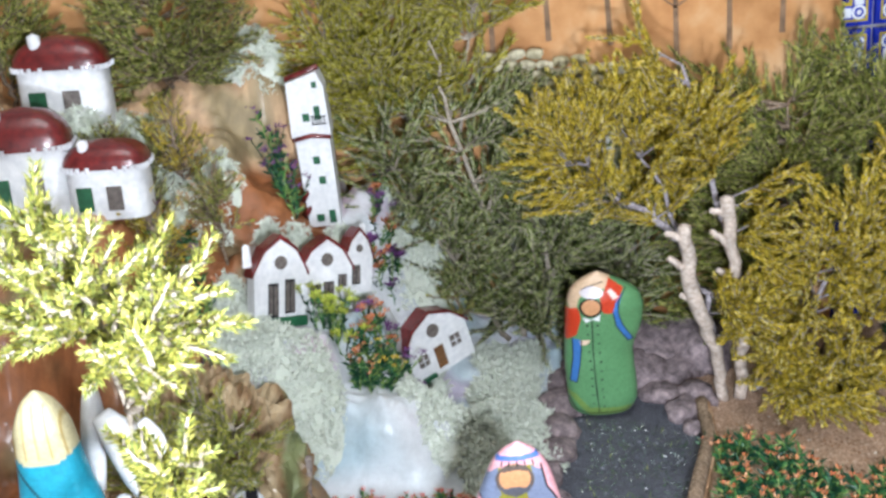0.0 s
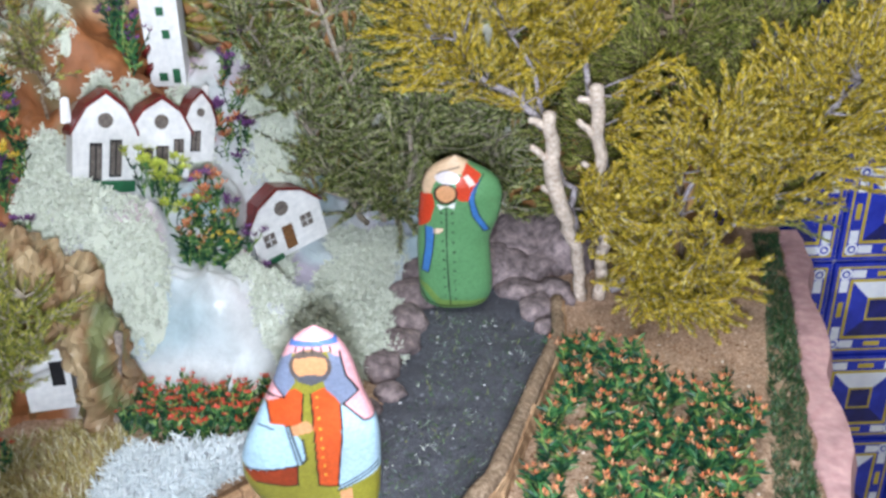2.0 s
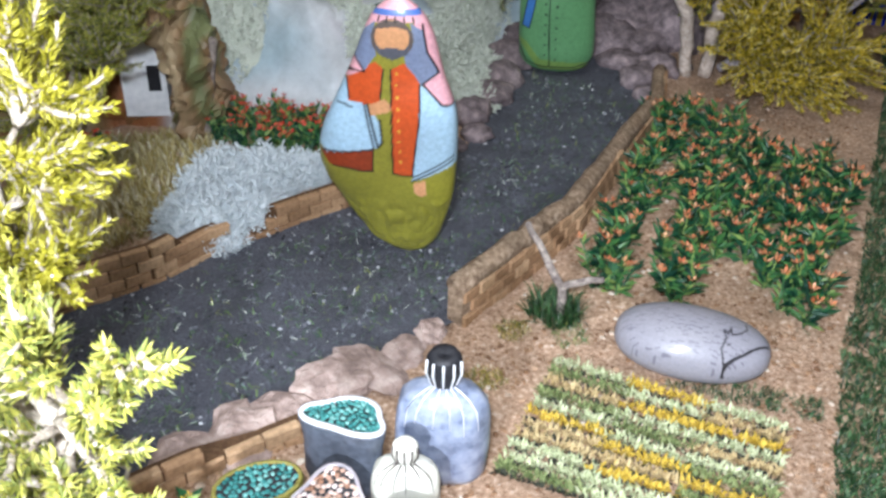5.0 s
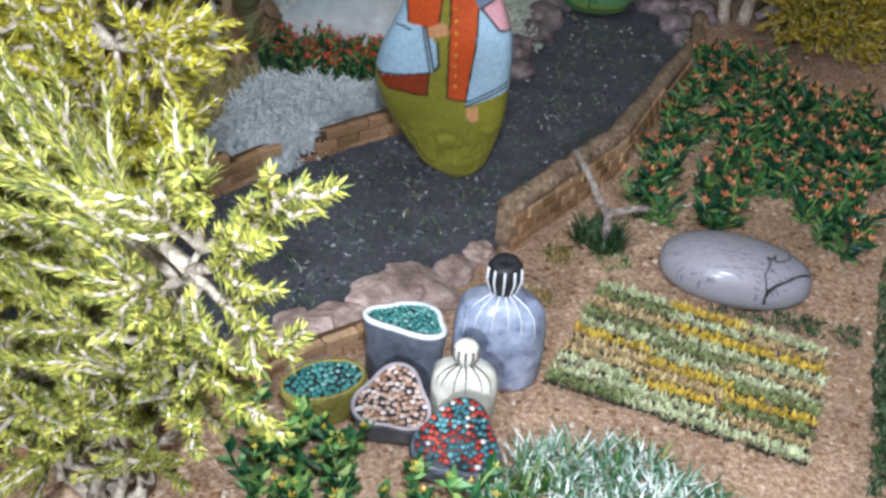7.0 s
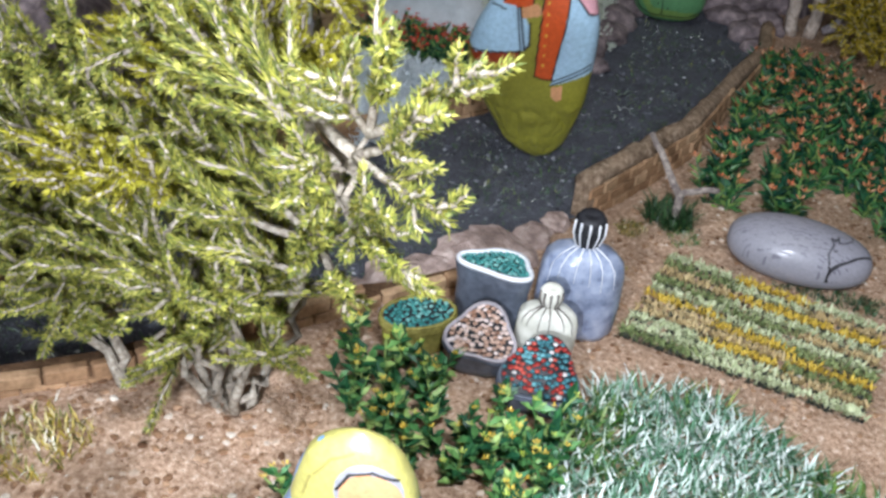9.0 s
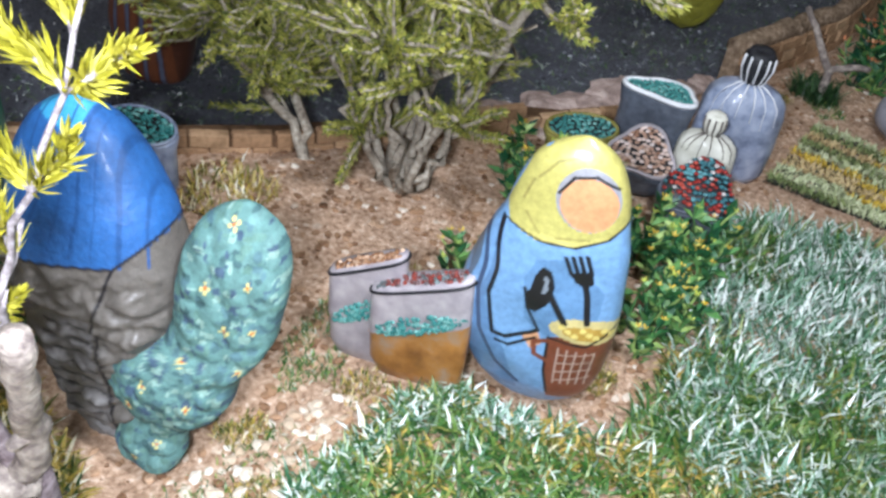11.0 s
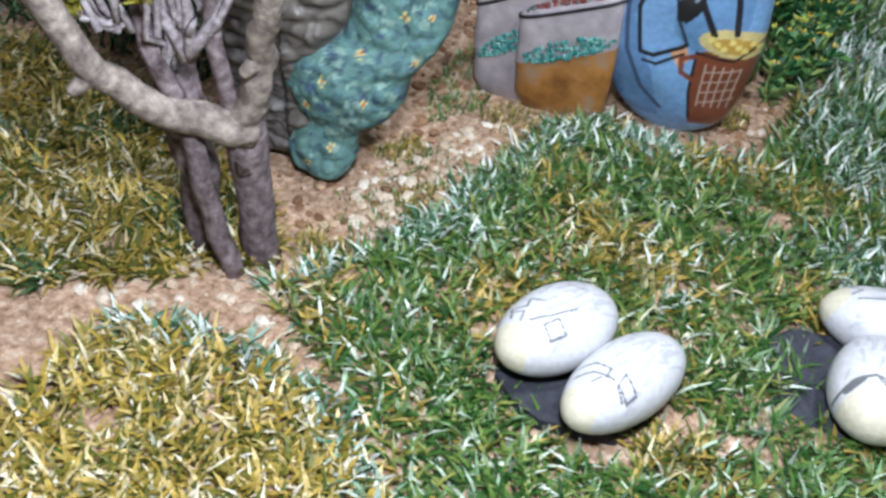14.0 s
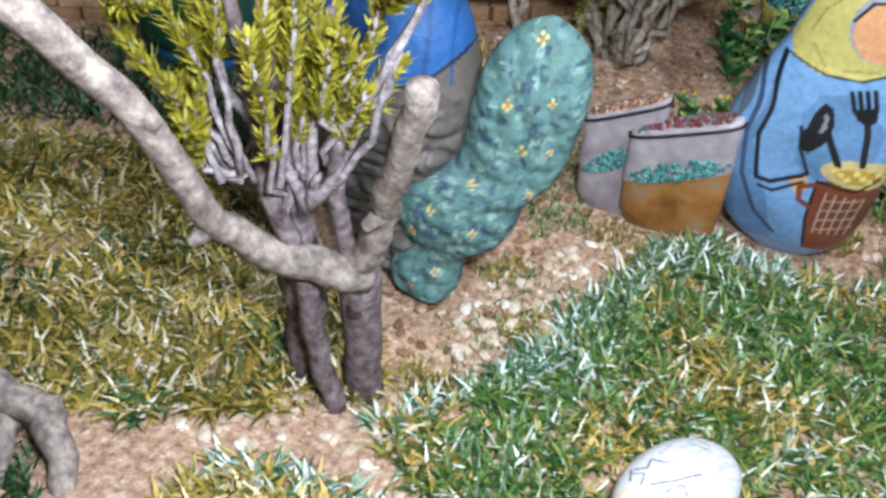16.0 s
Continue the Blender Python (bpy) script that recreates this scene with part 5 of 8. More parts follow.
def pebble(name, label, at, size, turn, base, layers=(), lines=(), group="", tip=0.0, full=1.0):
    """A smooth egg-shaped pebble lying down; the paint is laid out on its plan."""
    n, m = 180, 240
    a = np.linspace(0, np.pi, n)[:, None]
    b = np.linspace(0, 2 * np.pi, m, endpoint=False)[None]
    x = np.cos(a) * np.ones_like(b)
    w = np.maximum(np.sin(a), 0) ** full * (1 + tip * x)
    y, z = w * np.cos(b), np.sign(np.sin(b)) * np.abs(np.sin(b)) ** 0.9 * w
    px, py = (x * size[0]).ravel(), (y * size[1]).ravel()
    col = np.tile(np.array(base), (n * m, 1))
    up = z.ravel() > -0.2
    for c, e in layers:
        hit = ((px - e[0]) / e[2]) ** 2 + ((py - e[1]) / e[3]) ** 2 < 1
        col[hit & up] = c
    for c, wide, pts in lines:
        for p, q in zip(pts[:-1], pts[1:]):
            p, q = np.array(p, float), np.array(q, float)
            t = np.clip(((px - p[0]) * (q - p)[0] + (py - p[1]) * (q - p)[1]) / ((q - p) @ (q - p) + 1e-12), 0, 1)
            col[(np.hypot(px - p[0] - t * (q - p)[0], py - p[1] - t * (q - p)[1]) < wide / 2) & up] = c
    v = np.stack([px, py, (z * size[2]).ravel()], -1)
    i, j = np.meshgrid(np.arange(n - 1), np.arange(m), indexing="ij")
    k = (j + 1) % m
    q = np.stack([i * m + j, i * m + k, (i + 1) * m + k, (i + 1) * m + j], -1).reshape(-1, 4)
    t = thing(name, label, "pebble", at, group, data=mk(name, v, [q[:, ::-1]], PEBBLE, smooth=True, paint=col))
    t.rotation_euler = (0, 0, radians(turn))
    return t


SCRAWL = srgb(104, 106, 108)


def slate(x, y, r, seed):
    rng = np.random.default_rng(seed)
    n = 14
    a = np.linspace(0, 2 * np.pi, n, endpoint=False)
    q = np.stack([r * np.cos(a) * rng.uniform(0.85, 1.15, n), r * 0.85 * np.sin(a) * rng.uniform(0.85, 1.15, n)], -1)
    v = [(u, w, -0.003) for u, w in q] + [(u, w, 0.0018) for u, w in q] + [(u * 0.94, w * 0.94, 0.0028) for u, w in q]
    k = np.arange(n)
    e = (k + 1) % n
    f = np.concatenate([np.stack([j * n + k, j * n + e, (j + 1) * n + e, (j + 1) * n + k], -1) for j in range(2)])
    thing("slate", "flat dark grey slate lying in the grass under white pebbles", "slate", (x, y, float(soil(x, y)) + 0.001), "slates under the pebbles", data=mk("slate", v, [f, [list(range(2 * n, 3 * n))]], STONEWARE))


slate(0.036, -0.002, 0.026, 78)
slate(0.120, 0.028, 0.029, 79)
CLOTH = [(SCRAWL, 0.0006, [(-0.015, 0.006), (-0.012, 0.009), (-0.009, 0.006), (-0.006, 0.008), (-0.004, 0.004)]), (SCRAWL, 0.0006, [(-0.012, 0.001), (-0.006, -0.002), (0.002, -0.004)]), (SCRAWL, 0.0006, [(-0.010, -0.003), (-0.005, -0.004), (-0.006, -0.009), (-0.011, -0.008), (-0.010, -0.003)]),
         (SCRAWL, 0.0005, [(-0.014, 0.003), (-0.011, 0.005), (-0.013, 0.008)]), (SCRAWL, 0.0005, [(0.008, 0.006), (0.011, 0.002)]), (SCRAWL, 0.0005, [(0.012, 0.006), (0.013, 0.003)])]
SWADDLE = [(SCRAWL, 0.0006, [(-0.016, 0.007), (-0.012, 0.004), (-0.010, -0.002), (-0.012, -0.008)]), (SCRAWL, 0.0006, [(-0.013, 0.009), (-0.009, 0.006), (-0.008, 0.001), (-0.011, 0.0)]), (SCRAWL, 0.0006, [(-0.010, -0.004), (-0.006, -0.003), (-0.007, -0.009), (-0.011, -0.009), (-0.010, -0.004)]), (SCRAWL, 0.0005, [(-0.015, 0.002), (-0.012, 0.001)])]
HAIR = [(SCRAWL, 0.0010, [(-0.013, 0.012), (-0.009, 0.009), (-0.007, 0.004), (-0.008, 0.0), (-0.006, -0.004), (-0.009, -0.008), (-0.013, -0.010)]), (SCRAWL, 0.0007, [(-0.008, 0.003), (-0.010, 0.0), (-0.008, -0.003), (-0.010, -0.006)]), (SCRAWL, 0.0022, [(-0.012, 0.010), (-0.009, 0.0075)]), (SCRAWL, 0.0024, [(-0.0095, -0.0055), (-0.0105, -0.009)]), (srgb(150, 150, 150), 0.0016, [(-0.0085, 0.002), (-0.0065, -0.002)])]
FOLDS = [(SCRAWL, 0.0006, [(-0.015, 0.005), (-0.011, 0.003), (-0.014, 0.0)]), (SCRAWL, 0.0006, [(-0.012, -0.002), (-0.002, 0.0), (0.008, -0.003)]), (SCRAWL, 0.0005, [(-0.008, 0.005), (0.006, 0.004)])]
CREAM = srgb(212, 206, 184)
smear_rng = np.random.default_rng(80)
SMEAR = [(srgb(186, 188, 194), smear_rng.uniform(0.0006, 0.0016), [(a, b), (a + smear_rng.uniform(0.003, 0.008), b + smear_rng.normal(0, 0.001))]) for a, b in zip(smear_rng.uniform(-0.012, 0.016, 22), smear_rng.uniform(-0.012, 0.012, 22))]
for x, y, turn, s, drawn, tip in ((0.0265, 0.002, 53, (0.0226, 0.0144, 0.0120), CLOTH, 0.05), (0.0505, -0.010, 57, (0.0246, 0.0126, 0.0116), SWADDLE, 0.04), (0.131, 0.052, -6, (0.0218, 0.0130, 0.0116), FOLDS, 0.06), (0.1265, 0.018, 82, (0.0208, 0.0150, 0.0126), HAIR, 0.0)):
    face = (CREAM, (-s[0] * 0.88, 0.0, s[0] * (0.42 if drawn is HAIR else 0.22), s[1] * (0.75 if drawn is HAIR else 0.5)))
    pebble("white_pebble", "smooth white painted pebble with a cream end on the grass" if drawn is HAIR else "smooth white painted pebble with grey scrawls on the grass", (x, y, float(soil(x, y)) + 0.0036 + s[2] * 0.97), s, turn, srgb(206, 207, 210), [face], SMEAR + drawn, "white pebbles", tip)
rng = np.random.default_rng(77)
fleck = [(srgb(112, 110, 121), 0.00045, [(a, b), (a + rng.uniform(0.002, 0.005), b + rng.normal(0, 0.0004))]) for a, b in zip(rng.uniform(-0.045, 0.03, 240), rng.uniform(-0.025, 0.025, 240))]
pebble("grey_pebble", "large smooth grey pebble flecked with fine dark strokes", (0.258, 0.500, 0.0175), (0.0465, 0.026, 0.0205), -12, srgb(146, 144, 152), (),
       fleck + [(INK, 0.0012, [(0.0195, -0.0235), (0.030, -0.016), (0.0435, -0.002)]), (INK, 0.0009, [(0.0195, -0.0235), (0.0165, -0.018), (0.0186, -0.011), (0.0160, -0.006), (0.0190, -0.008), (0.0205, -0.003), (0.0215, -0.008), (0.026, -0.005), (0.030, 0.001), (0.029, 0.006)]), (INK, 0.0008, [(0.0195, -0.0150), (0.0208, -0.0145)])], "", -0.03, 0.82)


# ---- low brick walls of carved cork ----
def brick_mesh(l, h, d):
    """One brick with chipped, rounded edges, centred on its front foot."""
    bm = bmesh.new()
    bmesh.ops.create_cube(bm, size=1)
    bmesh.ops.scale(bm, verts=bm.verts, vec=(l, d, h))
    bmesh.ops.bevel(bm, geom=bm.edges[:], offset=h * 0.09, segments=1, affect="EDGES")
    me = bpy.data.meshes.new("brick")
    bm.to_mesh(me)
    bm.free()
    me.materials.append(CORK)
    return me


def brick_wall(label, line, heights, face, seed, size=(0.0185, 0.0085), thick=0.011, z=-0.004, tops=None):
    """A wall along a line; heights: courses along it; face: +1 or -1, the side on which the bricks show."""
    rng = np.random.default_rng(seed)
    line = np.array(line, float)
    seg = np.concatenate([[0], np.cumsum(np.linalg.norm(np.diff(line, axis=0), axis=1))])
    at = (line[0][0], line[0][1], z)
    w = thing("brick_wall", label, "wall", at)
    pos = lambda s: np.array([np.interp(s, seg, line[:, k]) for k in (0, 1)])
    l, h = size
    meshes = [brick_mesh(l * k, h * 0.95, 0.006) for k in (0.95, 0.93, 0.97)]
    core = Pile()
    n = int(seg[-1] / 0.006)
    ss = np.linspace(0, seg[-1], n)
    ring = []
    for s in ss:
        p = pos(s)
        t = unit(pos(min(seg[-1], s + 0.004)) - pos(max(0, s - 0.004)))
        nn = np.array([-t[1], t[0]]) * face
        hh = np.interp(s / seg[-1], *zip(*heights)) * h + (rng.uniform(-0.0012, 0.0022) if tops else -0.0022)
        a, b = p + nn * thick * 0.5, p - nn * thick * 0.5
        ring.append([(a[0], a[1], z - 0.004), (a[0], a[1], z + hh * 0.985), ((a[0] + b[0]) / 2, (a[1] + b[1]) / 2, z + hh + (0.0015 if tops else 0.0)), (b[0], b[1], z + hh * 0.97), (b[0], b[1], z - 0.004)])
    v = np.array(ring).reshape(-1, 3)
    k = np.arange(n * 5).reshape(n, 5)
    q = np.stack([k[:-1, :-1], k[1:, :-1], k[1:, 1:], k[:-1, 1:]], -1).reshape(-1, 4)
    core.add(v, [q, np.array([[0, 1, 2, 3, 4], list(range((n - 1) * 5, n * 5))[::-1]])])
    part("core", core.mesh("core", BARK_LOG if tops else MORTAR, False, at), w, "rough cork core")
    if tops:
        q = np.array([r[2] for r in ring])[::2]
        q[:, 2] += -0.002 + np.array([noise.noise(Vector(x * 60)) for x in q]) * 0.002
        cap = Pile()
        cap.add(*tube(q, [0.0078, 0.0072, 0.0066], 9))
        part("log", cap.mesh("log", BARK_LOG, True, at), w, "rounded bark along the wall's top")
    c = 0
    top = max(y for _, y in heights)
    while c < top:
        s = -l * 0.5 * (c % 2) + l / 2
        while s < seg[-1]:
            if s > 0 and np.interp(s / seg[-1], *zip(*heights)) > c + 0.6:
                p = pos(s)
                t = unit(pos(min(seg[-1], s + 0.006)) - pos(max(0, s - 0.006)))
                nn = np.array([-t[1], t[0]]) * face
                o = part("brick", meshes[rng.integers(3)], w)
                q = p + nn * (thick * 0.5 - 0.0012 + rng.uniform(0, 0.0008))
                o.location = (q[0] - at[0], q[1] - at[1], (c + 0.5) * h)
                o.rotation_euler = (rng.normal(0, 0.03), rng.normal(0, 0.03), math.atan2(t[1], t[0]) + rng.normal(0, 0.03))
            s += l
        c += 1


brick_wall("low stepped wall of carved cork bricks along the road", [(-0.33, 0.418), (-0.156, 0.499), (-0.095, 0.548), (-0.069, 0.586), (0.012, 0.660), (0.04, 0.69)],
           [(0, 4), (0.62, 4), (0.63, 3), (0.70, 3), (0.71, 1.4), (0.78, 1.4), (0.79, 3), (0.93, 3), (1, 2)], -1, 51)
brick_wall("curved cork wall carved with bricks beside the vegetable plot", [(0.112, 0.525), (0.145, 0.573), (0.19, 0.645), (0.23, 0.75), (0.272, 0.86), (0.282, 0.93)],
           [(0, 3.2), (0.1, 3.4), (0.55, 2.6), (1, 1.6)], -1, 52, (0.016, 0.0095), 0.012, -0.002, True)
brick_wall("low wall of carved cork bricks on the near side of the road", [(-0.40, 0.135), (-0.178, 0.246), (-0.119, 0.279), (-0.055, 0.335), (0.02, 0.400), (0.045, 0.42)],
           [(0, 3), (0.62, 3), (0.70, 2.62), (0.86, 2.62), (0.93, 1.7), (1, 1.62)], -1, 53, (0.022, 0.0090), 0.012, 0.0)


def rocks():
    rng = np.random.default_rng(61)
    spots = [(0.027, 0.425, 0.014), (0.046, 0.455, 0.018), (0.066, 0.468, 0.016), (0.085, 0.49, 0.010), (0.005, 0.40, 0.020), (-0.02, 0.385, 0.016), (0.098, 0.51, 0.008),
             (0.112, 0.79, 0.014), (0.105, 0.83, 0.020), (0.12, 0.87, 0.022), (0.128, 0.91, 0.020), (0.135, 0.96, 0.024), (0.095, 0.77, 0.010), (0.262, 0.93, 0.018), (0.285, 0.96, 0.022), (0.25, 0.97, 0.02), (0.265, 0.895, 0.012), (0.235, 1.02, 0.035), (0.19, 1.03, 0.035), (0.275, 1.02, 0.03), (0.155, 1.02, 0.028), (0.25, 1.065, 0.055), (0.30, 1.06, 0.05), (0.20, 1.07, 0.045)]
    for x, y, r in spots:
        v, f = lump(rng, 3, 0.35)
        far = y > 0.7
        v = v * np.array([r * rng.uniform(0.9, 1.3), r * rng.uniform(0.8, 1.1), r * rng.uniform(0.5, 0.8)]) * (1 if far else np.array([1.35, 1.2, 0.75]))
        ob = thing("rock", "crumpled grey-brown paper rock at the road's edge" if far else "pinkish grey paper rock at the road's edge", "rock", (x, y, r * 0.25), "roadside rocks", data=mk("rock", v, [f], ROCK if far else ROCK_PINK, smooth=far))
        ob.rotation_euler = (0, 0, rng.uniform(0, 6))


rocks()


# ---- houses of painted clay ----
def gable_bits(p, w, d, h, roof, rng, slot_wall=0):
    """A gabled body: front outline with rounded shoulders, extruded back."""
    pts = np.array([(-w / 2, 0), (w / 2, 0), (w / 2 * 1.02, h * 0.62), (w * 0.30, h * 0.86), (0, h), (-w * 0.30, h * 0.86), (-w / 2 * 1.02, h * 0.62)])
    n = len(pts)
    v = [(x, 0, z) for x, z in pts] + [(x * 0.97, d, z) for x, z in pts]
    p.add(v, [np.array([list(range(n)), list(range(n, 2 * n))[::-1]]), np.array([[k, n + k, n + (k + 1) % n, (k + 1) % n] for k in range(n)])])
    r = roof
    for sgn in (-1, 1):
        line = [(sgn * w * 0.55, h * 0.60), (sgn * w * 0.31, h * 0.90), (0, h * 1.06)]
        low = [(x, z - 0.004) for x, z in line]
        q = np.array([[(x, -0.002, z) for x, z in line], [(x, -0.002, z) for x, z in low], [(x, d + 0.002, z) for x, z in line], [(x, d + 0.002, z) for x, z in low]]).reshape(-1, 3)
        r.add(q, [np.array([[0, 1, 4, 3], [1, 2, 5, 4], [0, 6, 7, 1], [1, 7, 8, 2], [3, 4, 10, 9], [4, 5, 11, 10], [6, 9, 10, 7], [7, 10, 11, 8], [0, 3, 9, 6], [2, 8, 11, 5]])])


def plate(x, z, w, h, out=0.0012, y=0.0):
    v = [(x + a * w / 2, y - b, z + c * h / 2) for b in (0, out) for a, c in ((-1, -1), (1, -1), (1, 1), (-1, 1))]
    return np.array(v), [np.array([[4, 5, 6, 7], [0, 4, 7, 3], [1, 2, 6, 5], [3, 7, 6, 2], [0, 1, 5, 4]])]


def disc(x, z, r, out=0.0012, y=0.0, rz=None):
    a = np.linspace(0, 2 * np.pi, 16, endpoint=False)
    ring = np.stack([x + r * np.cos(a), np.full(16, y), z + (rz or r) * np.sin(a)], -1)
    f = ring - np.array([0, out, 0])
    k = np.arange(16)
    e = (k + 1) % 16
    return np.concatenate([ring, f]), [np.stack([k, e, 16 + e, 16 + k], -1), np.array([list(range(16, 32))])]


def put_house(h, loc, turn, tilt=(0, 0)):
    h.location = loc
    h.rotation_euler = (radians(tilt[0]), radians(tilt[1]), radians(turn))


def small_cottage():
    h = thing("house", "small whitewashed cottage with maroon roof and grey windows", "house", group="miniature houses")
    rng = np.random.default_rng(1)
    b, r = Pile(), Pile()
    gable_bits(b, 0.056, 0.03, 0.088, r, rng)
    part("wall", b.mesh("wall", WHITEWASH), h)
    part("roof", r.mesh("roof", ROOFRED), h)
    for x, z in ((-0.016, 0.030), (0.015, 0.034)):
        w = Pile()
        w.add(*plate(x, z, 0.0090, 0.0165))
        o = part("window", w.mesh("window", GREYPAINT), h)
        w = Pile()
        for a, c, e, f in ((0, 0, 0.0074, 0.0012), (0, 0, 0.0008, 0.0135)):
            w.add(*plate(x + a, z + c, e, f, 0.0006, -0.0012))
        part("bars", w.mesh("bars", WHITELINE), o)
    w = Pile()
    w.add(*plate(-0.001, 0.023, 0.0085, 0.032))
    part("door", w.mesh("door", BROWNPAINT), h)
    w = Pile()
    w.add(*disc(-0.001, 0.064, 0.0054, rz=0.0098))
    part("round_window", w.mesh("round_window", GREYPAINT), h)
    w = Pile()
    w.add(*plate(-0.016, 0.003, 0.012, 0.006, 0.006))
    part("step", w.mesh("step", GREENPAINT), h)
    put_house(h, (0.0156, 0.9923, 0.047), 34, (-4.5, -11))
    h.scale = (1.45, 0.7, 0.80)


def row_house():
    h = thing("house", "row of three joined whitewashed gables with maroon roofs", "house", group="miniature houses")
    rng = np.random.default_rng(2)
    x = 0
    for w, hh, dy, base in ((0.056, 0.082, 0.0, 0.0), (0.058, 0.073, 0.004, 0.006), (0.032, 0.066, 0.012, 0.020)):
        b, r = Pile(), Pile()
        gable_bits(b, w, 0.032, hh, r, rng)
        o = np.array([x + w / 2, dy, base])
        part("wall", b.mesh("wall", WHITEWASH, False, -o), h)
        part("roof", r.mesh("roof", ROOFRED, False, -o), h)
        d = Pile()
        d.add(*disc(o[0], base + hh * 0.72, 0.0068 if w > 0.04 else 0.004, 0.0012, dy))
        part("round_window", d.mesh("round_window", GREYPAINT), h)
        x += w * 0.93
    for cx, cz, w, hh, y in ((0.020, 0.022, 0.011, 0.034, 0.0), (0.038, 0.025, 0.011, 0.034, 0.0), (0.068, 0.024, 0.012, 0.020, 0.004), (0.083, 0.026, 0.012, 0.020, 0.004), (0.099, 0.036, 0.010, 0.013, 0.004), (0.118, 0.040, 0.010, 0.020, 0.012)):
        d = Pile()
        d.add(*plate(cx, cz, w, hh, 0.0012, y))
        o = part("window", d.mesh("window", DARKPAINT), h)
        d = Pile()
        for k in (-1, 1):
            d.add(*plate(cx + k * w * 0.24, cz, w * 0.34, hh * 0.86, 0.0006, y - 0.0012))
        part("shutter", d.mesh("shutter", GREYPAINT), o)
    d = Pile()
    d.add(*plate(0.030, 0.0, 0.050, 0.010, 0.010))
    part("step", d.mesh("step", GREENPAINT), h)
    d = Pile()
    d.add(*tube([(-0.002, 0.02, 0.055), (-0.004, 0.02, 0.076)], [0.005, 0.004], 8))
    part("chimney", d.mesh("chimney", WHITEWASH), h)
    d = Pile()
    d.add(*tube([(0.127, 0.02, 0.07), (0.128, 0.02, 0.092)], [0.0045, 0.004], 8))
    part("chimney", d.mesh("chimney", WHITEWASH), h)
    put_house(h, (-0.1588, 0.8705, 0.1727), 37.7, (-6.5, 13.3))
    h.scale = (1.01, 0.5, 0.985)


def tower():
    h = thing("house", "tall narrow whitewashed tower house with green windows, leaning", "house", group="miniature houses")
    b = Pile()
    prof = [(-0.017, 0.0), (0.017, 0.0), (0.018, 0.095), (0.020, 0.10), (0.019, 0.150), (0.013, 0.166), (-0.019, 0.156), (-0.021, 0.10), (-0.018, 0.095)]
    n = len(prof)
    v = [(x, 0, z) for x, z in prof] + [(x * 0.94, 0.026, z) for x, z in prof]
    b.add(v, [np.array([list(range(n)), list(range(n, 2 * n))[::-1]]), np.array([[k, n + k, n + (k + 1) % n, (k + 1) % n] for k in range(n)])])
    part("wall", b.mesh("wall", WHITEWASH), h)
    r = Pile()
    r.add(*tube([(-0.021, 0.012, 0.158), (0.0, 0.010, 0.164), (0.014, 0.010, 0.169)], [0.0034, 0.003], 8))
    part("roof", r.mesh("roof", ROOFRED, True), h)
    r = Pile()
    r.add(*tube([(-0.020, -0.001, 0.097), (0.0, -0.002, 0.101), (0.019, -0.001, 0.098)], [0.0026, 0.0024], 7))
    part("ledge", r.mesh("ledge", ROOFRED, True), h)
    for x, z, w, hh in ((0.010, 0.153, 0.005, 0.006), (-0.003, 0.120, 0.007, 0.008), (0.009, 0.124, 0.006, 0.014), (0.001, 0.074, 0.007, 0.008), (0.004, 0.052, 0.007, 0.008), (-0.004, 0.010, 0.008, 0.008), (0.009, 0.011, 0.007, 0.014)):
        d = Pile()
        d.add(*plate(x, z, w, hh))
        part("window", d.mesh("window", GREENPAINT), h)
    d = Pile()
    for k in range(6):
        d.add(*tube([(0.004 + k * 0.0024, -0.004, 0.113), (0.004 + k * 0.0024, -0.004, 0.121)], [0.0004, 0.0004], 4))
    for z in (0.113, 0.121):
        d.add(*tube([(0.003, -0.004, z), (0.017, -0.004, z)], [0.0005, 0.0005], 4))
        d.add(*tube([(0.003, 0.0, z), (0.003, -0.004, z)], [0.0005, 0.0005], 4))
        d.add(*tube([(0.017, 0.0, z), (0.017, -0.004, z)], [0.0005, 0.0005], 4))
    part("balcony", d.mesh("balcony", DARKPAINT), h)
    for z, s in ((0.012, 1), (0.03, -1)):
        d = Pile()
        d.add(*tube([(-0.020, 0.004, z), (-0.014, -0.003, z + 0.010), (-0.013, -0.002, z + 0.012)], [0.004, 0.0015], 6))
        part("porch_roof", d.mesh("porch_roof", ROOFRED, True), h)
    put_house(h, (-0.1002, 1.0263, 0.2157), -3.2, (4.5, 0))
    h.scale = (1.02, 1.0, 1.025)


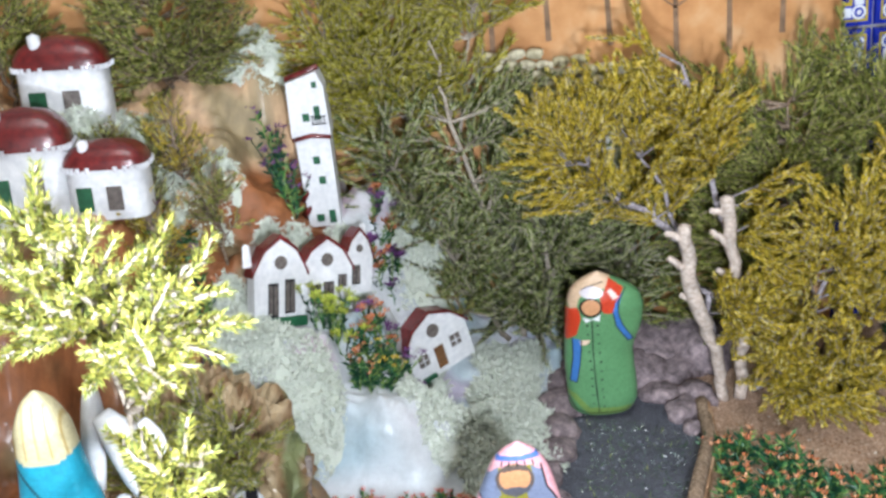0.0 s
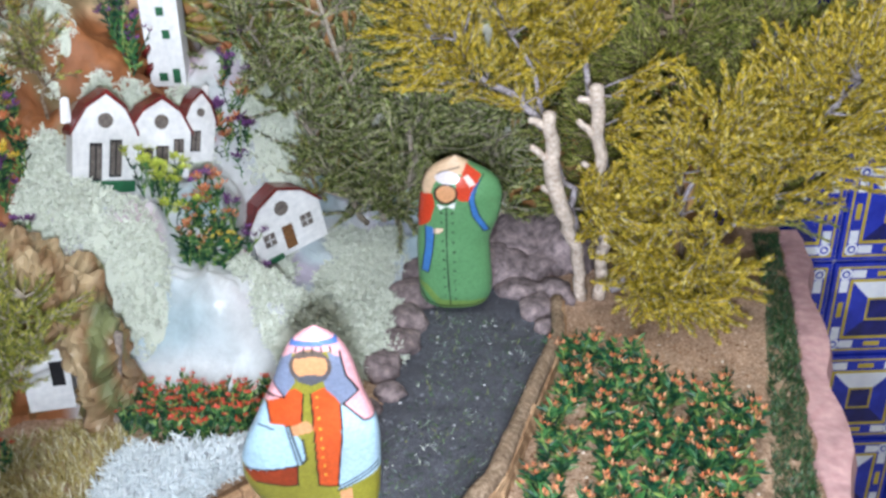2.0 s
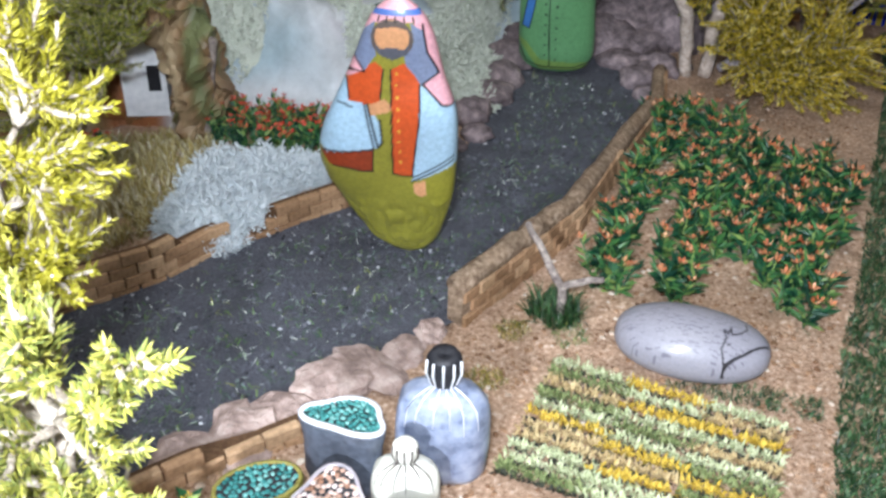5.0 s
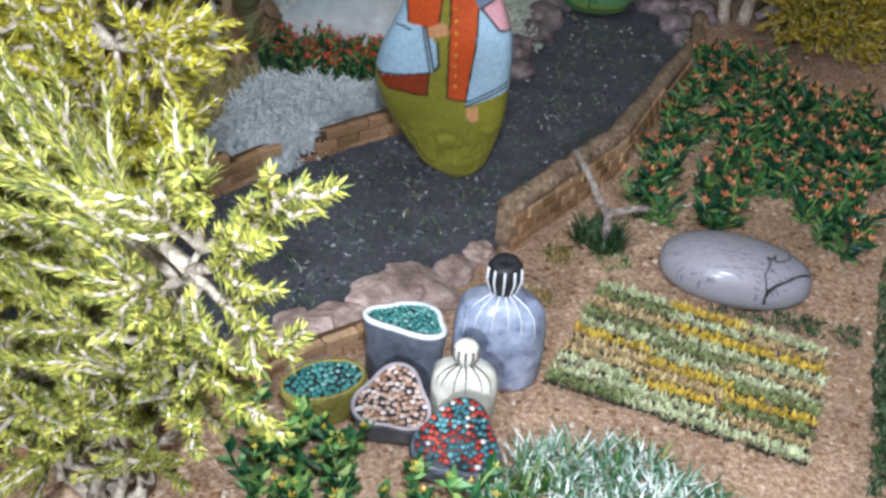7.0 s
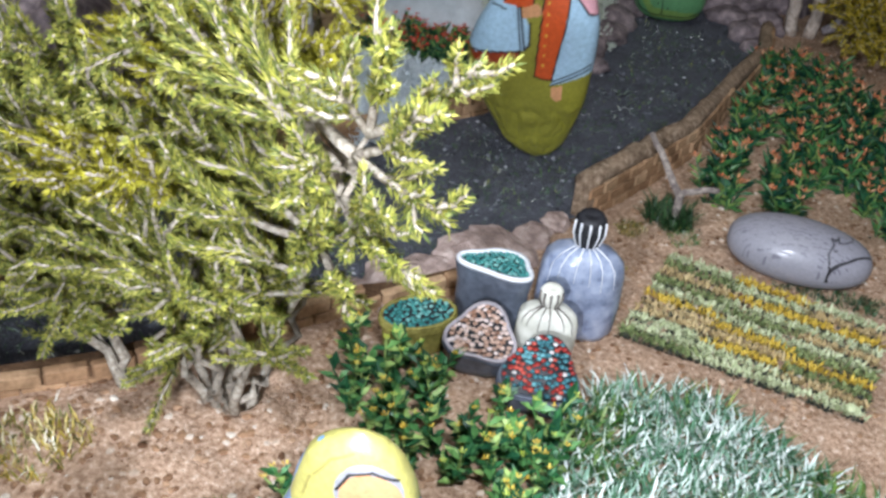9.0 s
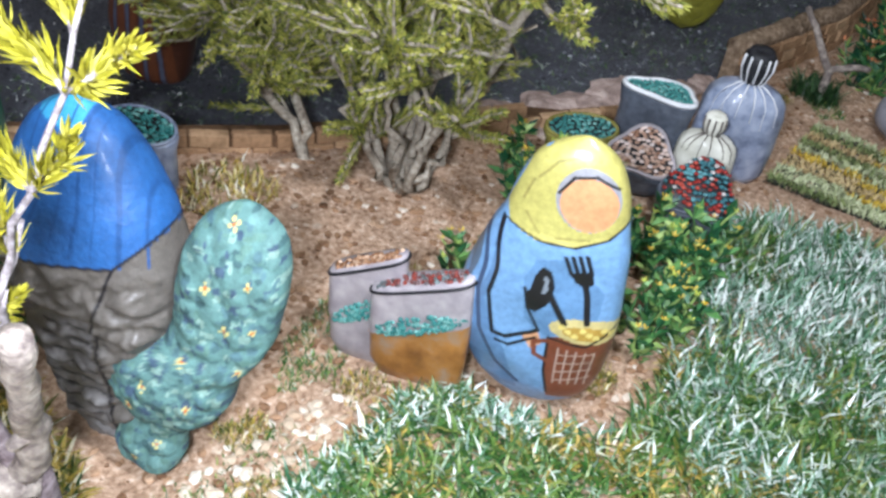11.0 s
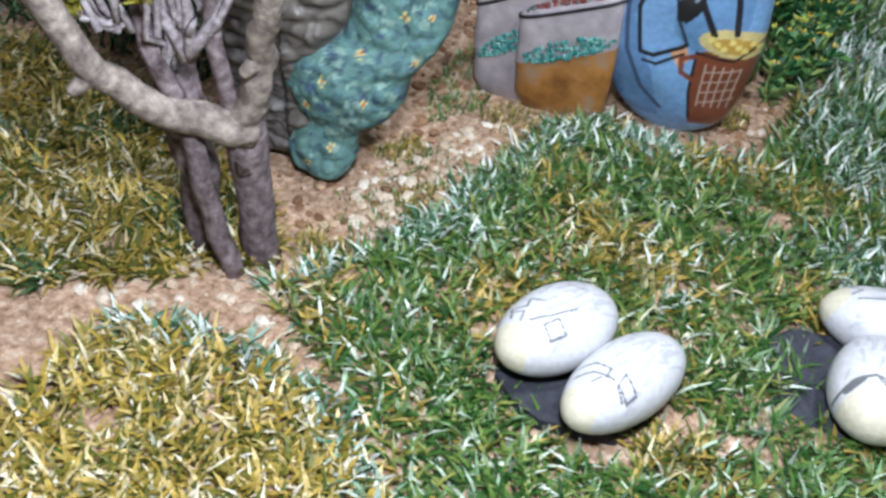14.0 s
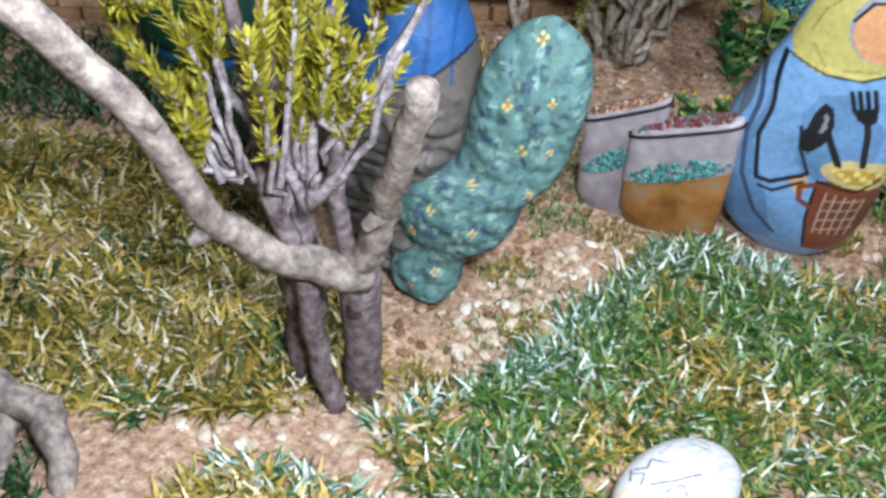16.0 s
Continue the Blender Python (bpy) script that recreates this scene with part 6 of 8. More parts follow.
def domed_house(w, d, hh, loc, turn, name_label):
    """White walls below a swelling maroon roof."""
    h = thing("house", name_label, "house", group="miniature houses")
    b = Pile()
    n = 28
    a = np.linspace(0, 2 * np.pi, n, endpoint=False)
    sq = lambda q: np.sign(q) * np.abs(q) ** 0.5
    ring = lambda s, z: np.stack([w / 2 * s * sq(np.cos(a)), d / 2 * s * sq(np.sin(a)), np.full(n, z)], -1)
    k = np.arange(n)
    e = (k + 1) % n
    b.add(np.concatenate([ring(1, 0), ring(1.0, hh * 0.64), ring(0.9, hh * 0.67)]), [np.concatenate([np.stack([j * n + k, j * n + e, (j + 1) * n + e, (j + 1) * n + k], -1) for j in range(2)])])
    part("wall", b.mesh("wall", WHITEWASH, True), h)
    r = Pile()
    us = np.linspace(0, 1, 9)
    r.add(np.concatenate([ring(1.06 * math.sqrt(max(0.0, 1 - u ** 2.4)) + 0.002, hh * (0.63 + 0.32 * u)) for u in us]), [np.concatenate([np.stack([j * n + k, j * n + e, (j + 1) * n + e, (j + 1) * n + k], -1) for j in range(8)])])
    part("roof", r.mesh("roof", ROOFRED, True), h)
    t = Pile()
    for q in np.linspace(0, 2 * np.pi, 30, endpoint=False):
        c = np.array([w / 2 * 1.06 * sq(np.cos(q)), d / 2 * 1.06 * sq(np.sin(q)), hh * 0.64])
        t.add(*tube([c + (0, 0, 0.002), c - (0, 0, 0.003)], [0.0024, 0.0018], 6))
    tagged(part("eave", t.mesh("eave", WHITELINE), h), kind="stuff")
    for x, m in ((-w * 0.25, GREENPAINT), (w * 0.12, GREYPAINT)):
        o = Pile()
        o.add(*plate(x, hh * 0.27, w * 0.19, hh * 0.30, 0.0015, -d / 2))
        part("window", o.mesh("window", m), h)
    o = Pile()
    o.add(*tube([(-w * 0.22, -d * 0.30, hh * 0.78), (-w * 0.22, -d * 0.33, hh * 0.96)], [w * 0.075, w * 0.07], 10))
    part("chimney", o.mesh("chimney", WHITEWASH, True), h)
    put_house(h, loc, turn, (0, 3))


small_cottage()
row_house()
tower()
domed_house(0.088, 0.055, 0.10, (-0.345, 1.015, 0.352), 6, "whitewashed house with a rounded maroon roof and scalloped eaves")
domed_house(0.080, 0.055, 0.115, (-0.350, 0.895, 0.288), 10, "whitewashed house under a swelling glossy maroon roof")
domed_house(0.072, 0.05, 0.075, (-0.276, 0.895, 0.290), 4, "low whitewashed house under a rounded maroon roof")


def cave():
    """The paper rock arch with a white hut inside."""
    rng = np.random.default_rng(71)
    c = np.array((-0.192, 0.79, 0.0))
    v, q = [], []
    n, m = 110, 56
    for i in range(n):
        a = math.pi * (i / (n - 1)) * 1.04 - 0.06
        o = c + np.array((0.066 * math.cos(a), 0.0, 0.145 * max(-0.02, math.sin(a))))
        for j in range(m):
            b = 2 * math.pi * j / m
            rad = np.array((math.cos(a), 0, math.sin(a)))
            p = o + rad * 0.019 * math.cos(b) + np.array((0, 0.04 * math.sin(b), 0))
            w = Vector(p * 34)
            w = Vector((w[0] * 1.3, w[1] * 1.3, w[2] * 0.55))
            v.append(p + rad * (abs(noise.noise(w)) * 0.030 + abs(noise.noise(w * 2.3)) * 0.016 + abs(noise.noise(w * 5)) * 0.006 - 0.010) + np.array((0, -abs(noise.noise(w * 1.7)) * 0.030 - abs(noise.noise(w * 4)) * 0.010, 0)))
    k = np.arange(n * m).reshape(n, m)
    e = np.roll(k, -1, 1)
    q = np.stack([k[:-1], e[:-1], e[1:], k[1:]], -1).reshape(-1, 4)
    v = np.array(v)
    g = np.array([noise.noise(Vector((p[0] * 46, p[1] * 46, p[2] * 12))) for p in v])[:, None]
    g = g + (np.clip((v[:, :1] + 0.122) * 16, -0.3, 0.5))
    brown, green, pale = np.array(srgb(128, 98, 68)), np.array(srgb(112, 118, 78)), np.array(srgb(178, 156, 122))
    col = brown + np.clip(g * 2.5, 0, 1) * (green - brown) + np.clip(-g * 2.4 - 0.1, 0, 1) * (pale - brown)
    at = tuple(c)
    thing("cave_arch", "crumpled brown and green paper rock arch of a grotto", "grotto", at, data=mk("cave_arch", v - c, [q], PAPER, smooth=False, paint=col))
    h = thing("hut", "white hut with maroon roof and dark window inside the grotto", "house", (-0.171, 0.766, 0.0), "miniature houses")
    b, r = Pile(), Pile()
    gable_bits(b, 0.042, 0.02, 0.085, r, rng)
    part("wall", b.mesh("wall", WHITEWASH), h)
    part("roof", r.mesh("roof", ROOFRED), h)
    d = Pile()
    d.add(*plate(0.010, 0.040, 0.012, 0.026))
    part("window", d.mesh("window", DARKPAINT), h)
    h.location = (-0.172, 0.768, 0.012)
    h.scale = (0.88, 0.88, 0.88)
    h.rotation_euler = (0, 0, radians(10))
    b = Pile()
    b.add(*plate(0.0, -0.008, 0.050, 0.014, 0.004, 0.012))
    part("plinth", b.mesh("plinth", BROWNPAINT), h)
    p = Pile()
    p.add(*tube(bend((-0.118, 0.755, -0.002), (-0.107, 0.762, 0.088), 0, 0.001, 8, rng), [0.0042, 0.0044, 0.0046], 9))
    thing("stick", "short grey stick leaning upright beside the grotto", "stick", (0, 0, 0), data=p.mesh("stick", WOOD_GREY, True))


cave()


# ---- lichen, grasses and leafy plants ----
def lichen(label, spots, n, m, seed, size=0.008, thick=0.0006, spread=1.0):
    """A cushion of branching lichen over round patches (x, y, radius)."""
    rng = np.random.default_rng(seed)
    p = Pile()
    spots = np.array(spots, float)
    w = spots[:, 2] ** 2
    pick = rng.choice(len(spots), n, p=w / w.sum())
    r, a = np.sqrt(rng.uniform(0, 1, n)) * spots[pick, 2], rng.uniform(0, 2 * np.pi, n)
    x, y = spots[pick, 0] + r * np.cos(a), np.minimum(spots[pick, 1] + r * np.sin(a), 1.118)
    z = land(x, y) + rng.uniform(0, 1, n) * 0.5 * spots[pick, 2] * np.sqrt(np.clip(1 - (r / spots[pick, 2]) ** 2, 0, 1)) * spread
    for sx, sy, sr in spots:
        u, a = np.meshgrid(np.linspace(0, 1, 9), np.linspace(0, 2 * np.pi, 26, endpoint=False), indexing="ij")
        cx, cy = sx + u * sr * 1.02 * np.cos(a), np.minimum(sy + u * sr * 1.02 * np.sin(a), 1.118)
        cz = land(cx, cy) + 0.20 * spread * sr * np.sqrt(np.clip(1 - u * u, 0, 1)) - 0.006 * u ** 4
        cz = cz + np.array([noise.noise(Vector((q, w, seed))) for q, w in zip(cx.ravel() * 120, cy.ravel() * 120)]).reshape(cx.shape) * 0.004
        g = np.arange(9 * 26).reshape(9, 26)
        h = np.roll(g, -1, 1)
        p.add(np.stack([cx, cy, cz], -1).reshape(-1, 3), [np.stack([g[:-1], g[1:], h[1:], h[:-1]], -1).reshape(-1, 4)])
    k = 4
    base = np.repeat(np.stack([x, y, z], -1), k, 0) + rng.normal(0, 0.0012, (n * k, 3))
    d = unit(rng.normal(size=(n * k, 3)) + np.array([0, -0.25, 0.55]))
    l = size * rng.uniform(0.5, 1.1, n * k)[:, None]
    mid = base + d * l * 0.55
    d2 = unit(d + rng.normal(0, 0.55, (n * k, 3)))
    d3 = unit(d + rng.normal(0, 0.75, (n * k, 3)))
    for s, e, t0, t1 in ((base, mid, 1.0, 0.85), (mid, mid + d2 * l * 0.5, 0.85, 0.6), (mid, mid + d3 * l * 0.45, 0.85, 0.6)):
        t = unit(e - s)
        u = unit(np.cross(t, np.array([0.3, 0.5, 0.8])))
        v = np.cross(t, u)
        ring = [u, -0.5 * u + 0.87 * v, -0.5 * u - 0.87 * v]
        vs = np.stack([s + q * thick * t0 for q in ring] + [e + q * thick * t1 for q in ring], 1).reshape(-1, 3)
        o = (np.arange(n * k) * 6)[:, None]
        p.add(vs, [np.concatenate([o + np.array([[0, 1, 4, 3]]), o + np.array([[1, 2, 5, 4]]), o + np.array([[2, 0, 3, 5]])])])
    at = (float(spots[0, 0]), float(spots[0, 1]), float(land(spots[0, 0], spots[0, 1])))
    thing("lichen", label, "lichen", at, kind="stuff", data=p.mesh("lichen", m, False, at))


lichen("pale grey-green reindeer lichen round the miniature houses",
       [(0.075, 0.90, 0.045), (0.10, 0.86, 0.03), (0.072, 0.945, 0.026), (0.095, 0.94, 0.035), (0.045, 0.87, 0.03), (0.045, 0.83, 0.022), (0.085, 0.83, 0.018), (0.02, 0.90, 0.030), (0.01, 0.85, 0.024), (0.058, 0.975, 0.024), (0.088, 0.985, 0.030), (0.105, 1.02, 0.028), (0.07, 1.03, 0.026), (-0.015, 0.875, 0.018)], 4800, LICHEN, 81, 0.0066, 0.0008, 1.3)
lichen("pale grey-green reindeer lichen below the row of houses",
       [(-0.175, 0.86, 0.035), (-0.14, 0.845, 0.03), (-0.105, 0.85, 0.025), (-0.178, 0.893, 0.024), (-0.15, 0.965, 0.016), (-0.115, 0.978, 0.020), (-0.08, 1.0, 0.022)], 2200, LICHEN, 82, 0.0066, 0.0008, 1.2)
lichen("pale reindeer lichen on the upper mountain",
       [(-0.255, 0.985, 0.03), (-0.238, 0.957, 0.024), (-0.29, 0.96, 0.025), (-0.222, 0.990, 0.024), (-0.205, 0.975, 0.018), (-0.190, 0.998, 0.014), (-0.162, 1.100, 0.030), (-0.165, 1.106, 0.026), (-0.40, 1.0, 0.03), (-0.38, 0.94, 0.03), (-0.30, 0.93, 0.025), (-0.30, 1.03, 0.02), (-0.185, 1.106, 0.026), (-0.145, 1.106, 0.022), (-0.32, 0.97, 0.03), (-0.27, 1.02, 0.03)], 3000, LICHEN, 83, 0.0066, 0.0008, 1.2)
lichen("pale reindeer lichen right of the leaning tower", [(-0.005, 1.02, 0.025), (0.01, 1.05, 0.025), (-0.02, 1.05, 0.02), (0.0, 0.99, 0.015)], 900, LICHEN, 84, 0.008, 0.0008)
lichen("bluish-white lichen cushion behind the brick wall", [(-0.075, 0.655, 0.036), (-0.050, 0.685, 0.030), (-0.090, 0.615, 0.024), (-0.022, 0.70, 0.020), (-0.066, 0.604, 0.022), (-0.045, 0.630, 0.02), (-0.085, 0.690, 0.024)], 2500, LICHEN_BLUE, 85, 0.0125, 0.0006, 1.7)
lichen("bluish-white lichen scrap by the wall", [(0.0, 0.70, 0.014), (-0.008, 0.72, 0.012)], 350, LICHEN_BLUE, 86, 0.008, 0.0005)
lichen("pale lichen scraps by the wall's end", [(-0.17, 0.56, 0.022), (-0.20, 0.55, 0.02)], 400, LICHEN, 87, 0.007, 0.0005)


def turf(label, poly, n, m, seed, length, width, lean, name="grass", holes=(), mix=(), rim=None):
    """Artificial turf over a polygon; mix: (material, share) of drifts of other blades; rim: (material, line, reach), blades along a line."""
    rng = np.random.default_rng(seed)
    q = sample(poly, n, rng)
    f = np.array([noise.noise(Vector((x * 60, y * 60, seed))) for x, y in q])
    q = q[f > -0.42]
    for hx, hy, hr in holes:
        q = q[np.hypot(q[:, 0] - hx, q[:, 1] - hy) > hr]
    z = land(q[:, 0], q[:, 1]) - 0.0005
    pos = np.concatenate([q, z[:, None]], 1)
    v, f = blades(pos, length * rng.uniform(0.55, 1.25, len(q)), width, lean, rng)
    slot = np.zeros(len(q), int)
    for k, (_, share) in enumerate(mix):
        g = np.array([noise.noise(Vector((x * 26, y * 26, seed + 7 * k + 3))) for x, y in q]) + 0.45 * rng.normal(0, 0.5, len(q))
        slot[g > np.quantile(g, 1 - share)] = k + 1
    mats = [m] + [w[0] for w in mix]
    if rim:
        line = np.array(rim[1], float)
        d = np.full(len(q), 9.0)
        for s, e in zip(line[:-1], line[1:]):
            t = np.clip(((q - s) @ (e - s)) / ((e - s) @ (e - s)), 0, 1)[:, None]
            d = np.minimum(d, np.linalg.norm(q - s - t * (e - s), axis=1))
        slot[(d < rim[2] * rng.uniform(0, 1, len(q))) & (rng.uniform(0, 1, len(q)) < 0.8)] = len(mats)
        mats.append(rim[0])
    at = (float(q[0, 0]), float(q[0, 1]), float(z[0]))
    thing(name, label, "grass", at, kind="stuff", data=mk(name, v - np.array(at), f, mats, np.concatenate([slot, slot])))


EGGS = [(0.018, -0.006, 0.012), (0.032, 0.008, 0.012), (0.043, -0.019, 0.012), (0.055, -0.003, 0.012), (0.131, 0.052, 0.014), (0.127, 0.020, 0.016), (0.050, -0.024, 0.010), (0.008, 0.004, 0.007), (0.038, -0.008, 0.014), (0.106, 0.045, 0.010), (0.106, 0.012, 0.009), (0.126, 0.034, 0.016)]
MEADOW = [(-0.072, -0.004), (-0.040, 0.033), (-0.026, 0.07), (-0.010, 0.106), (0.010, 0.145), (0.040, 0.132), (0.075, 0.140), (0.088, 0.15), (0.10, 0.20), (0.26, 0.22), (0.27, 0.1), (0.24, -0.17), (0.01, -0.17), (0.0, -0.06), (-0.045, -0.022)]
turf("thick green artificial turf with yellow and white blades", MEADOW, 36000, TURF, 91, 0.0115, 0.0012, 0.85, holes=EGGS, mix=((TURF_OLIVE, 0.22), (TURF_WHITE, 0.03)), rim=(TURF_WHITE, MEADOW[:7], 0.007))
turf("frosted white-green artificial turf", [(0.100, 0.20), (0.112, 0.29), (0.130, 0.335), (0.19, 0.345), (0.235, 0.31), (0.30, 0.27), (0.32, 0.16), (0.20, 0.12), (0.115, 0.138)], 10000, TURF, 92, 0.015, 0.0011, 0.65, mix=((TURF_WHITE, 0.72),))
turf("frosted tips at the meadow's edge", [(-0.045, 0.03), (-0.03, 0.05), (0.0, 0.118), (0.02, 0.14), (0.06, 0.134), (0.05, 0.12), (0.02, 0.125), (0.0, 0.10), (-0.025, 0.03)], 700, TURF_WHITE, 93, 0.010, 0.0012, 0.7)
turf("dry yellow artificial turf", [(-0.34, 0.05), (-0.20, 0.088), (-0.150, 0.082), (-0.105, 0.055), (-0.072, 0.012), (-0.10, -0.012), (-0.135, -0.035), (-0.24, -0.05), (-0.34, -0.04)], 15000, TURF_YELLOW, 94, 0.0115, 0.0012, 0.9, mix=((TURF_OLIVE, 0.35), (TURF_DARK, 0.14)))
turf("dry yellow artificial turf with white ends", [(-0.106, -0.036), (-0.060, -0.028), (-0.030, -0.040), (-0.004, -0.062), (-0.0, -0.17), (-0.10, -0.17), (-0.115, -0.10)], 6500, TURF_YELLOW, 95, 0.0105, 0.0014, 0.7, mix=((TURF_OLIVE, 0.15),), rim=(TURF_WHITE, [(-0.106, -0.036), (-0.060, -0.028), (-0.030, -0.040), (-0.004, -0.062), (0.0, -0.12)], 0.014))
turf("dark green artificial turf at the side", [(-0.34, 0.06), (-0.20, 0.10), (-0.15, 0.10), (-0.14, 0.14), (-0.20, 0.17), (-0.34, 0.15)], 2200, TURF_DARK, 96, 0.013, 0.0012, 0.85)
turf("dark green artificial turf in the foreground", [(-0.34, -0.05), (-0.16, -0.055), (-0.125, -0.09), (-0.12, -0.17), (-0.34, -0.17)], 4500, TURF_DARK, 97, 0.010, 0.0012, 0.75)
turf("strip of short dark green lawn along the display's edge", [(0.545, 1.10), (0.498, 0.925), (0.430, 0.725), (0.388, 0.60), (0.360, 0.53), (0.322, 0.40), (0.30, 0.33), (0.345, 0.33), (0.366, 0.42), (0.404, 0.535), (0.462, 0.725), (0.526, 0.925), (0.575, 1.10)], 15000, TURF_DARK, 98, 0.0062, 0.0009, 0.6)
turf("golden straw stubble beside the grotto", [(-0.20, 0.735), (-0.13, 0.765), (-0.095, 0.73), (-0.10, 0.65), (-0.115, 0.60), (-0.15, 0.56), (-0.21, 0.58)], 5600, HAY, 99, 0.014, 0.0009, 0.55)
turf("thin moss on bare soil", [(-0.05, 0.11), (-0.03, 0.13), (-0.035, 0.175), (-0.05, 0.19), (-0.06, 0.14)], 900, TURF, 100, 0.004, 0.0006, 0.5, "moss")
turf("thin moss on bare soil", [(-0.06, 0.03), (-0.035, 0.045), (-0.02, 0.09), (-0.04, 0.10), (-0.07, 0.05)], 500, TURF, 101, 0.004, 0.0006, 0.5, "moss")
for sd, (x, y, r) in enumerate(((-0.015, 0.125, 0.016), (-0.035, 0.06, 0.012), (-0.03, 0.20, 0.018), (0.02, 0.215, 0.014), (-0.06, 0.025, 0.012), (0.135, 0.47, 0.014), (0.15, 0.52, 0.012), (-0.055, 0.09, 0.012), (0.07, 0.175, 0.012))):
    turf("thin olive moss scattered on bare soil", [(x + r * math.cos(k), y + r * math.sin(k)) for k in range(6)], 420, TURF_OLIVE, 300 + sd, 0.0042, 0.0006, 0.5, "moss")
turf("thin moss between the plots", [(0.18, 0.505), (0.20, 0.515), (0.19, 0.54), (0.17, 0.53)], 350, TURF, 102, 0.004, 0.0006, 0.5, "moss")
turf("thin moss beside the grey pebble", [(0.24, 0.478), (0.33, 0.455), (0.335, 0.475), (0.27, 0.488)], 700, TURF_DARK, 103, 0.005, 0.0007, 0.6, "moss")
turf("grass tuft round the forked twig", [(0.160, 0.535), (0.180, 0.522), (0.196, 0.535), (0.188, 0.558), (0.165, 0.556)], 420, TURF_DARK, 104, 0.016, 0.0011, 0.55)
turf("dry tufts beside the sacks", [(-0.145, 0.20), (-0.11, 0.20), (-0.10, 0.235), (-0.13, 0.25), (-0.15, 0.235)], 450, TURF_YELLOW, 105, 0.008, 0.0009, 0.5)
ROADLEFT = [(p[0] + 0.02, p[1] - 0.012) for p in ROAD_FAR[1:9]] + [(p[0] - 0.01, p[1] + 0.01) for p in ROAD_NEAR[1:9]][::-1]
turf("stray green and white fibres on the black road", ROADLEFT, 1300, TURF_WHITE, 106, 0.007, 0.0004, 1.25, "fibres")
turf("sparse green fibres on the black road", ROADLEFT, 2600, TURF, 107, 0.007, 0.0006, 1.15, "fibres")


def grit(label, poly, n, size, seed, m=GRIT):
    rng = np.random.default_rng(seed)
    q = sample(poly, n, rng)
    v0, f0 = lump(rng, 1, 0.4)
    s = size * rng.uniform(0.35, 1.0, n) ** 2
    a = rng.uniform(0, 6.28, n)
    v = v0[None] * s[:, None, None] * np.array([1.2, 0.9, 0.6])
    v = np.stack([v[..., 0] * np.cos(a)[:, None] - v[..., 1] * np.sin(a)[:, None], v[..., 0] * np.sin(a)[:, None] + v[..., 1] * np.cos(a)[:, None], v[..., 2]], -1)
    v += np.concatenate([q, (land(q[:, 0], q[:, 1]) + s * 0.15)[:, None]], 1)[:, None]
    f = (np.arange(n) * len(v0))[:, None, None] + f0[None]
    at = (float(q[0, 0]), float(q[0, 1]), float(land(*q[0])))
    thing("gravel", label, "gravel", at, kind="stuff", data=mk("gravel", v.reshape(-1, 3) - np.array(at), [f.reshape(-1, 3)], m))


GRIT_BLACK = by_island("black_grit", [(0.0, srgb(26, 27, 32)), (0.45, srgb(56, 58, 66)), (0.8, srgb(92, 94, 104)), (0.94, srgb(128, 130, 138)), (1.0, srgb(214, 216, 220))], 0.5, 0.5, grain=0)
ROAD_EDGE = [(float(p[0]), float(p[1])) for p in list(ROAD_FAR) + list(ROAD_NEAR)[::-1]]
grit("coarse black sand scattered over the road", ROAD_EDGE, 9000, 0.0017, 115, GRIT_BLACK)
grit("pale grit strewn over the near soil", [(-0.17, 0.24), (-0.05, 0.33), (0.03, 0.40), (0.13, 0.40), (0.14, 0.28), (0.09, 0.20), (0.10, 0.14), (-0.02, 0.10), (-0.04, 0.03), (-0.10, 0.03), (-0.13, 0.12)], 2800, 0.0024, 111)
grit("cream pebbles on the soil path", [(-0.062, 0.035), (-0.035, 0.04), (-0.018, 0.095), (-0.01, 0.12), (-0.035, 0.12), (-0.06, 0.08)], 170, 0.0034, 112, GRIT_PALE)
grit("pale grit strewn over the vegetable plot", [(0.11, 0.51), (0.16, 0.57), (0.25, 0.75), (0.29, 0.9), (0.48, 0.95), (0.40, 0.66), (0.33, 0.42), (0.28, 0.33), (0.14, 0.36), (0.12, 0.44)], 3200, 0.0024, 113)
grit("pale grit by the foot of the tree", [(-0.14, -0.035), (-0.05, -0.03), (-0.045, 0.02), (-0.09, 0.015)], 120, 0.0032, 114, GRIT_PALE)


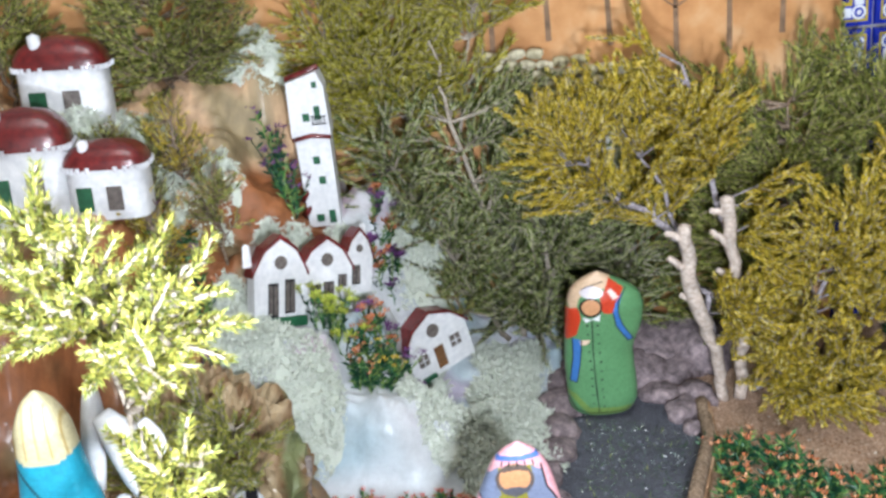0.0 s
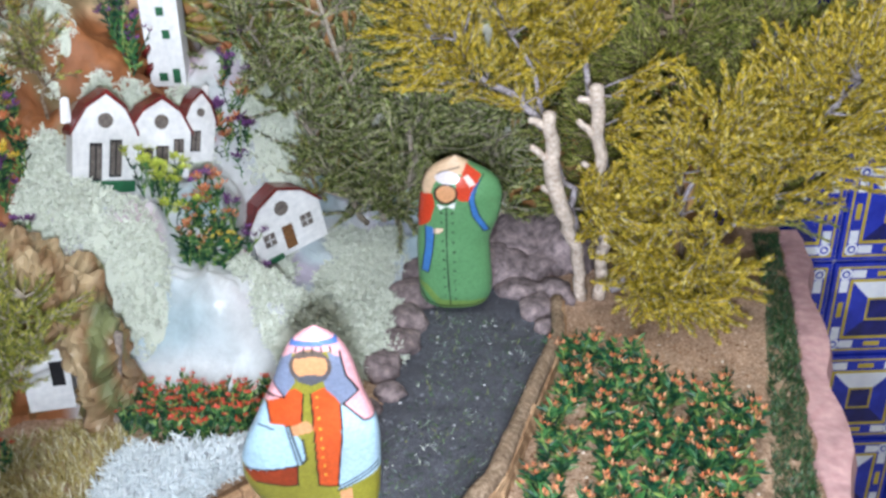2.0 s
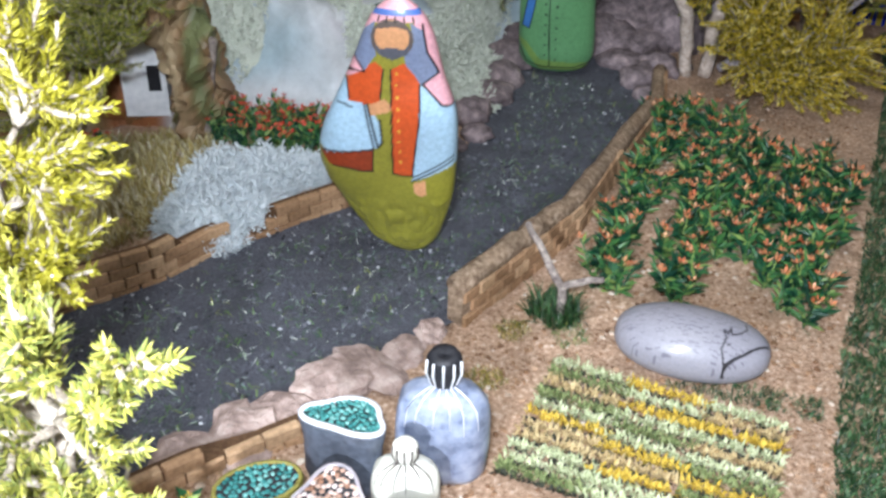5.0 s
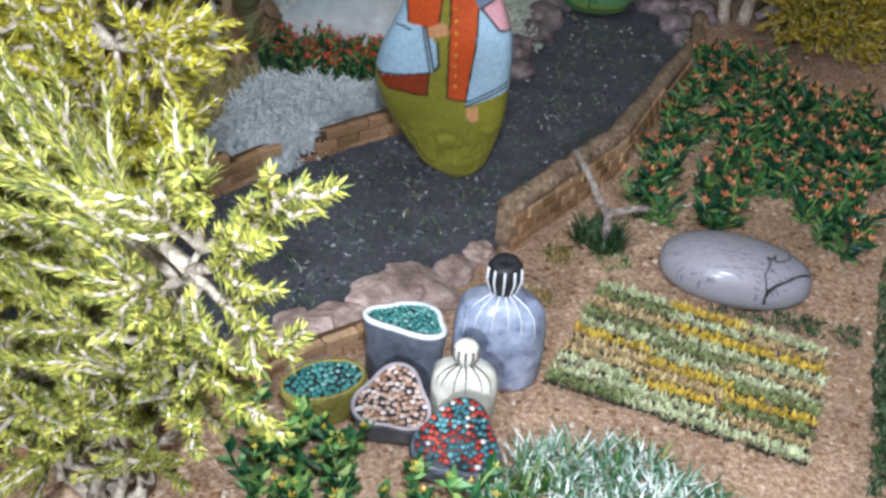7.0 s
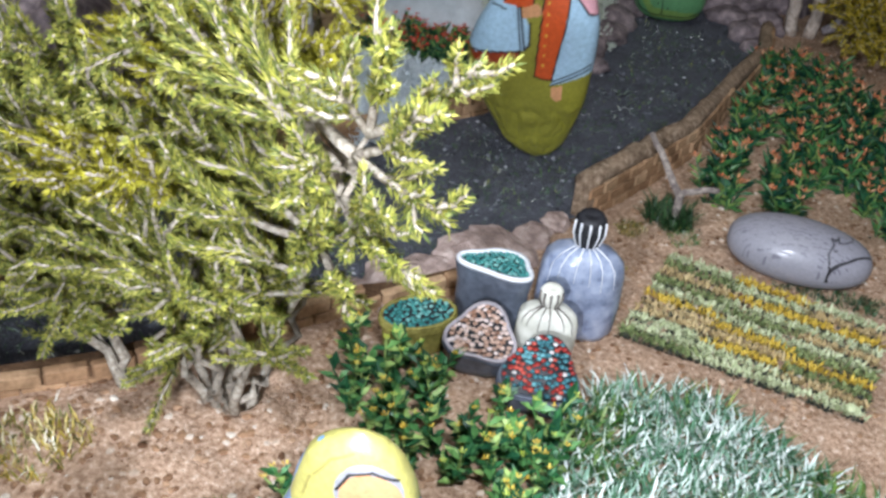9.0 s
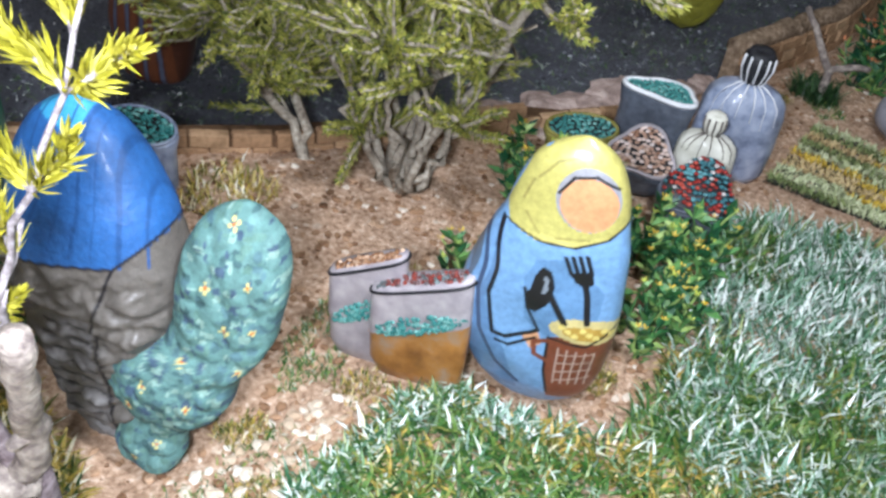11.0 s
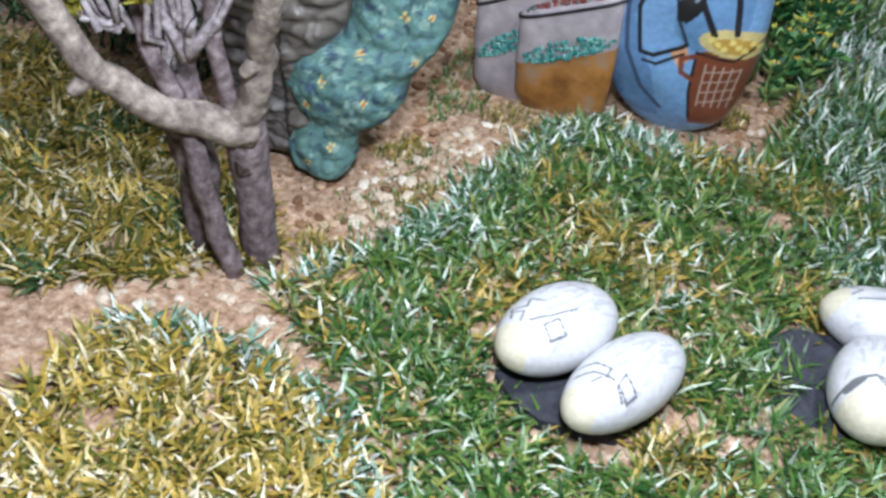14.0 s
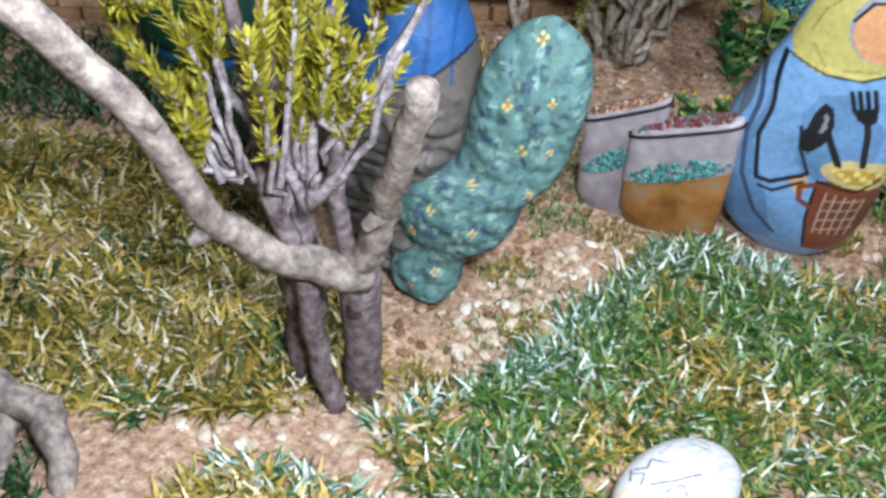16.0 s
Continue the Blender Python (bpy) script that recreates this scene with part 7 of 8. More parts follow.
def sprig_mesh(rng, height, leaf, petals, leaves=16, flowers=3, broad=0.4):
    """One little plastic plant: stem, folded leaves, starry blossoms."""
    st, lf, fl = Pile(), Pile(), Pile()
    for _ in range(3):
        top = np.array([rng.normal(0, 0.25), rng.normal(0, 0.25), 1.0]) * height * rng.uniform(0.7, 1.05)
        c = bend((0, 0, -0.003), top, 0, height * 0.03, 6, rng)
        st.add(*tube(c, [0.0008, 0.0005], 4))
        for k in range(leaves // 3):
            w = rng.uniform(0.15, 1.0)
            q = c[int(w * 5)]
            a = rng.uniform(0, 6.28)
            d = unit(np.array([math.cos(a), math.sin(a), rng.uniform(0.2, 1.5)]))
            l = leaf * rng.uniform(0.7, 1.25)
            s = unit(np.cross(d, (0, 0, 1))) * l * broad * 0.5
            n = np.cross(s, d) / (np.linalg.norm(s) + 1e-9) * l * 0.10
            v = np.array([q, q + d * l * 0.45 + s + n, q + d * l * 0.5 - n, q + d * l * 0.45 - s + n, q + d * l])
            lf.add(v, [np.array([[0, 1, 2], [0, 2, 3], [1, 4, 2], [2, 4, 3]])])
        for k in range(flowers):
            q = c[-1] + rng.normal(0, 0.3, 3) * leaf * (0 if k == 0 else 1)
            for m in range(5):
                a = m * 1.257 + rng.uniform(0, 0.5)
                d = unit(np.array([math.cos(a), math.sin(a), 0.8]))
                l = petals * rng.uniform(0.8, 1.2)
                s = unit(np.cross(d, (0, 0, 1))) * l * 0.17
                fl.add(np.array([q, q + d * l * 0.6 + s, q + d * l, q + d * l * 0.6 - s]), [np.array([[0, 1, 2], [0, 2, 3]])])
    return st, lf, fl


def plant_bed(name, label, group, spots, height, leaf, petal, mat_petals, seed, leaves=18, flowers=3, broad=0.42, kinds=4, green=LEAF):
    rng = np.random.default_rng(seed)
    made = []
    for k in range(kinds):
        st, lf, fl = sprig_mesh(rng, height * rng.uniform(0.85, 1.15), leaf, petal, leaves, flowers, broad)
        made.append((st.mesh("stem", green), lf.mesh("leaves", green), fl.mesh("blossom", mat_petals[k % len(mat_petals)])))
    for x, y in spots:
        a, b, c = made[rng.integers(kinds)]
        t = thing(name, label, "plant", on(x, y), group)
        part("stem", a, t)
        part("leaves", b, t)
        part("blossom", c, t)
        t.rotation_euler = (rng.normal(0, 0.12), rng.normal(0, 0.12), rng.uniform(0, 6.28))


def jitter(poly, n, seed, gap=0.0):
    rng = np.random.default_rng(seed)
    got = []
    for q in sample(poly, n * 12, rng):
        if all(math.hypot(q[0] - g[0], q[1] - g[1]) > gap for g in got):
            got.append(q)
        if len(got) >= n:
            break
    return got


def along(lines, n, wide, gap, seed):
    """Spots scattered along lines of a bed."""
    rng = np.random.default_rng(seed)
    got = []
    for line in lines:
        line = np.array(line)
        for _ in range(n * 30):
            u = rng.uniform(0, 1)
            q = np.array([np.interp(u, np.linspace(0, 1, len(line)), line[:, k]) for k in (0, 1)]) + rng.normal(0, wide, 2)
            if len(got) < 300 and all(math.hypot(q[0] - g[0], q[1] - g[1]) > gap for g in got):
                got.append(q)
    return got


BED_LINES = [[(0.287, 0.85), (0.25, 0.73), (0.225, 0.643), (0.207, 0.575)], [(0.331, 0.83), (0.296, 0.722), (0.272, 0.632), (0.258, 0.575)], [(0.392, 0.77), (0.352, 0.69), (0.338, 0.617), (0.322, 0.548)], [(0.405, 0.74), (0.362, 0.640), (0.345, 0.575)], [(0.358, 0.79), (0.322, 0.70), (0.303, 0.62)]]
plant_bed("flower_plant", "bushy green plastic plant with orange star blossoms", "plants of the flower bed", along(BED_LINES, 5, 0.0070, 0.0142, 121), 0.027, 0.0125, 0.0050, [PETAL_ORANGE], 123, 42, 1, 0.24)
plant_bed("red_flower_plant", "bushy green plastic plant with red blossoms", "red flower bed", jitter([(-0.115, 0.785), (-0.06, 0.788), (0.005, 0.785), (0.035, 0.765), (0.0, 0.735), (-0.06, 0.725), (-0.105, 0.745)], 95, 124, 0.0078), 0.026, 0.008, 0.0042, [PETAL_RED], 125, 45, 1, 0.32)
plant_bed("leafy_plant", "leafy green plastic plant with small yellow blossoms", "leafy plants near the sacks",
          jitter([(0.0, 0.325), (0.03, 0.33), (0.075, 0.30), (0.085, 0.265), (0.06, 0.245), (0.02, 0.27), (0.0, 0.29)], 17, 126, 0.013) + jitter([(0.085, 0.295), (0.115, 0.30), (0.11, 0.23), (0.09, 0.19), (0.075, 0.20), (0.08, 0.25)], 18, 127, 0.012)
          + jitter([(0.0, 0.225), (0.02, 0.24), (0.03, 0.21), (0.01, 0.19)], 8, 128, 0.01), 0.026, 0.0100, 0.0028, [PETAL_LIME, PETAL_YELLOW], 129, 36, 1, 0.5, green=LEAF_FRESH)
plant_bed("mountain_flower", "stalky deep green plastic plant in front of the houses", "mountain flowers", jitter([(-0.080, 0.870), (-0.045, 0.865), (-0.025, 0.895), (-0.06, 0.905)], 15, 130, 0.009), 0.036, 0.010, 0.0040, [PETAL_YELLOW, PETAL_ORANGE], 131, 45, 1, 0.36)
plant_bed("mountain_flower", "plastic plant crowded with yellow-green blossoms before the houses", "mountain flowers", jitter([(-0.105, 0.885), (-0.075, 0.885), (-0.07, 0.915), (-0.10, 0.915)], 8, 134, 0.008), 0.036, 0.007, 0.0060, [PETAL_LIME], 135, 24, 5, 0.4)
plant_bed("mountain_flower", "plastic plant with orange and purple blossoms before the houses", "mountain flowers", jitter([(-0.06, 0.91), (-0.03, 0.90), (-0.015, 0.925), (-0.045, 0.94)], 8, 136, 0.009), 0.034, 0.007, 0.0060, [PETAL_ORANGE, PETAL_PURPLE], 137, 24, 4, 0.4)
plant_bed("mountain_flower", "tall purple-topped plastic stalk beside the leaning tower", "mountain flowers", [(-0.135, 1.03), (-0.142, 1.025), (-0.148, 1.035), (-0.150, 1.045), (-0.155, 1.06), (-0.132, 1.012), (-0.128, 1.0), (-0.138, 1.015)], 0.050, 0.011, 0.0060, [PETAL_PURPLE], 139, 30, 2, 0.3)
plant_bed("mountain_flower", "leafy plastic plant with white, orange, purple and yellow blossoms", "mountain flowers", jitter([(-0.250, 0.930), (-0.218, 0.928), (-0.203, 0.890), (-0.212, 0.868), (-0.250, 0.86)], 18, 142, 0.009), 0.034, 0.011, 0.0075, [PETAL_WHITE, PETAL_ORANGE, PETAL_PURPLE, PETAL_YELLOW], 143, 36, 2, 0.36)
plant_bed("mountain_flower", "plastic flower with large orange and purple blossoms behind the houses", "mountain flowers", jitter([(-0.058, 1.0), (-0.030, 1.0), (-0.026, 1.02), (-0.052, 1.025)], 7, 144, 0.008), 0.030, 0.008, 0.0085, [PETAL_ORANGE, PETAL_PURPLE], 145, 24, 4, 0.4)
plant_bed("mountain_flower", "small clump of purple, orange and yellow plastic flowers", "mountain flowers", [(-0.255, 0.925), (-0.265, 0.92), (-0.248, 0.915), (-0.26, 0.935), (-0.05, 1.025), (-0.042, 1.03), (-0.035, 1.04)], 0.024, 0.007, 0.0055, [PETAL_PURPLE, PETAL_ORANGE, PETAL_PURPLE, PETAL_YELLOW], 138, 24, 3, 0.4)
plant_bed("mountain_flower", "small clump of purple and orange plastic flowers", "mountain flowers", [(-0.035, 1.02), (-0.025, 1.03), (-0.045, 1.03), (-0.01, 0.96), (-0.2, 0.85), (-0.215, 0.86), (-0.205, 0.84), (-0.225, 0.85), (-0.28, 0.93)], 0.022, 0.007, 0.006, [PETAL_PURPLE, PETAL_ORANGE], 132, 24, 4, 0.4)
plant_bed("red_flower_plant", "bushy green plastic plant with red blossoms", "red flower bed", [(-0.205, 0.70), (-0.215, 0.69), (-0.20, 0.685), (-0.19, 0.70)], 0.024, 0.008, 0.0042, [PETAL_RED], 133, 30, 2, 0.5)


def field():
    """The striped vegetable patch: slanting rows of clipped tufts."""
    rng = np.random.default_rng(141)
    a, b, c, d = (np.array(q) for q in ((0.179, 0.497), (0.310, 0.452), (0.274, 0.345), (0.143, 0.392)))
    stops = {0: [(0.0, srgb(158, 168, 122)), (1.0, srgb(218, 222, 182))], 1: [(0.0, srgb(92, 108, 64)), (1.0, srgb(150, 160, 106))], 2: [(0.0, srgb(190, 156, 52)), (1.0, srgb(228, 198, 90))], 3: [(0.0, srgb(168, 142, 96)), (1.0, srgb(216, 194, 146))], 4: [(0.0, srgb(34, 36, 34)), (1.0, srgb(70, 72, 58))]}
    mats = [by_island("tuft_" + n, stops[k], 0.7, 0.2) for k, n in enumerate(("pale", "green", "yellow", "straw", "dark"))]
    p = Pile()
    rows = 11
    for r in range(rows):
        kinds = [(0, 2, 0), (1, 0, 3), (3, 2, 2), (1, 0, 0), (0, 1, 3), (2, 0, 0), (3, 2, 1), (3, 3, 2), (0, 2, 1), (0, 0, 3), (1, 0, 0)][r]
        for s, k in enumerate(kinds):
            n = 190
            u, w = rng.uniform(s / 3, (s + 1) / 3, n) + rng.normal(0, 0.02, n), (r + 0.5 + rng.normal(0, 0.18, n)) / rows
            u = np.clip(u, 0, 1)[:, None]
            w = np.clip(w, 0, 1)[:, None]
            q = (a * (1 - u) + b * u) * (1 - w) + (d * (1 - u) + c * u) * w
            v, f = blades(np.concatenate([q, land(q[:, 0], q[:, 1])[:, None]], 1), rng.uniform(0.004, 0.0075, n), 0.0013, 0.55, rng)
            p.add(v, f, k)
        n = 240
        u, w = rng.uniform(0, 1, n)[:, None], ((r + 1.0 + rng.normal(0, 0.08, n)) / rows).clip(0, 1)[:, None]
        q = (a * (1 - u) + b * u) * (1 - w) + (d * (1 - u) + c * u) * w
        v, f = blades(np.concatenate([q, land(q[:, 0], q[:, 1])[:, None]], 1), rng.uniform(0.003, 0.005, n), 0.0014, 0.7, rng)
        p.add(v, f, 4)
    at = (float(a[0]), float(a[1]), 0.0)
    thing("vegetable_patch", "striped patch of clipped green, yellow and straw tufts", "field", at, kind="stuff", data=p.mesh("vegetable_patch", mats, False, at))


field()


# ---- sacks and baskets made of painted stones ----
def outline(kind, n=36):
    a = np.linspace(0, 2 * np.pi, n, endpoint=False)
    if kind == "triangle":
        r = 1.0 - 0.16 * np.cos(3 * (a + np.pi / 2 + 0.25))
    elif kind == "oval":
        r = 1 / np.sqrt(np.cos(a) ** 2 + (np.sin(a) / 0.5) ** 2)
    else:
        r = np.ones(n)
    return np.stack([r * np.cos(a), r * np.sin(a)], -1)


def grain_stone(name, label, at, kind, rx, ry, height, tilt, turn, body, rim, grain, seed, flare=0.85, rim_t=0.0016, dome=0.0, n_grain=70, group="sacks of grain", grain_size=0.0018):
    """A stone whose flat top is painted as a heap of grain inside a rim; the top leans towards the front by tilt degrees."""
    rng = np.random.default_rng(seed)
    o = outline(kind)
    n = len(o)
    k = np.arange(n)
    e = (k + 1) % n
    ta = math.tan(radians(tilt))
    top = lambda s, up=0.0: np.stack([o[:, 0] * rx * s, o[:, 1] * ry * s, height + o[:, 1] * ry * s * ta + up], -1)
    low = lambda s, z: np.stack([o[:, 0] * rx * s, o[:, 1] * ry * s, np.full(n, z)], -1)
    t = thing(name, label, "sack", at, group)
    b = Pile()
    bot = low(flare * 0.8, 0.0)
    m1, m2 = low(flare, 0.0), top(1.0)
    levels = [bot, bot * 0.25 + m1 * 0.75 + (0, 0, 0.002)] + [m1 * (1 - u) + m2 * u for u in (0.25, 0.5, 0.75)]
    for i in (2, 3, 4):
        levels[i][:, :2] *= 1 + 0.05 * math.sin(i * 1.1)
    levels += [m2 - (0, 0, 0.001), top(0.96, 0.0006), top(0.82, 0.0003)]
    b.add(np.concatenate(levels + [[[0, 0, height]]]), [np.concatenate([np.stack([j * n + k, j * n + e, (j + 1) * n + e, (j + 1) * n + k], -1) for j in range(len(levels) - 1)]), np.stack([(len(levels) - 1) * n + k, (len(levels) - 1) * n + e, np.full(n, len(levels) * n)], -1), ])
    part("body", b.mesh("body", body, True), t)
    r = Pile()
    ring = np.concatenate([top(0.93, 0.0008), top(0.93, 0.0008)[:2]])
    r.add(*tube(ring, [rim_t, rim_t], 6))
    part("rim", r.mesh("rim", rim, True), t)
    g = Pile()
    v0, f0 = lump(rng, 1, 0.1)
    got = []
    for _ in range(n_grain * 40):
        q = rng.uniform(-1.1, 1.1, 2)
        ang = math.atan2(q[1], q[0]) % (2 * math.pi)
        lim = np.interp(ang, np.linspace(0, 2 * np.pi, n + 1), np.append(np.hypot(o[:, 0], o[:, 1]), math.hypot(*o[0])))
        if math.hypot(*q) < 0.86 * lim and all((q[0] - w[0]) ** 2 * rx * rx + (q[1] - w[1]) ** 2 * ry * ry > (grain_size * 1.12) ** 2 for w in got):
            got.append(q)
    for q in got:
        s = grain_size * rng.uniform(0.75, 1.1)
        z = height + 0.0008 + q[1] * ry * ta + dome * (1 - (q[0] ** 2 + q[1] ** 2) / 1.3)
        g.add(v0 * s * np.array([1, 0.9, 0.6]) + np.array([q[0] * rx, q[1] * ry, z]), [f0])
    if dome:
        d = Pile()
        lv = [top(s, dome * (1 - s * s / 1.3)) for s in (0.9, 0.7, 0.45, 0.2, 0.01)]
        d.add(np.concatenate(lv), [np.concatenate([np.stack([j * n + k, j * n + e, (j + 1) * n + e, (j + 1) * n + k], -1) for j in range(4)])])
        part("filling", d.mesh("filling", DARKPAINT, True), t)
    else:
        d = Pile()
        d.add(top(0.88, 0.0008), [np.array([list(range(n))])])
        part("filling", d.mesh("filling", DARKPAINT), t)
    tagged(part("grain", g.mesh("grain", grain, True), t, "heap of painted grains"), kind="stuff")
    t.rotation_euler = (0, 0, radians(turn))
    return t


def zs(x, y):
    return (x, y, float(soil(x, y)) - 0.001)


grain_stone("grain_sack", "dark grey painted stone sack full of teal grain", zs(0.069, 0.373), "triangle", 0.0215, 0.0120, 0.048, 2, -8, SLATE, WHITELINE, GRAIN_TEAL, 151)
grain_stone("grain_sack", "grey painted stone bowl full of pale nuts", zs(0.067, 0.336), "triangle", 0.0190, 0.0155, 0.024, 26, 12, SLATE, LAVENDER, GRAIN_NUT, 152, 0.62, 0.0012)
grain_stone("grain_sack", "grey painted stone heaped with red and teal beans", zs(0.101, 0.317), "triangle", 0.0208, 0.0155, 0.020, 34, 10, SLATE, SLATE, GRAIN_RED, 153, 0.86, 0.0010, 0.007, 110)
grain_stone("grain_basket", "oval wicker-painted stone basket of teal grain", zs(0.031, 0.342), "oval", 0.0225, 0.0225, 0.026, 14, 26, WICKER, WICKER, GRAIN_TEAL, 154, 0.75, 0.0012)
grain_stone("grain_sack", "pale blue painted stone sack of teal grain beside the wall", zs(-0.166, 0.212), "oval", 0.021, 0.024, 0.036, 14, -10, BLUEGREY, BLUEGREY, GRAIN_TEAL, 155, 0.9, 0.0010)
grain_stone("grain_sack", "pale blue painted stone sack of brown nuts beside the wall", zs(-0.196, 0.196), "oval", 0.018, 0.024, 0.032, 14, -10, BLUEGREY, BLUEGREY, GRAIN_NUT, 156, 0.9, 0.0010)


def tied_sack(label, at, w, h, d, body, knot, seed):
    rng = np.random.default_rng(seed)
    t = thing("tied_sack", label, "sack", at, "tied sacks")
    b = Pile()
    n = 40
    a = np.linspace(0, 2 * np.pi, n, endpoint=False)
    lv = []
    for u, s in ((0, 0.55), (0.02, 0.8), (0.12, 0.96), (0.4, 1.0), (0.7, 0.98), (0.84, 0.9), (0.93, 0.7), (0.98, 0.42), (1.0, 0.22)):
        f = 1 + 0.03 * np.cos(7 * a) * u
        lv.append(np.stack([w / 2 * s * f * np.sign(np.cos(a)) * np.abs(np.cos(a)) ** 0.8, d / 2 * s * f * np.sign(np.sin(a)) * np.abs(np.sin(a)) ** 0.8, np.full(n, h * u)], -1))
    k = np.arange(n)
    e = (k + 1) % n
    b.add(np.concatenate(lv), [np.concatenate([np.stack([j * n + k, j * n + e, (j + 1) * n + e, (j + 1) * n + k], -1) for j in range(len(lv) - 1)])])
    part("body", b.mesh("body", body, True), t)
    q = Pile()
    lv = []
    kw = w * 0.19
    for u, s in ((0, 0.55), (0.15, 0.75), (0.5, 1.0), (0.85, 0.95), (1.0, 0.72), (0.98, 0.4), (0.96, 0.02)):
        lv.append(np.stack([kw * s * np.cos(a), kw * 0.8 * s * np.sin(a), h * 0.97 + u * h * 0.34 + 0.10 * kw * np.sin(a)], -1))
    q.add(np.concatenate(lv), [np.concatenate([np.stack([j * n + k, j * n + e, (j + 1) * n + e, (j + 1) * n + k], -1) for j in range(len(lv) - 1)])])
    part("knot", q.mesh("knot", knot, True), t, "gathered neck of the sack")
    f = Pile()
    for g in np.linspace(-2.5, -0.7, 6) + rng.normal(0, 0.08, 6):
        p = [(w / 2 * s * np.sign(math.cos(g)) * abs(math.cos(g)) ** 0.8 * 1.01, d / 2 * s * np.sign(math.sin(g)) * abs(math.sin(g)) ** 0.8 * 1.015, h * u + 0.0003) for u, s in ((1.0, 0.24), (0.98, 0.44), (0.93, 0.72), (0.84, 0.92), (0.84 - 0.22 * rng.uniform(0.3, 1), 0.985))]
        f.add(*tube(p, [0.0006, 0.0002], 5))
    for g in np.linspace(-2.7, -0.4, 5):
        p = [(kw * s * math.cos(g) * 1.02, kw * 0.8 * s * math.sin(g) * 1.02, h * 0.97 + u * h * 0.34) for u, s in ((0.02, 0.57), (0.15, 0.76), (0.5, 1.01), (0.85, 0.97))]
        f.add(*tube(p, [0.0004, 0.0007], 5))
    part("fold", f.mesh("fold", WHITELINE if knot is DARKPAINT else GREYPAINT, True), t, "brushed fold lines")
    return t


tied_sack("blue-grey painted stone sack tied at its dark neck", zs(0.115, 0.391), 0.049, 0.062, 0.030, BLUEGREY, DARKPAINT, 161)
tied_sack("small cream painted stone sack tied at its neck", zs(0.100, 0.356), 0.034, 0.038, 0.022, CREAMPAINT, CREAMPAINT, 162)


def market_bag(label, at, w, h, d, lower, grain_top, pocket, skew, seed, pocket_z):
    """An upright stone painted as an open bag: upper cloth, grain along the top, a pocket of grain in front."""
    rng = np.random.default_rng(seed)
    t = thing("market_bag", label, "sack", at, "bags beside the figurine")
    n = 44
    a = np.linspace(0, 2 * np.pi, n, endpoint=False)
    k = np.arange(n)
    e = (k + 1) % n
    ring = lambda u, s: np.stack([w / 2 * s * np.sign(np.cos(a)) * np.abs(np.cos(a)) ** 0.55 + skew * u * h, d / 2 * s * np.sign(np.sin(a)) * np.abs(np.sin(a)) ** 0.6, np.full(n, h * u) + (0.009 * s * np.sign(np.cos(a)) * np.abs(np.cos(a)) ** 0.55 if u > 0.4 else 0.0)], -1)
    b = Pile()
    lv = [ring(0, 0.5), ring(0.03, 0.8), ring(0.15, 0.97), ring(0.4, 1.0), ring(0.56, 1.0)]
    b.add(np.concatenate(lv), [np.concatenate([np.stack([j * n + k, j * n + e, (j + 1) * n + e, (j + 1) * n + k], -1) for j in range(len(lv) - 1)])])
    part("lower_cloth", b.mesh("lower_cloth", lower, True), t)
    b = Pile()
    lv = [ring(0.56, 0.995), ring(0.8, 0.98), ring(0.97, 0.97), ring(1.0, 0.94), ring(0.99, 0.6), ring(0.99, 0.02)]
    b.add(np.concatenate(lv), [np.concatenate([np.stack([j * n + k, j * n + e, (j + 1) * n + e, (j + 1) * n + k], -1) for j in range(len(lv) - 1)])])
    part("upper_cloth", b.mesh("upper_cloth", LAVENDER, True), t)
    r = Pile()
    q = ring(0.955, 0.985)
    r.add(*tube(np.concatenate([q, q[:2]]), [0.0007, 0.0007], 5))
    part("seam", r.mesh("seam", DARKPAINT, True), t)
    v0, f0 = lump(rng, 1, 0.1)
    g = Pile()
    for _ in range(130):
        x, y = rng.uniform(-0.88, 0.88), rng.uniform(-0.9, 0.9)
        g.add(v0 * 0.0012 * rng.uniform(0.7, 1.1) + np.array([w / 2 * x * 0.92 + skew * h, d / 2 * y * 0.72, h * 0.99 + 0.0083 * x + rng.uniform(0, 0.0004)]), [f0])
    tagged(part("grain", g.mesh("grain", grain_top, True), t, "grain heaped along the top"), kind="stuff")
    g = Pile()
    for _ in range(230):
        x, z = rng.uniform(-0.8, 0.92), rng.uniform(-1, 1)
        lim = max(0.03, 1 - x * x)
        yy = -d / 2 * (1 - abs(x) ** 3.2) ** 0.6 - 0.0002
        g.add(v0 * 0.0011 * rng.uniform(0.7, 1.1) + np.array([w / 2 * x + skew * h * pocket_z, yy, h * pocket_z + 0.010 * x + (0.0070 * lim * z if z > 0 else 0.0025 * lim * z)]), [f0])
    tagged(part("grain", g.mesh("grain", pocket, True), t, "pocket of teal grain"), kind="stuff")
    return t


market_bag("lavender-grey painted stone bag with nuts and a teal pocket", zs(-0.025, 0.147), 0.032, 0.052, 0.010, LAVENDER, GRAIN_BROWN, GRAIN_TEAL, -0.06, 171, 0.52)
market_bag("painted stone bag with ochre foot and teal grain", zs(-0.001, 0.142), 0.041, 0.053, 0.012, OCHRESTONE, GRAIN_DUSK, GRAIN_TEAL, -0.06, 172, 0.60)


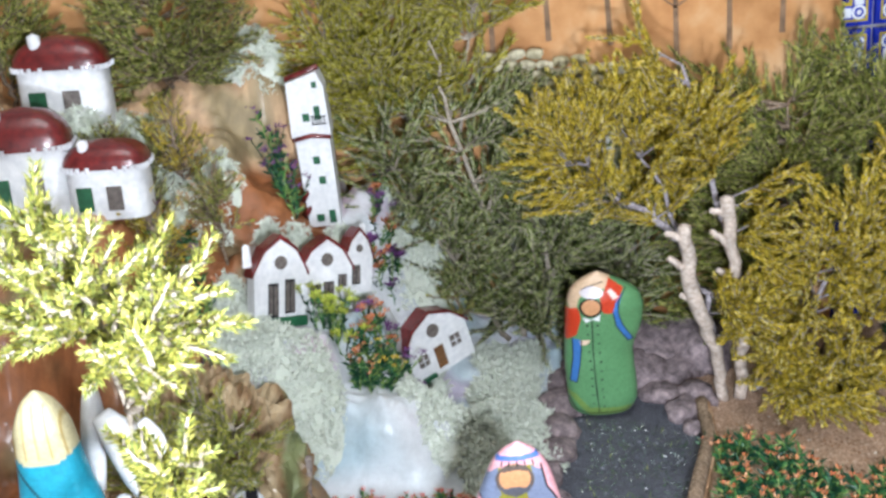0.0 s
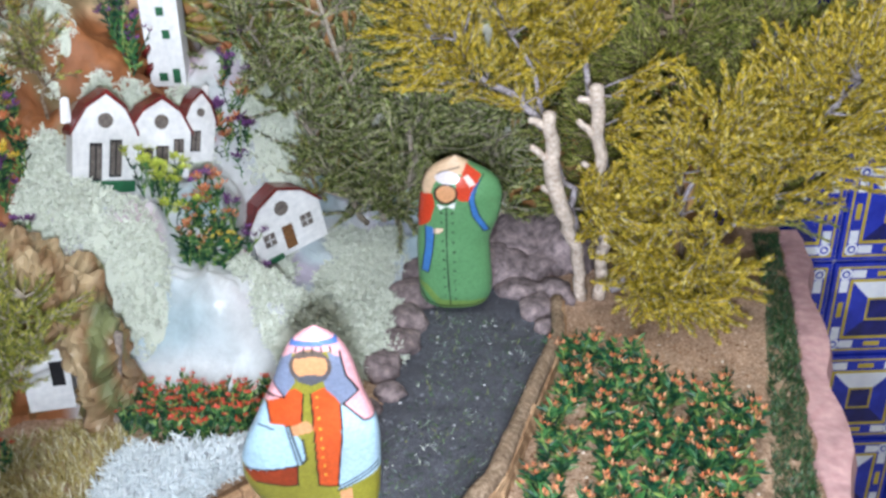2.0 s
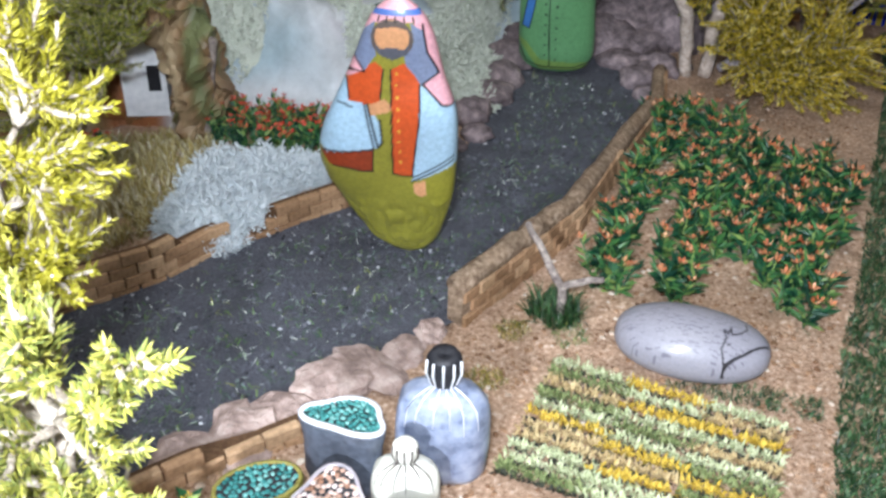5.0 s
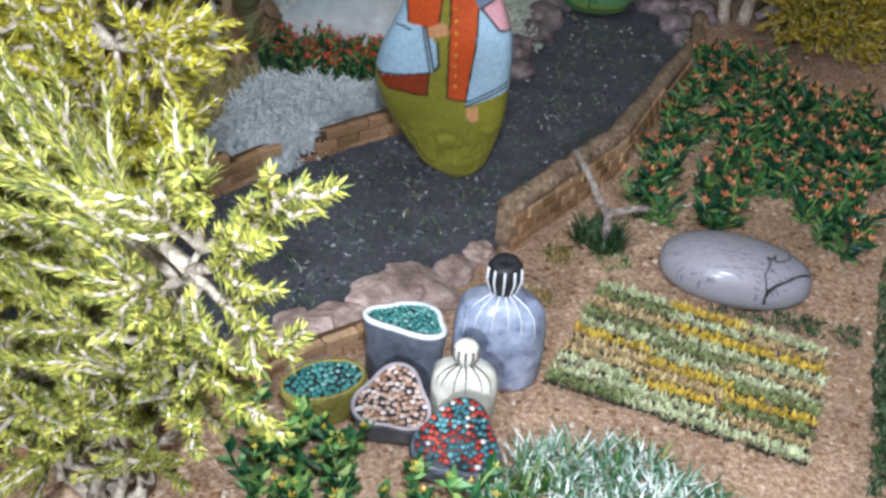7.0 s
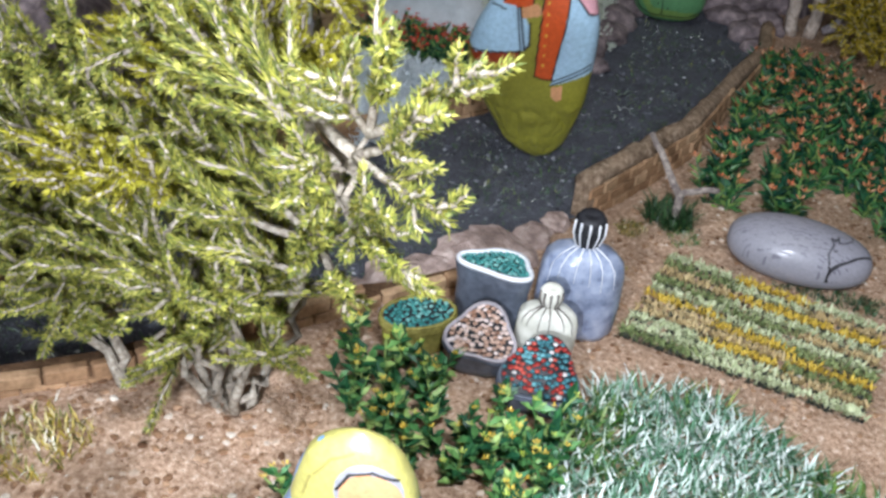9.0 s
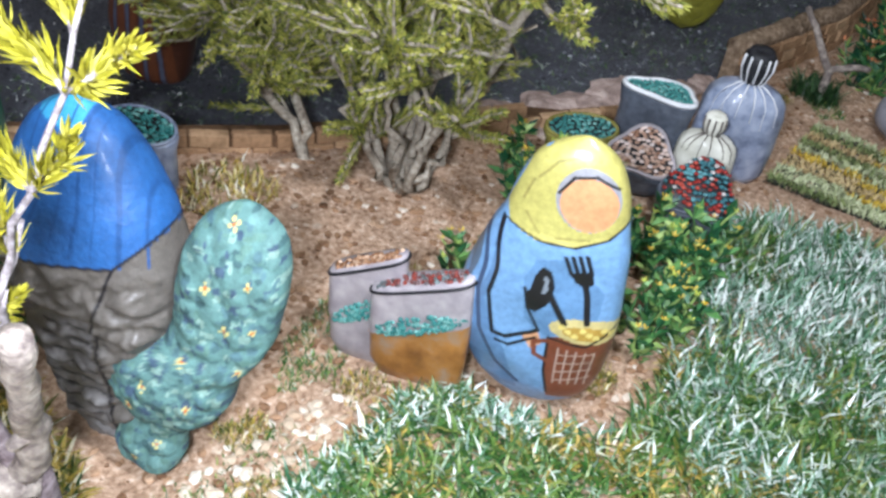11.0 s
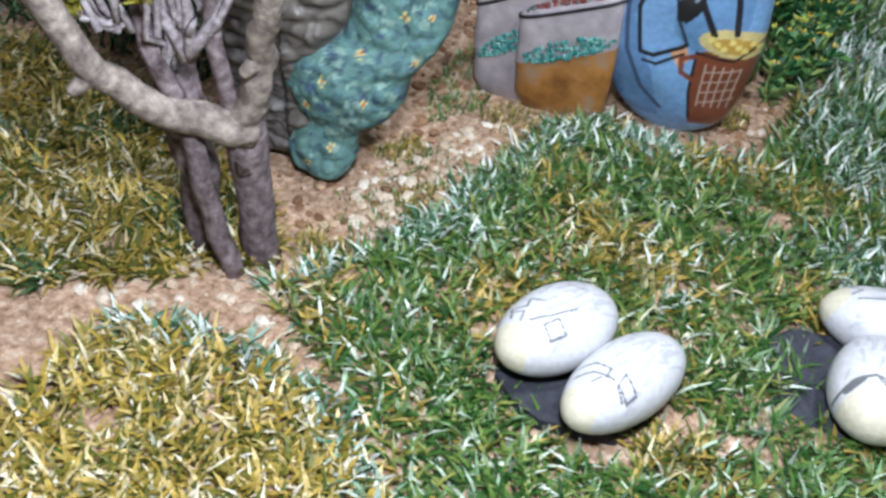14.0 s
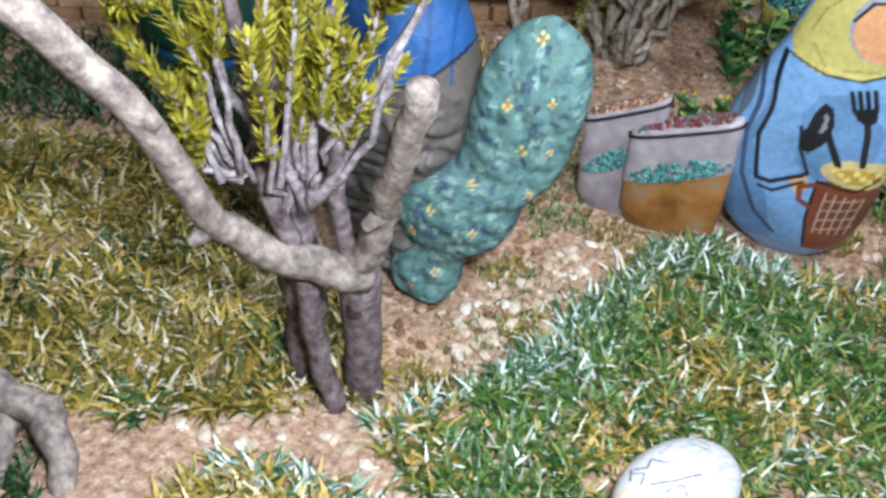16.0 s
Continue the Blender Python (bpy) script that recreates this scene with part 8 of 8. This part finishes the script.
def twigs():
    rng = np.random.default_rng(181)
    p = Pile()
    j = np.array((0.180, 0.543, 0.022))
    p.add(*tube(bend((0.181, 0.538, -0.003), j, 0, 0.0005, 5, rng), [0.0032, 0.0030], 8))
    p.add(*tube(bend(j - (0, 0, 0.001), (0.155, 0.570, 0.052), 0, 0.001, 7, rng), [0.0030, 0.0022], 8))
    p.add(*tube(bend(j - (0, 0, 0.001), (0.206, 0.546, 0.027), 0.002, 0.001, 7, rng), [0.0028, 0.0022], 8))
    at = (0.181, 0.538, 0.0)
    thing("forked_twig", "small grey forked twig stuck in the soil", "twig", at, data=p.mesh("forked_twig", WOOD_GREY, True, at))
    p = Pile()
    p.add(*tube(bend((-0.20, -0.052, 0.020), (-0.150, -0.052, 0.030), 0.004, 0.001, 8, rng), [0.006, 0.0052], 9))
    p.add(*tube(bend((-0.152, -0.052, 0.030), (-0.135, -0.070, 0.008), 0.003, 0.001, 7, rng), [0.0055, 0.0035], 9))
    p.add(*tube(bend((-0.165, -0.053, 0.028), (-0.160, -0.075, 0.006), 0.002, 0.001, 7, rng), [0.005, 0.003], 9))
    at = (-0.15, -0.06, 0.012)
    thing("root", "gnarled grey root lying on the turf", "root", at, data=p.mesh("root", WOOD_GREY, True, at))


twigs()


# ---- the knoll with the pale-haired stone and the white ornament ----
def knoll():
    rng = np.random.default_rng(191)
    v, f = lump(rng, 4, 0.3)
    v = v * np.array([0.10, 0.075, 0.16])
    v[:, 2] = np.maximum(v[:, 2], -0.02)
    thing("knoll", "steep brown paper knoll behind the sprig", "rock", (-0.262, 0.505, 0.0), data=mk("knoll", v, [f], ROCK, smooth=True))
    rows = [(0.0, -0.012, 0.012), (0.005, -0.021, 0.021), (0.04, -0.024, 0.024), (0.08, -0.022, 0.022), (0.11, -0.018, 0.018), (0.135, -0.015, 0.015), (0.152, -0.009, 0.009), (0.156, -0.004, 0.004)]
    hair = srgb(204, 194, 152)
    stone("stone_figurine", "painted stone figurine with cream top and turquoise robe", "figurine", rows, 0.017, (-0.182, 0.470, 0.160), srgb(26, 150, 176), [(hair, [(-0.03, 0.130), (-0.008, 0.118), (0.010, 0.119), (0.03, 0.130), (0.03, 0.17), (-0.03, 0.17)])],
          [(INK, 0.0010, [(-0.016, 0.118), (-0.004, 0.100), (0.0, 0.0)])] + [(srgb(180, 156, 96), 0.0007, [(x, 0.122), (x * 0.8, 0.15)]) for x in (-0.014, -0.007, 0.0, 0.007, 0.014)], (), group="painted stone figurines", res=(140, 130))
    p = Pile()
    for k, (a, b, c) in enumerate((((-0.166, 0.485, 0.245), (-0.158, 0.485, 0.312), 0.006), ((-0.152, 0.475, 0.296), (-0.126, 0.475, 0.225), 0.011), ((-0.132, 0.476, 0.290), (-0.120, 0.476, 0.240), 0.006))):
        q = bend(a, b, 0.008, 0.0005, 9, rng)
        v, f = tube(q, [c * 0.5, c, c, c * 0.4], 10)
        p.add(v, f)
    p.add(*tube(bend((-0.175, 0.475, 0.07), (-0.150, 0.474, 0.245), 0.0, 0.002, 8, rng), [0.005, 0.004], 8))
    at = (-0.175, 0.475, 0.10)
    thing("white_ornament", "white curved painted clay ornament beside the knoll", "ornament", at, data=p.mesh("white_ornament", WHITEWASH, True, at))


knoll()


# ---- cream stone wall before the board ----
def cream_wall():
    rng = np.random.default_rng(201)
    v = np.array([(x, y, z) for x in (0.085, 0.255) for y in (1.124, 1.134) for z in (-0.008, 0.345)])
    f = np.array([[0, 1, 3, 2], [4, 6, 7, 5], [0, 4, 5, 1], [2, 3, 7, 6], [0, 2, 6, 4], [1, 5, 7, 3]])
    w = thing("stone_wall", "ruined wall of rounded cream stones before the painted board", "wall", (0.17, 1.129, 0.0))
    part("core", mk("core", v - np.array((0.17, 1.129, 0.0)), [f], CREAMPAINT), w)
    meshes = []
    for k in range(4):
        a, b = lump(rng, 2, 0.2)
        meshes.append(mk("stone", np.sign(a) * np.abs(a) ** 0.8 * np.array([0.0105, 0.006, 0.0065]), [b], CREAMSTONE, smooth=True))
    for r in range(9):
        x = 0.092 + 0.009 * (r % 2)
        while x < 0.245 + rng.uniform(-0.01, 0.01) - 0.05 * max(0, r - 6):
            o = part("stone", meshes[rng.integers(4)], w)
            o.location = (x - 0.17, -0.008 + rng.normal(0, 0.001), 0.268 + r * 0.0122 + rng.normal(0, 0.001))
            o.rotation_euler = (0, rng.normal(0, 0.06), 0)
            x += rng.uniform(0.017, 0.021)


cream_wall()


# ---- glazed tiles of the north wall ----
def tile_mesh():
    """One relief tile: nested frames in blue, ochre and white round a dark well."""
    p = Pile()
    s = 0.070

    def frame_strip(a, b, za, zb, slot):
        v = [(-a, -za, -a), (a, -za, -a), (a, -za, a), (-a, -za, a), (-b, -zb, -b), (b, -zb, -b), (b, -zb, b), (-b, -zb, b)]
        slots = slot if isinstance(slot, tuple) else (slot,) * 4
        for k, q in enumerate([[0, 1, 5, 4], [1, 2, 6, 5], [2, 3, 7, 6], [3, 0, 4, 7]]):
            p.add(np.array(v), [np.array([q])], slots[k])

    frame_strip(s * 0.985, s * 0.97, 0.0, 0.006, 0)
    frame_strip(s * 0.97, s * 0.90, 0.006, 0.006, 0)
    frame_strip(s * 0.90, s * 0.86, 0.006, 0.006, 4)
    frame_strip(s * 0.86, s * 0.64, 0.006, 0.006, 0)
    frame_strip(s * 0.64, s * 0.58, 0.006, 0.006, 4)
    frame_strip(s * 0.58, s * 0.24, 0.006, 0.006, (1, 0, 2, 0))
    frame_strip(s * 0.24, s * 0.20, 0.006, 0.006, 4)
    frame_strip(s * 0.20, 0.0001, 0.006, 0.006, 1)
    for k in range(4):
        c, q = math.cos(k * math.pi / 2), math.sin(k * math.pi / 2)
        for u in (-0.5, 0.0, 0.5):
            x, z = u * s, s * 0.75
            w, h = (0.011, 0.0035) if u == 0.0 else (0.009, 0.0055)
            r = np.array([(x - w, z - h), (x + w, z - h), (x + w, z + h), (x - w, z + h)])
            r = np.stack([r[:, 0] * c - r[:, 1] * q, r[:, 0] * q + r[:, 1] * c], -1)
            p.add(np.array([(a, -0.0064, b) for a, b in r]), [np.array([[0, 1, 2, 3]])], 4 if u == 0.0 else 2)
        for rad, slot, up in ((0.0085, 2, 0.0063), (0.0055, 0, 0.0066), (0.003, 2, 0.0069)):
            a = np.linspace(0, 2 * np.pi, 14, endpoint=False)
            x, z = s * 0.75, s * 0.75
            x, z = x * c - z * q, x * q + z * c
            p.add(np.stack([x + rad * np.cos(a), np.full(14, -up), z + rad * np.sin(a)], -1), [np.array([list(range(14))])], slot)
    return p.mesh("tile", [GLAZE_BLUE, GLAZE_DARK, GLAZE_WHITE, GLAZE_SKY, GLAZE_OCHRE])


def tiles():
    me = tile_mesh()
    for i in range(9):
        for k in range(16):
            x, z = 0.47 + i * 0.1405, -0.70 + k * 0.1405
            if x > 1.7 or z > 1.5:
                continue
            o = part("tile", me, tile_wall)
            o.location = (x, 1.159, z)


tiles()
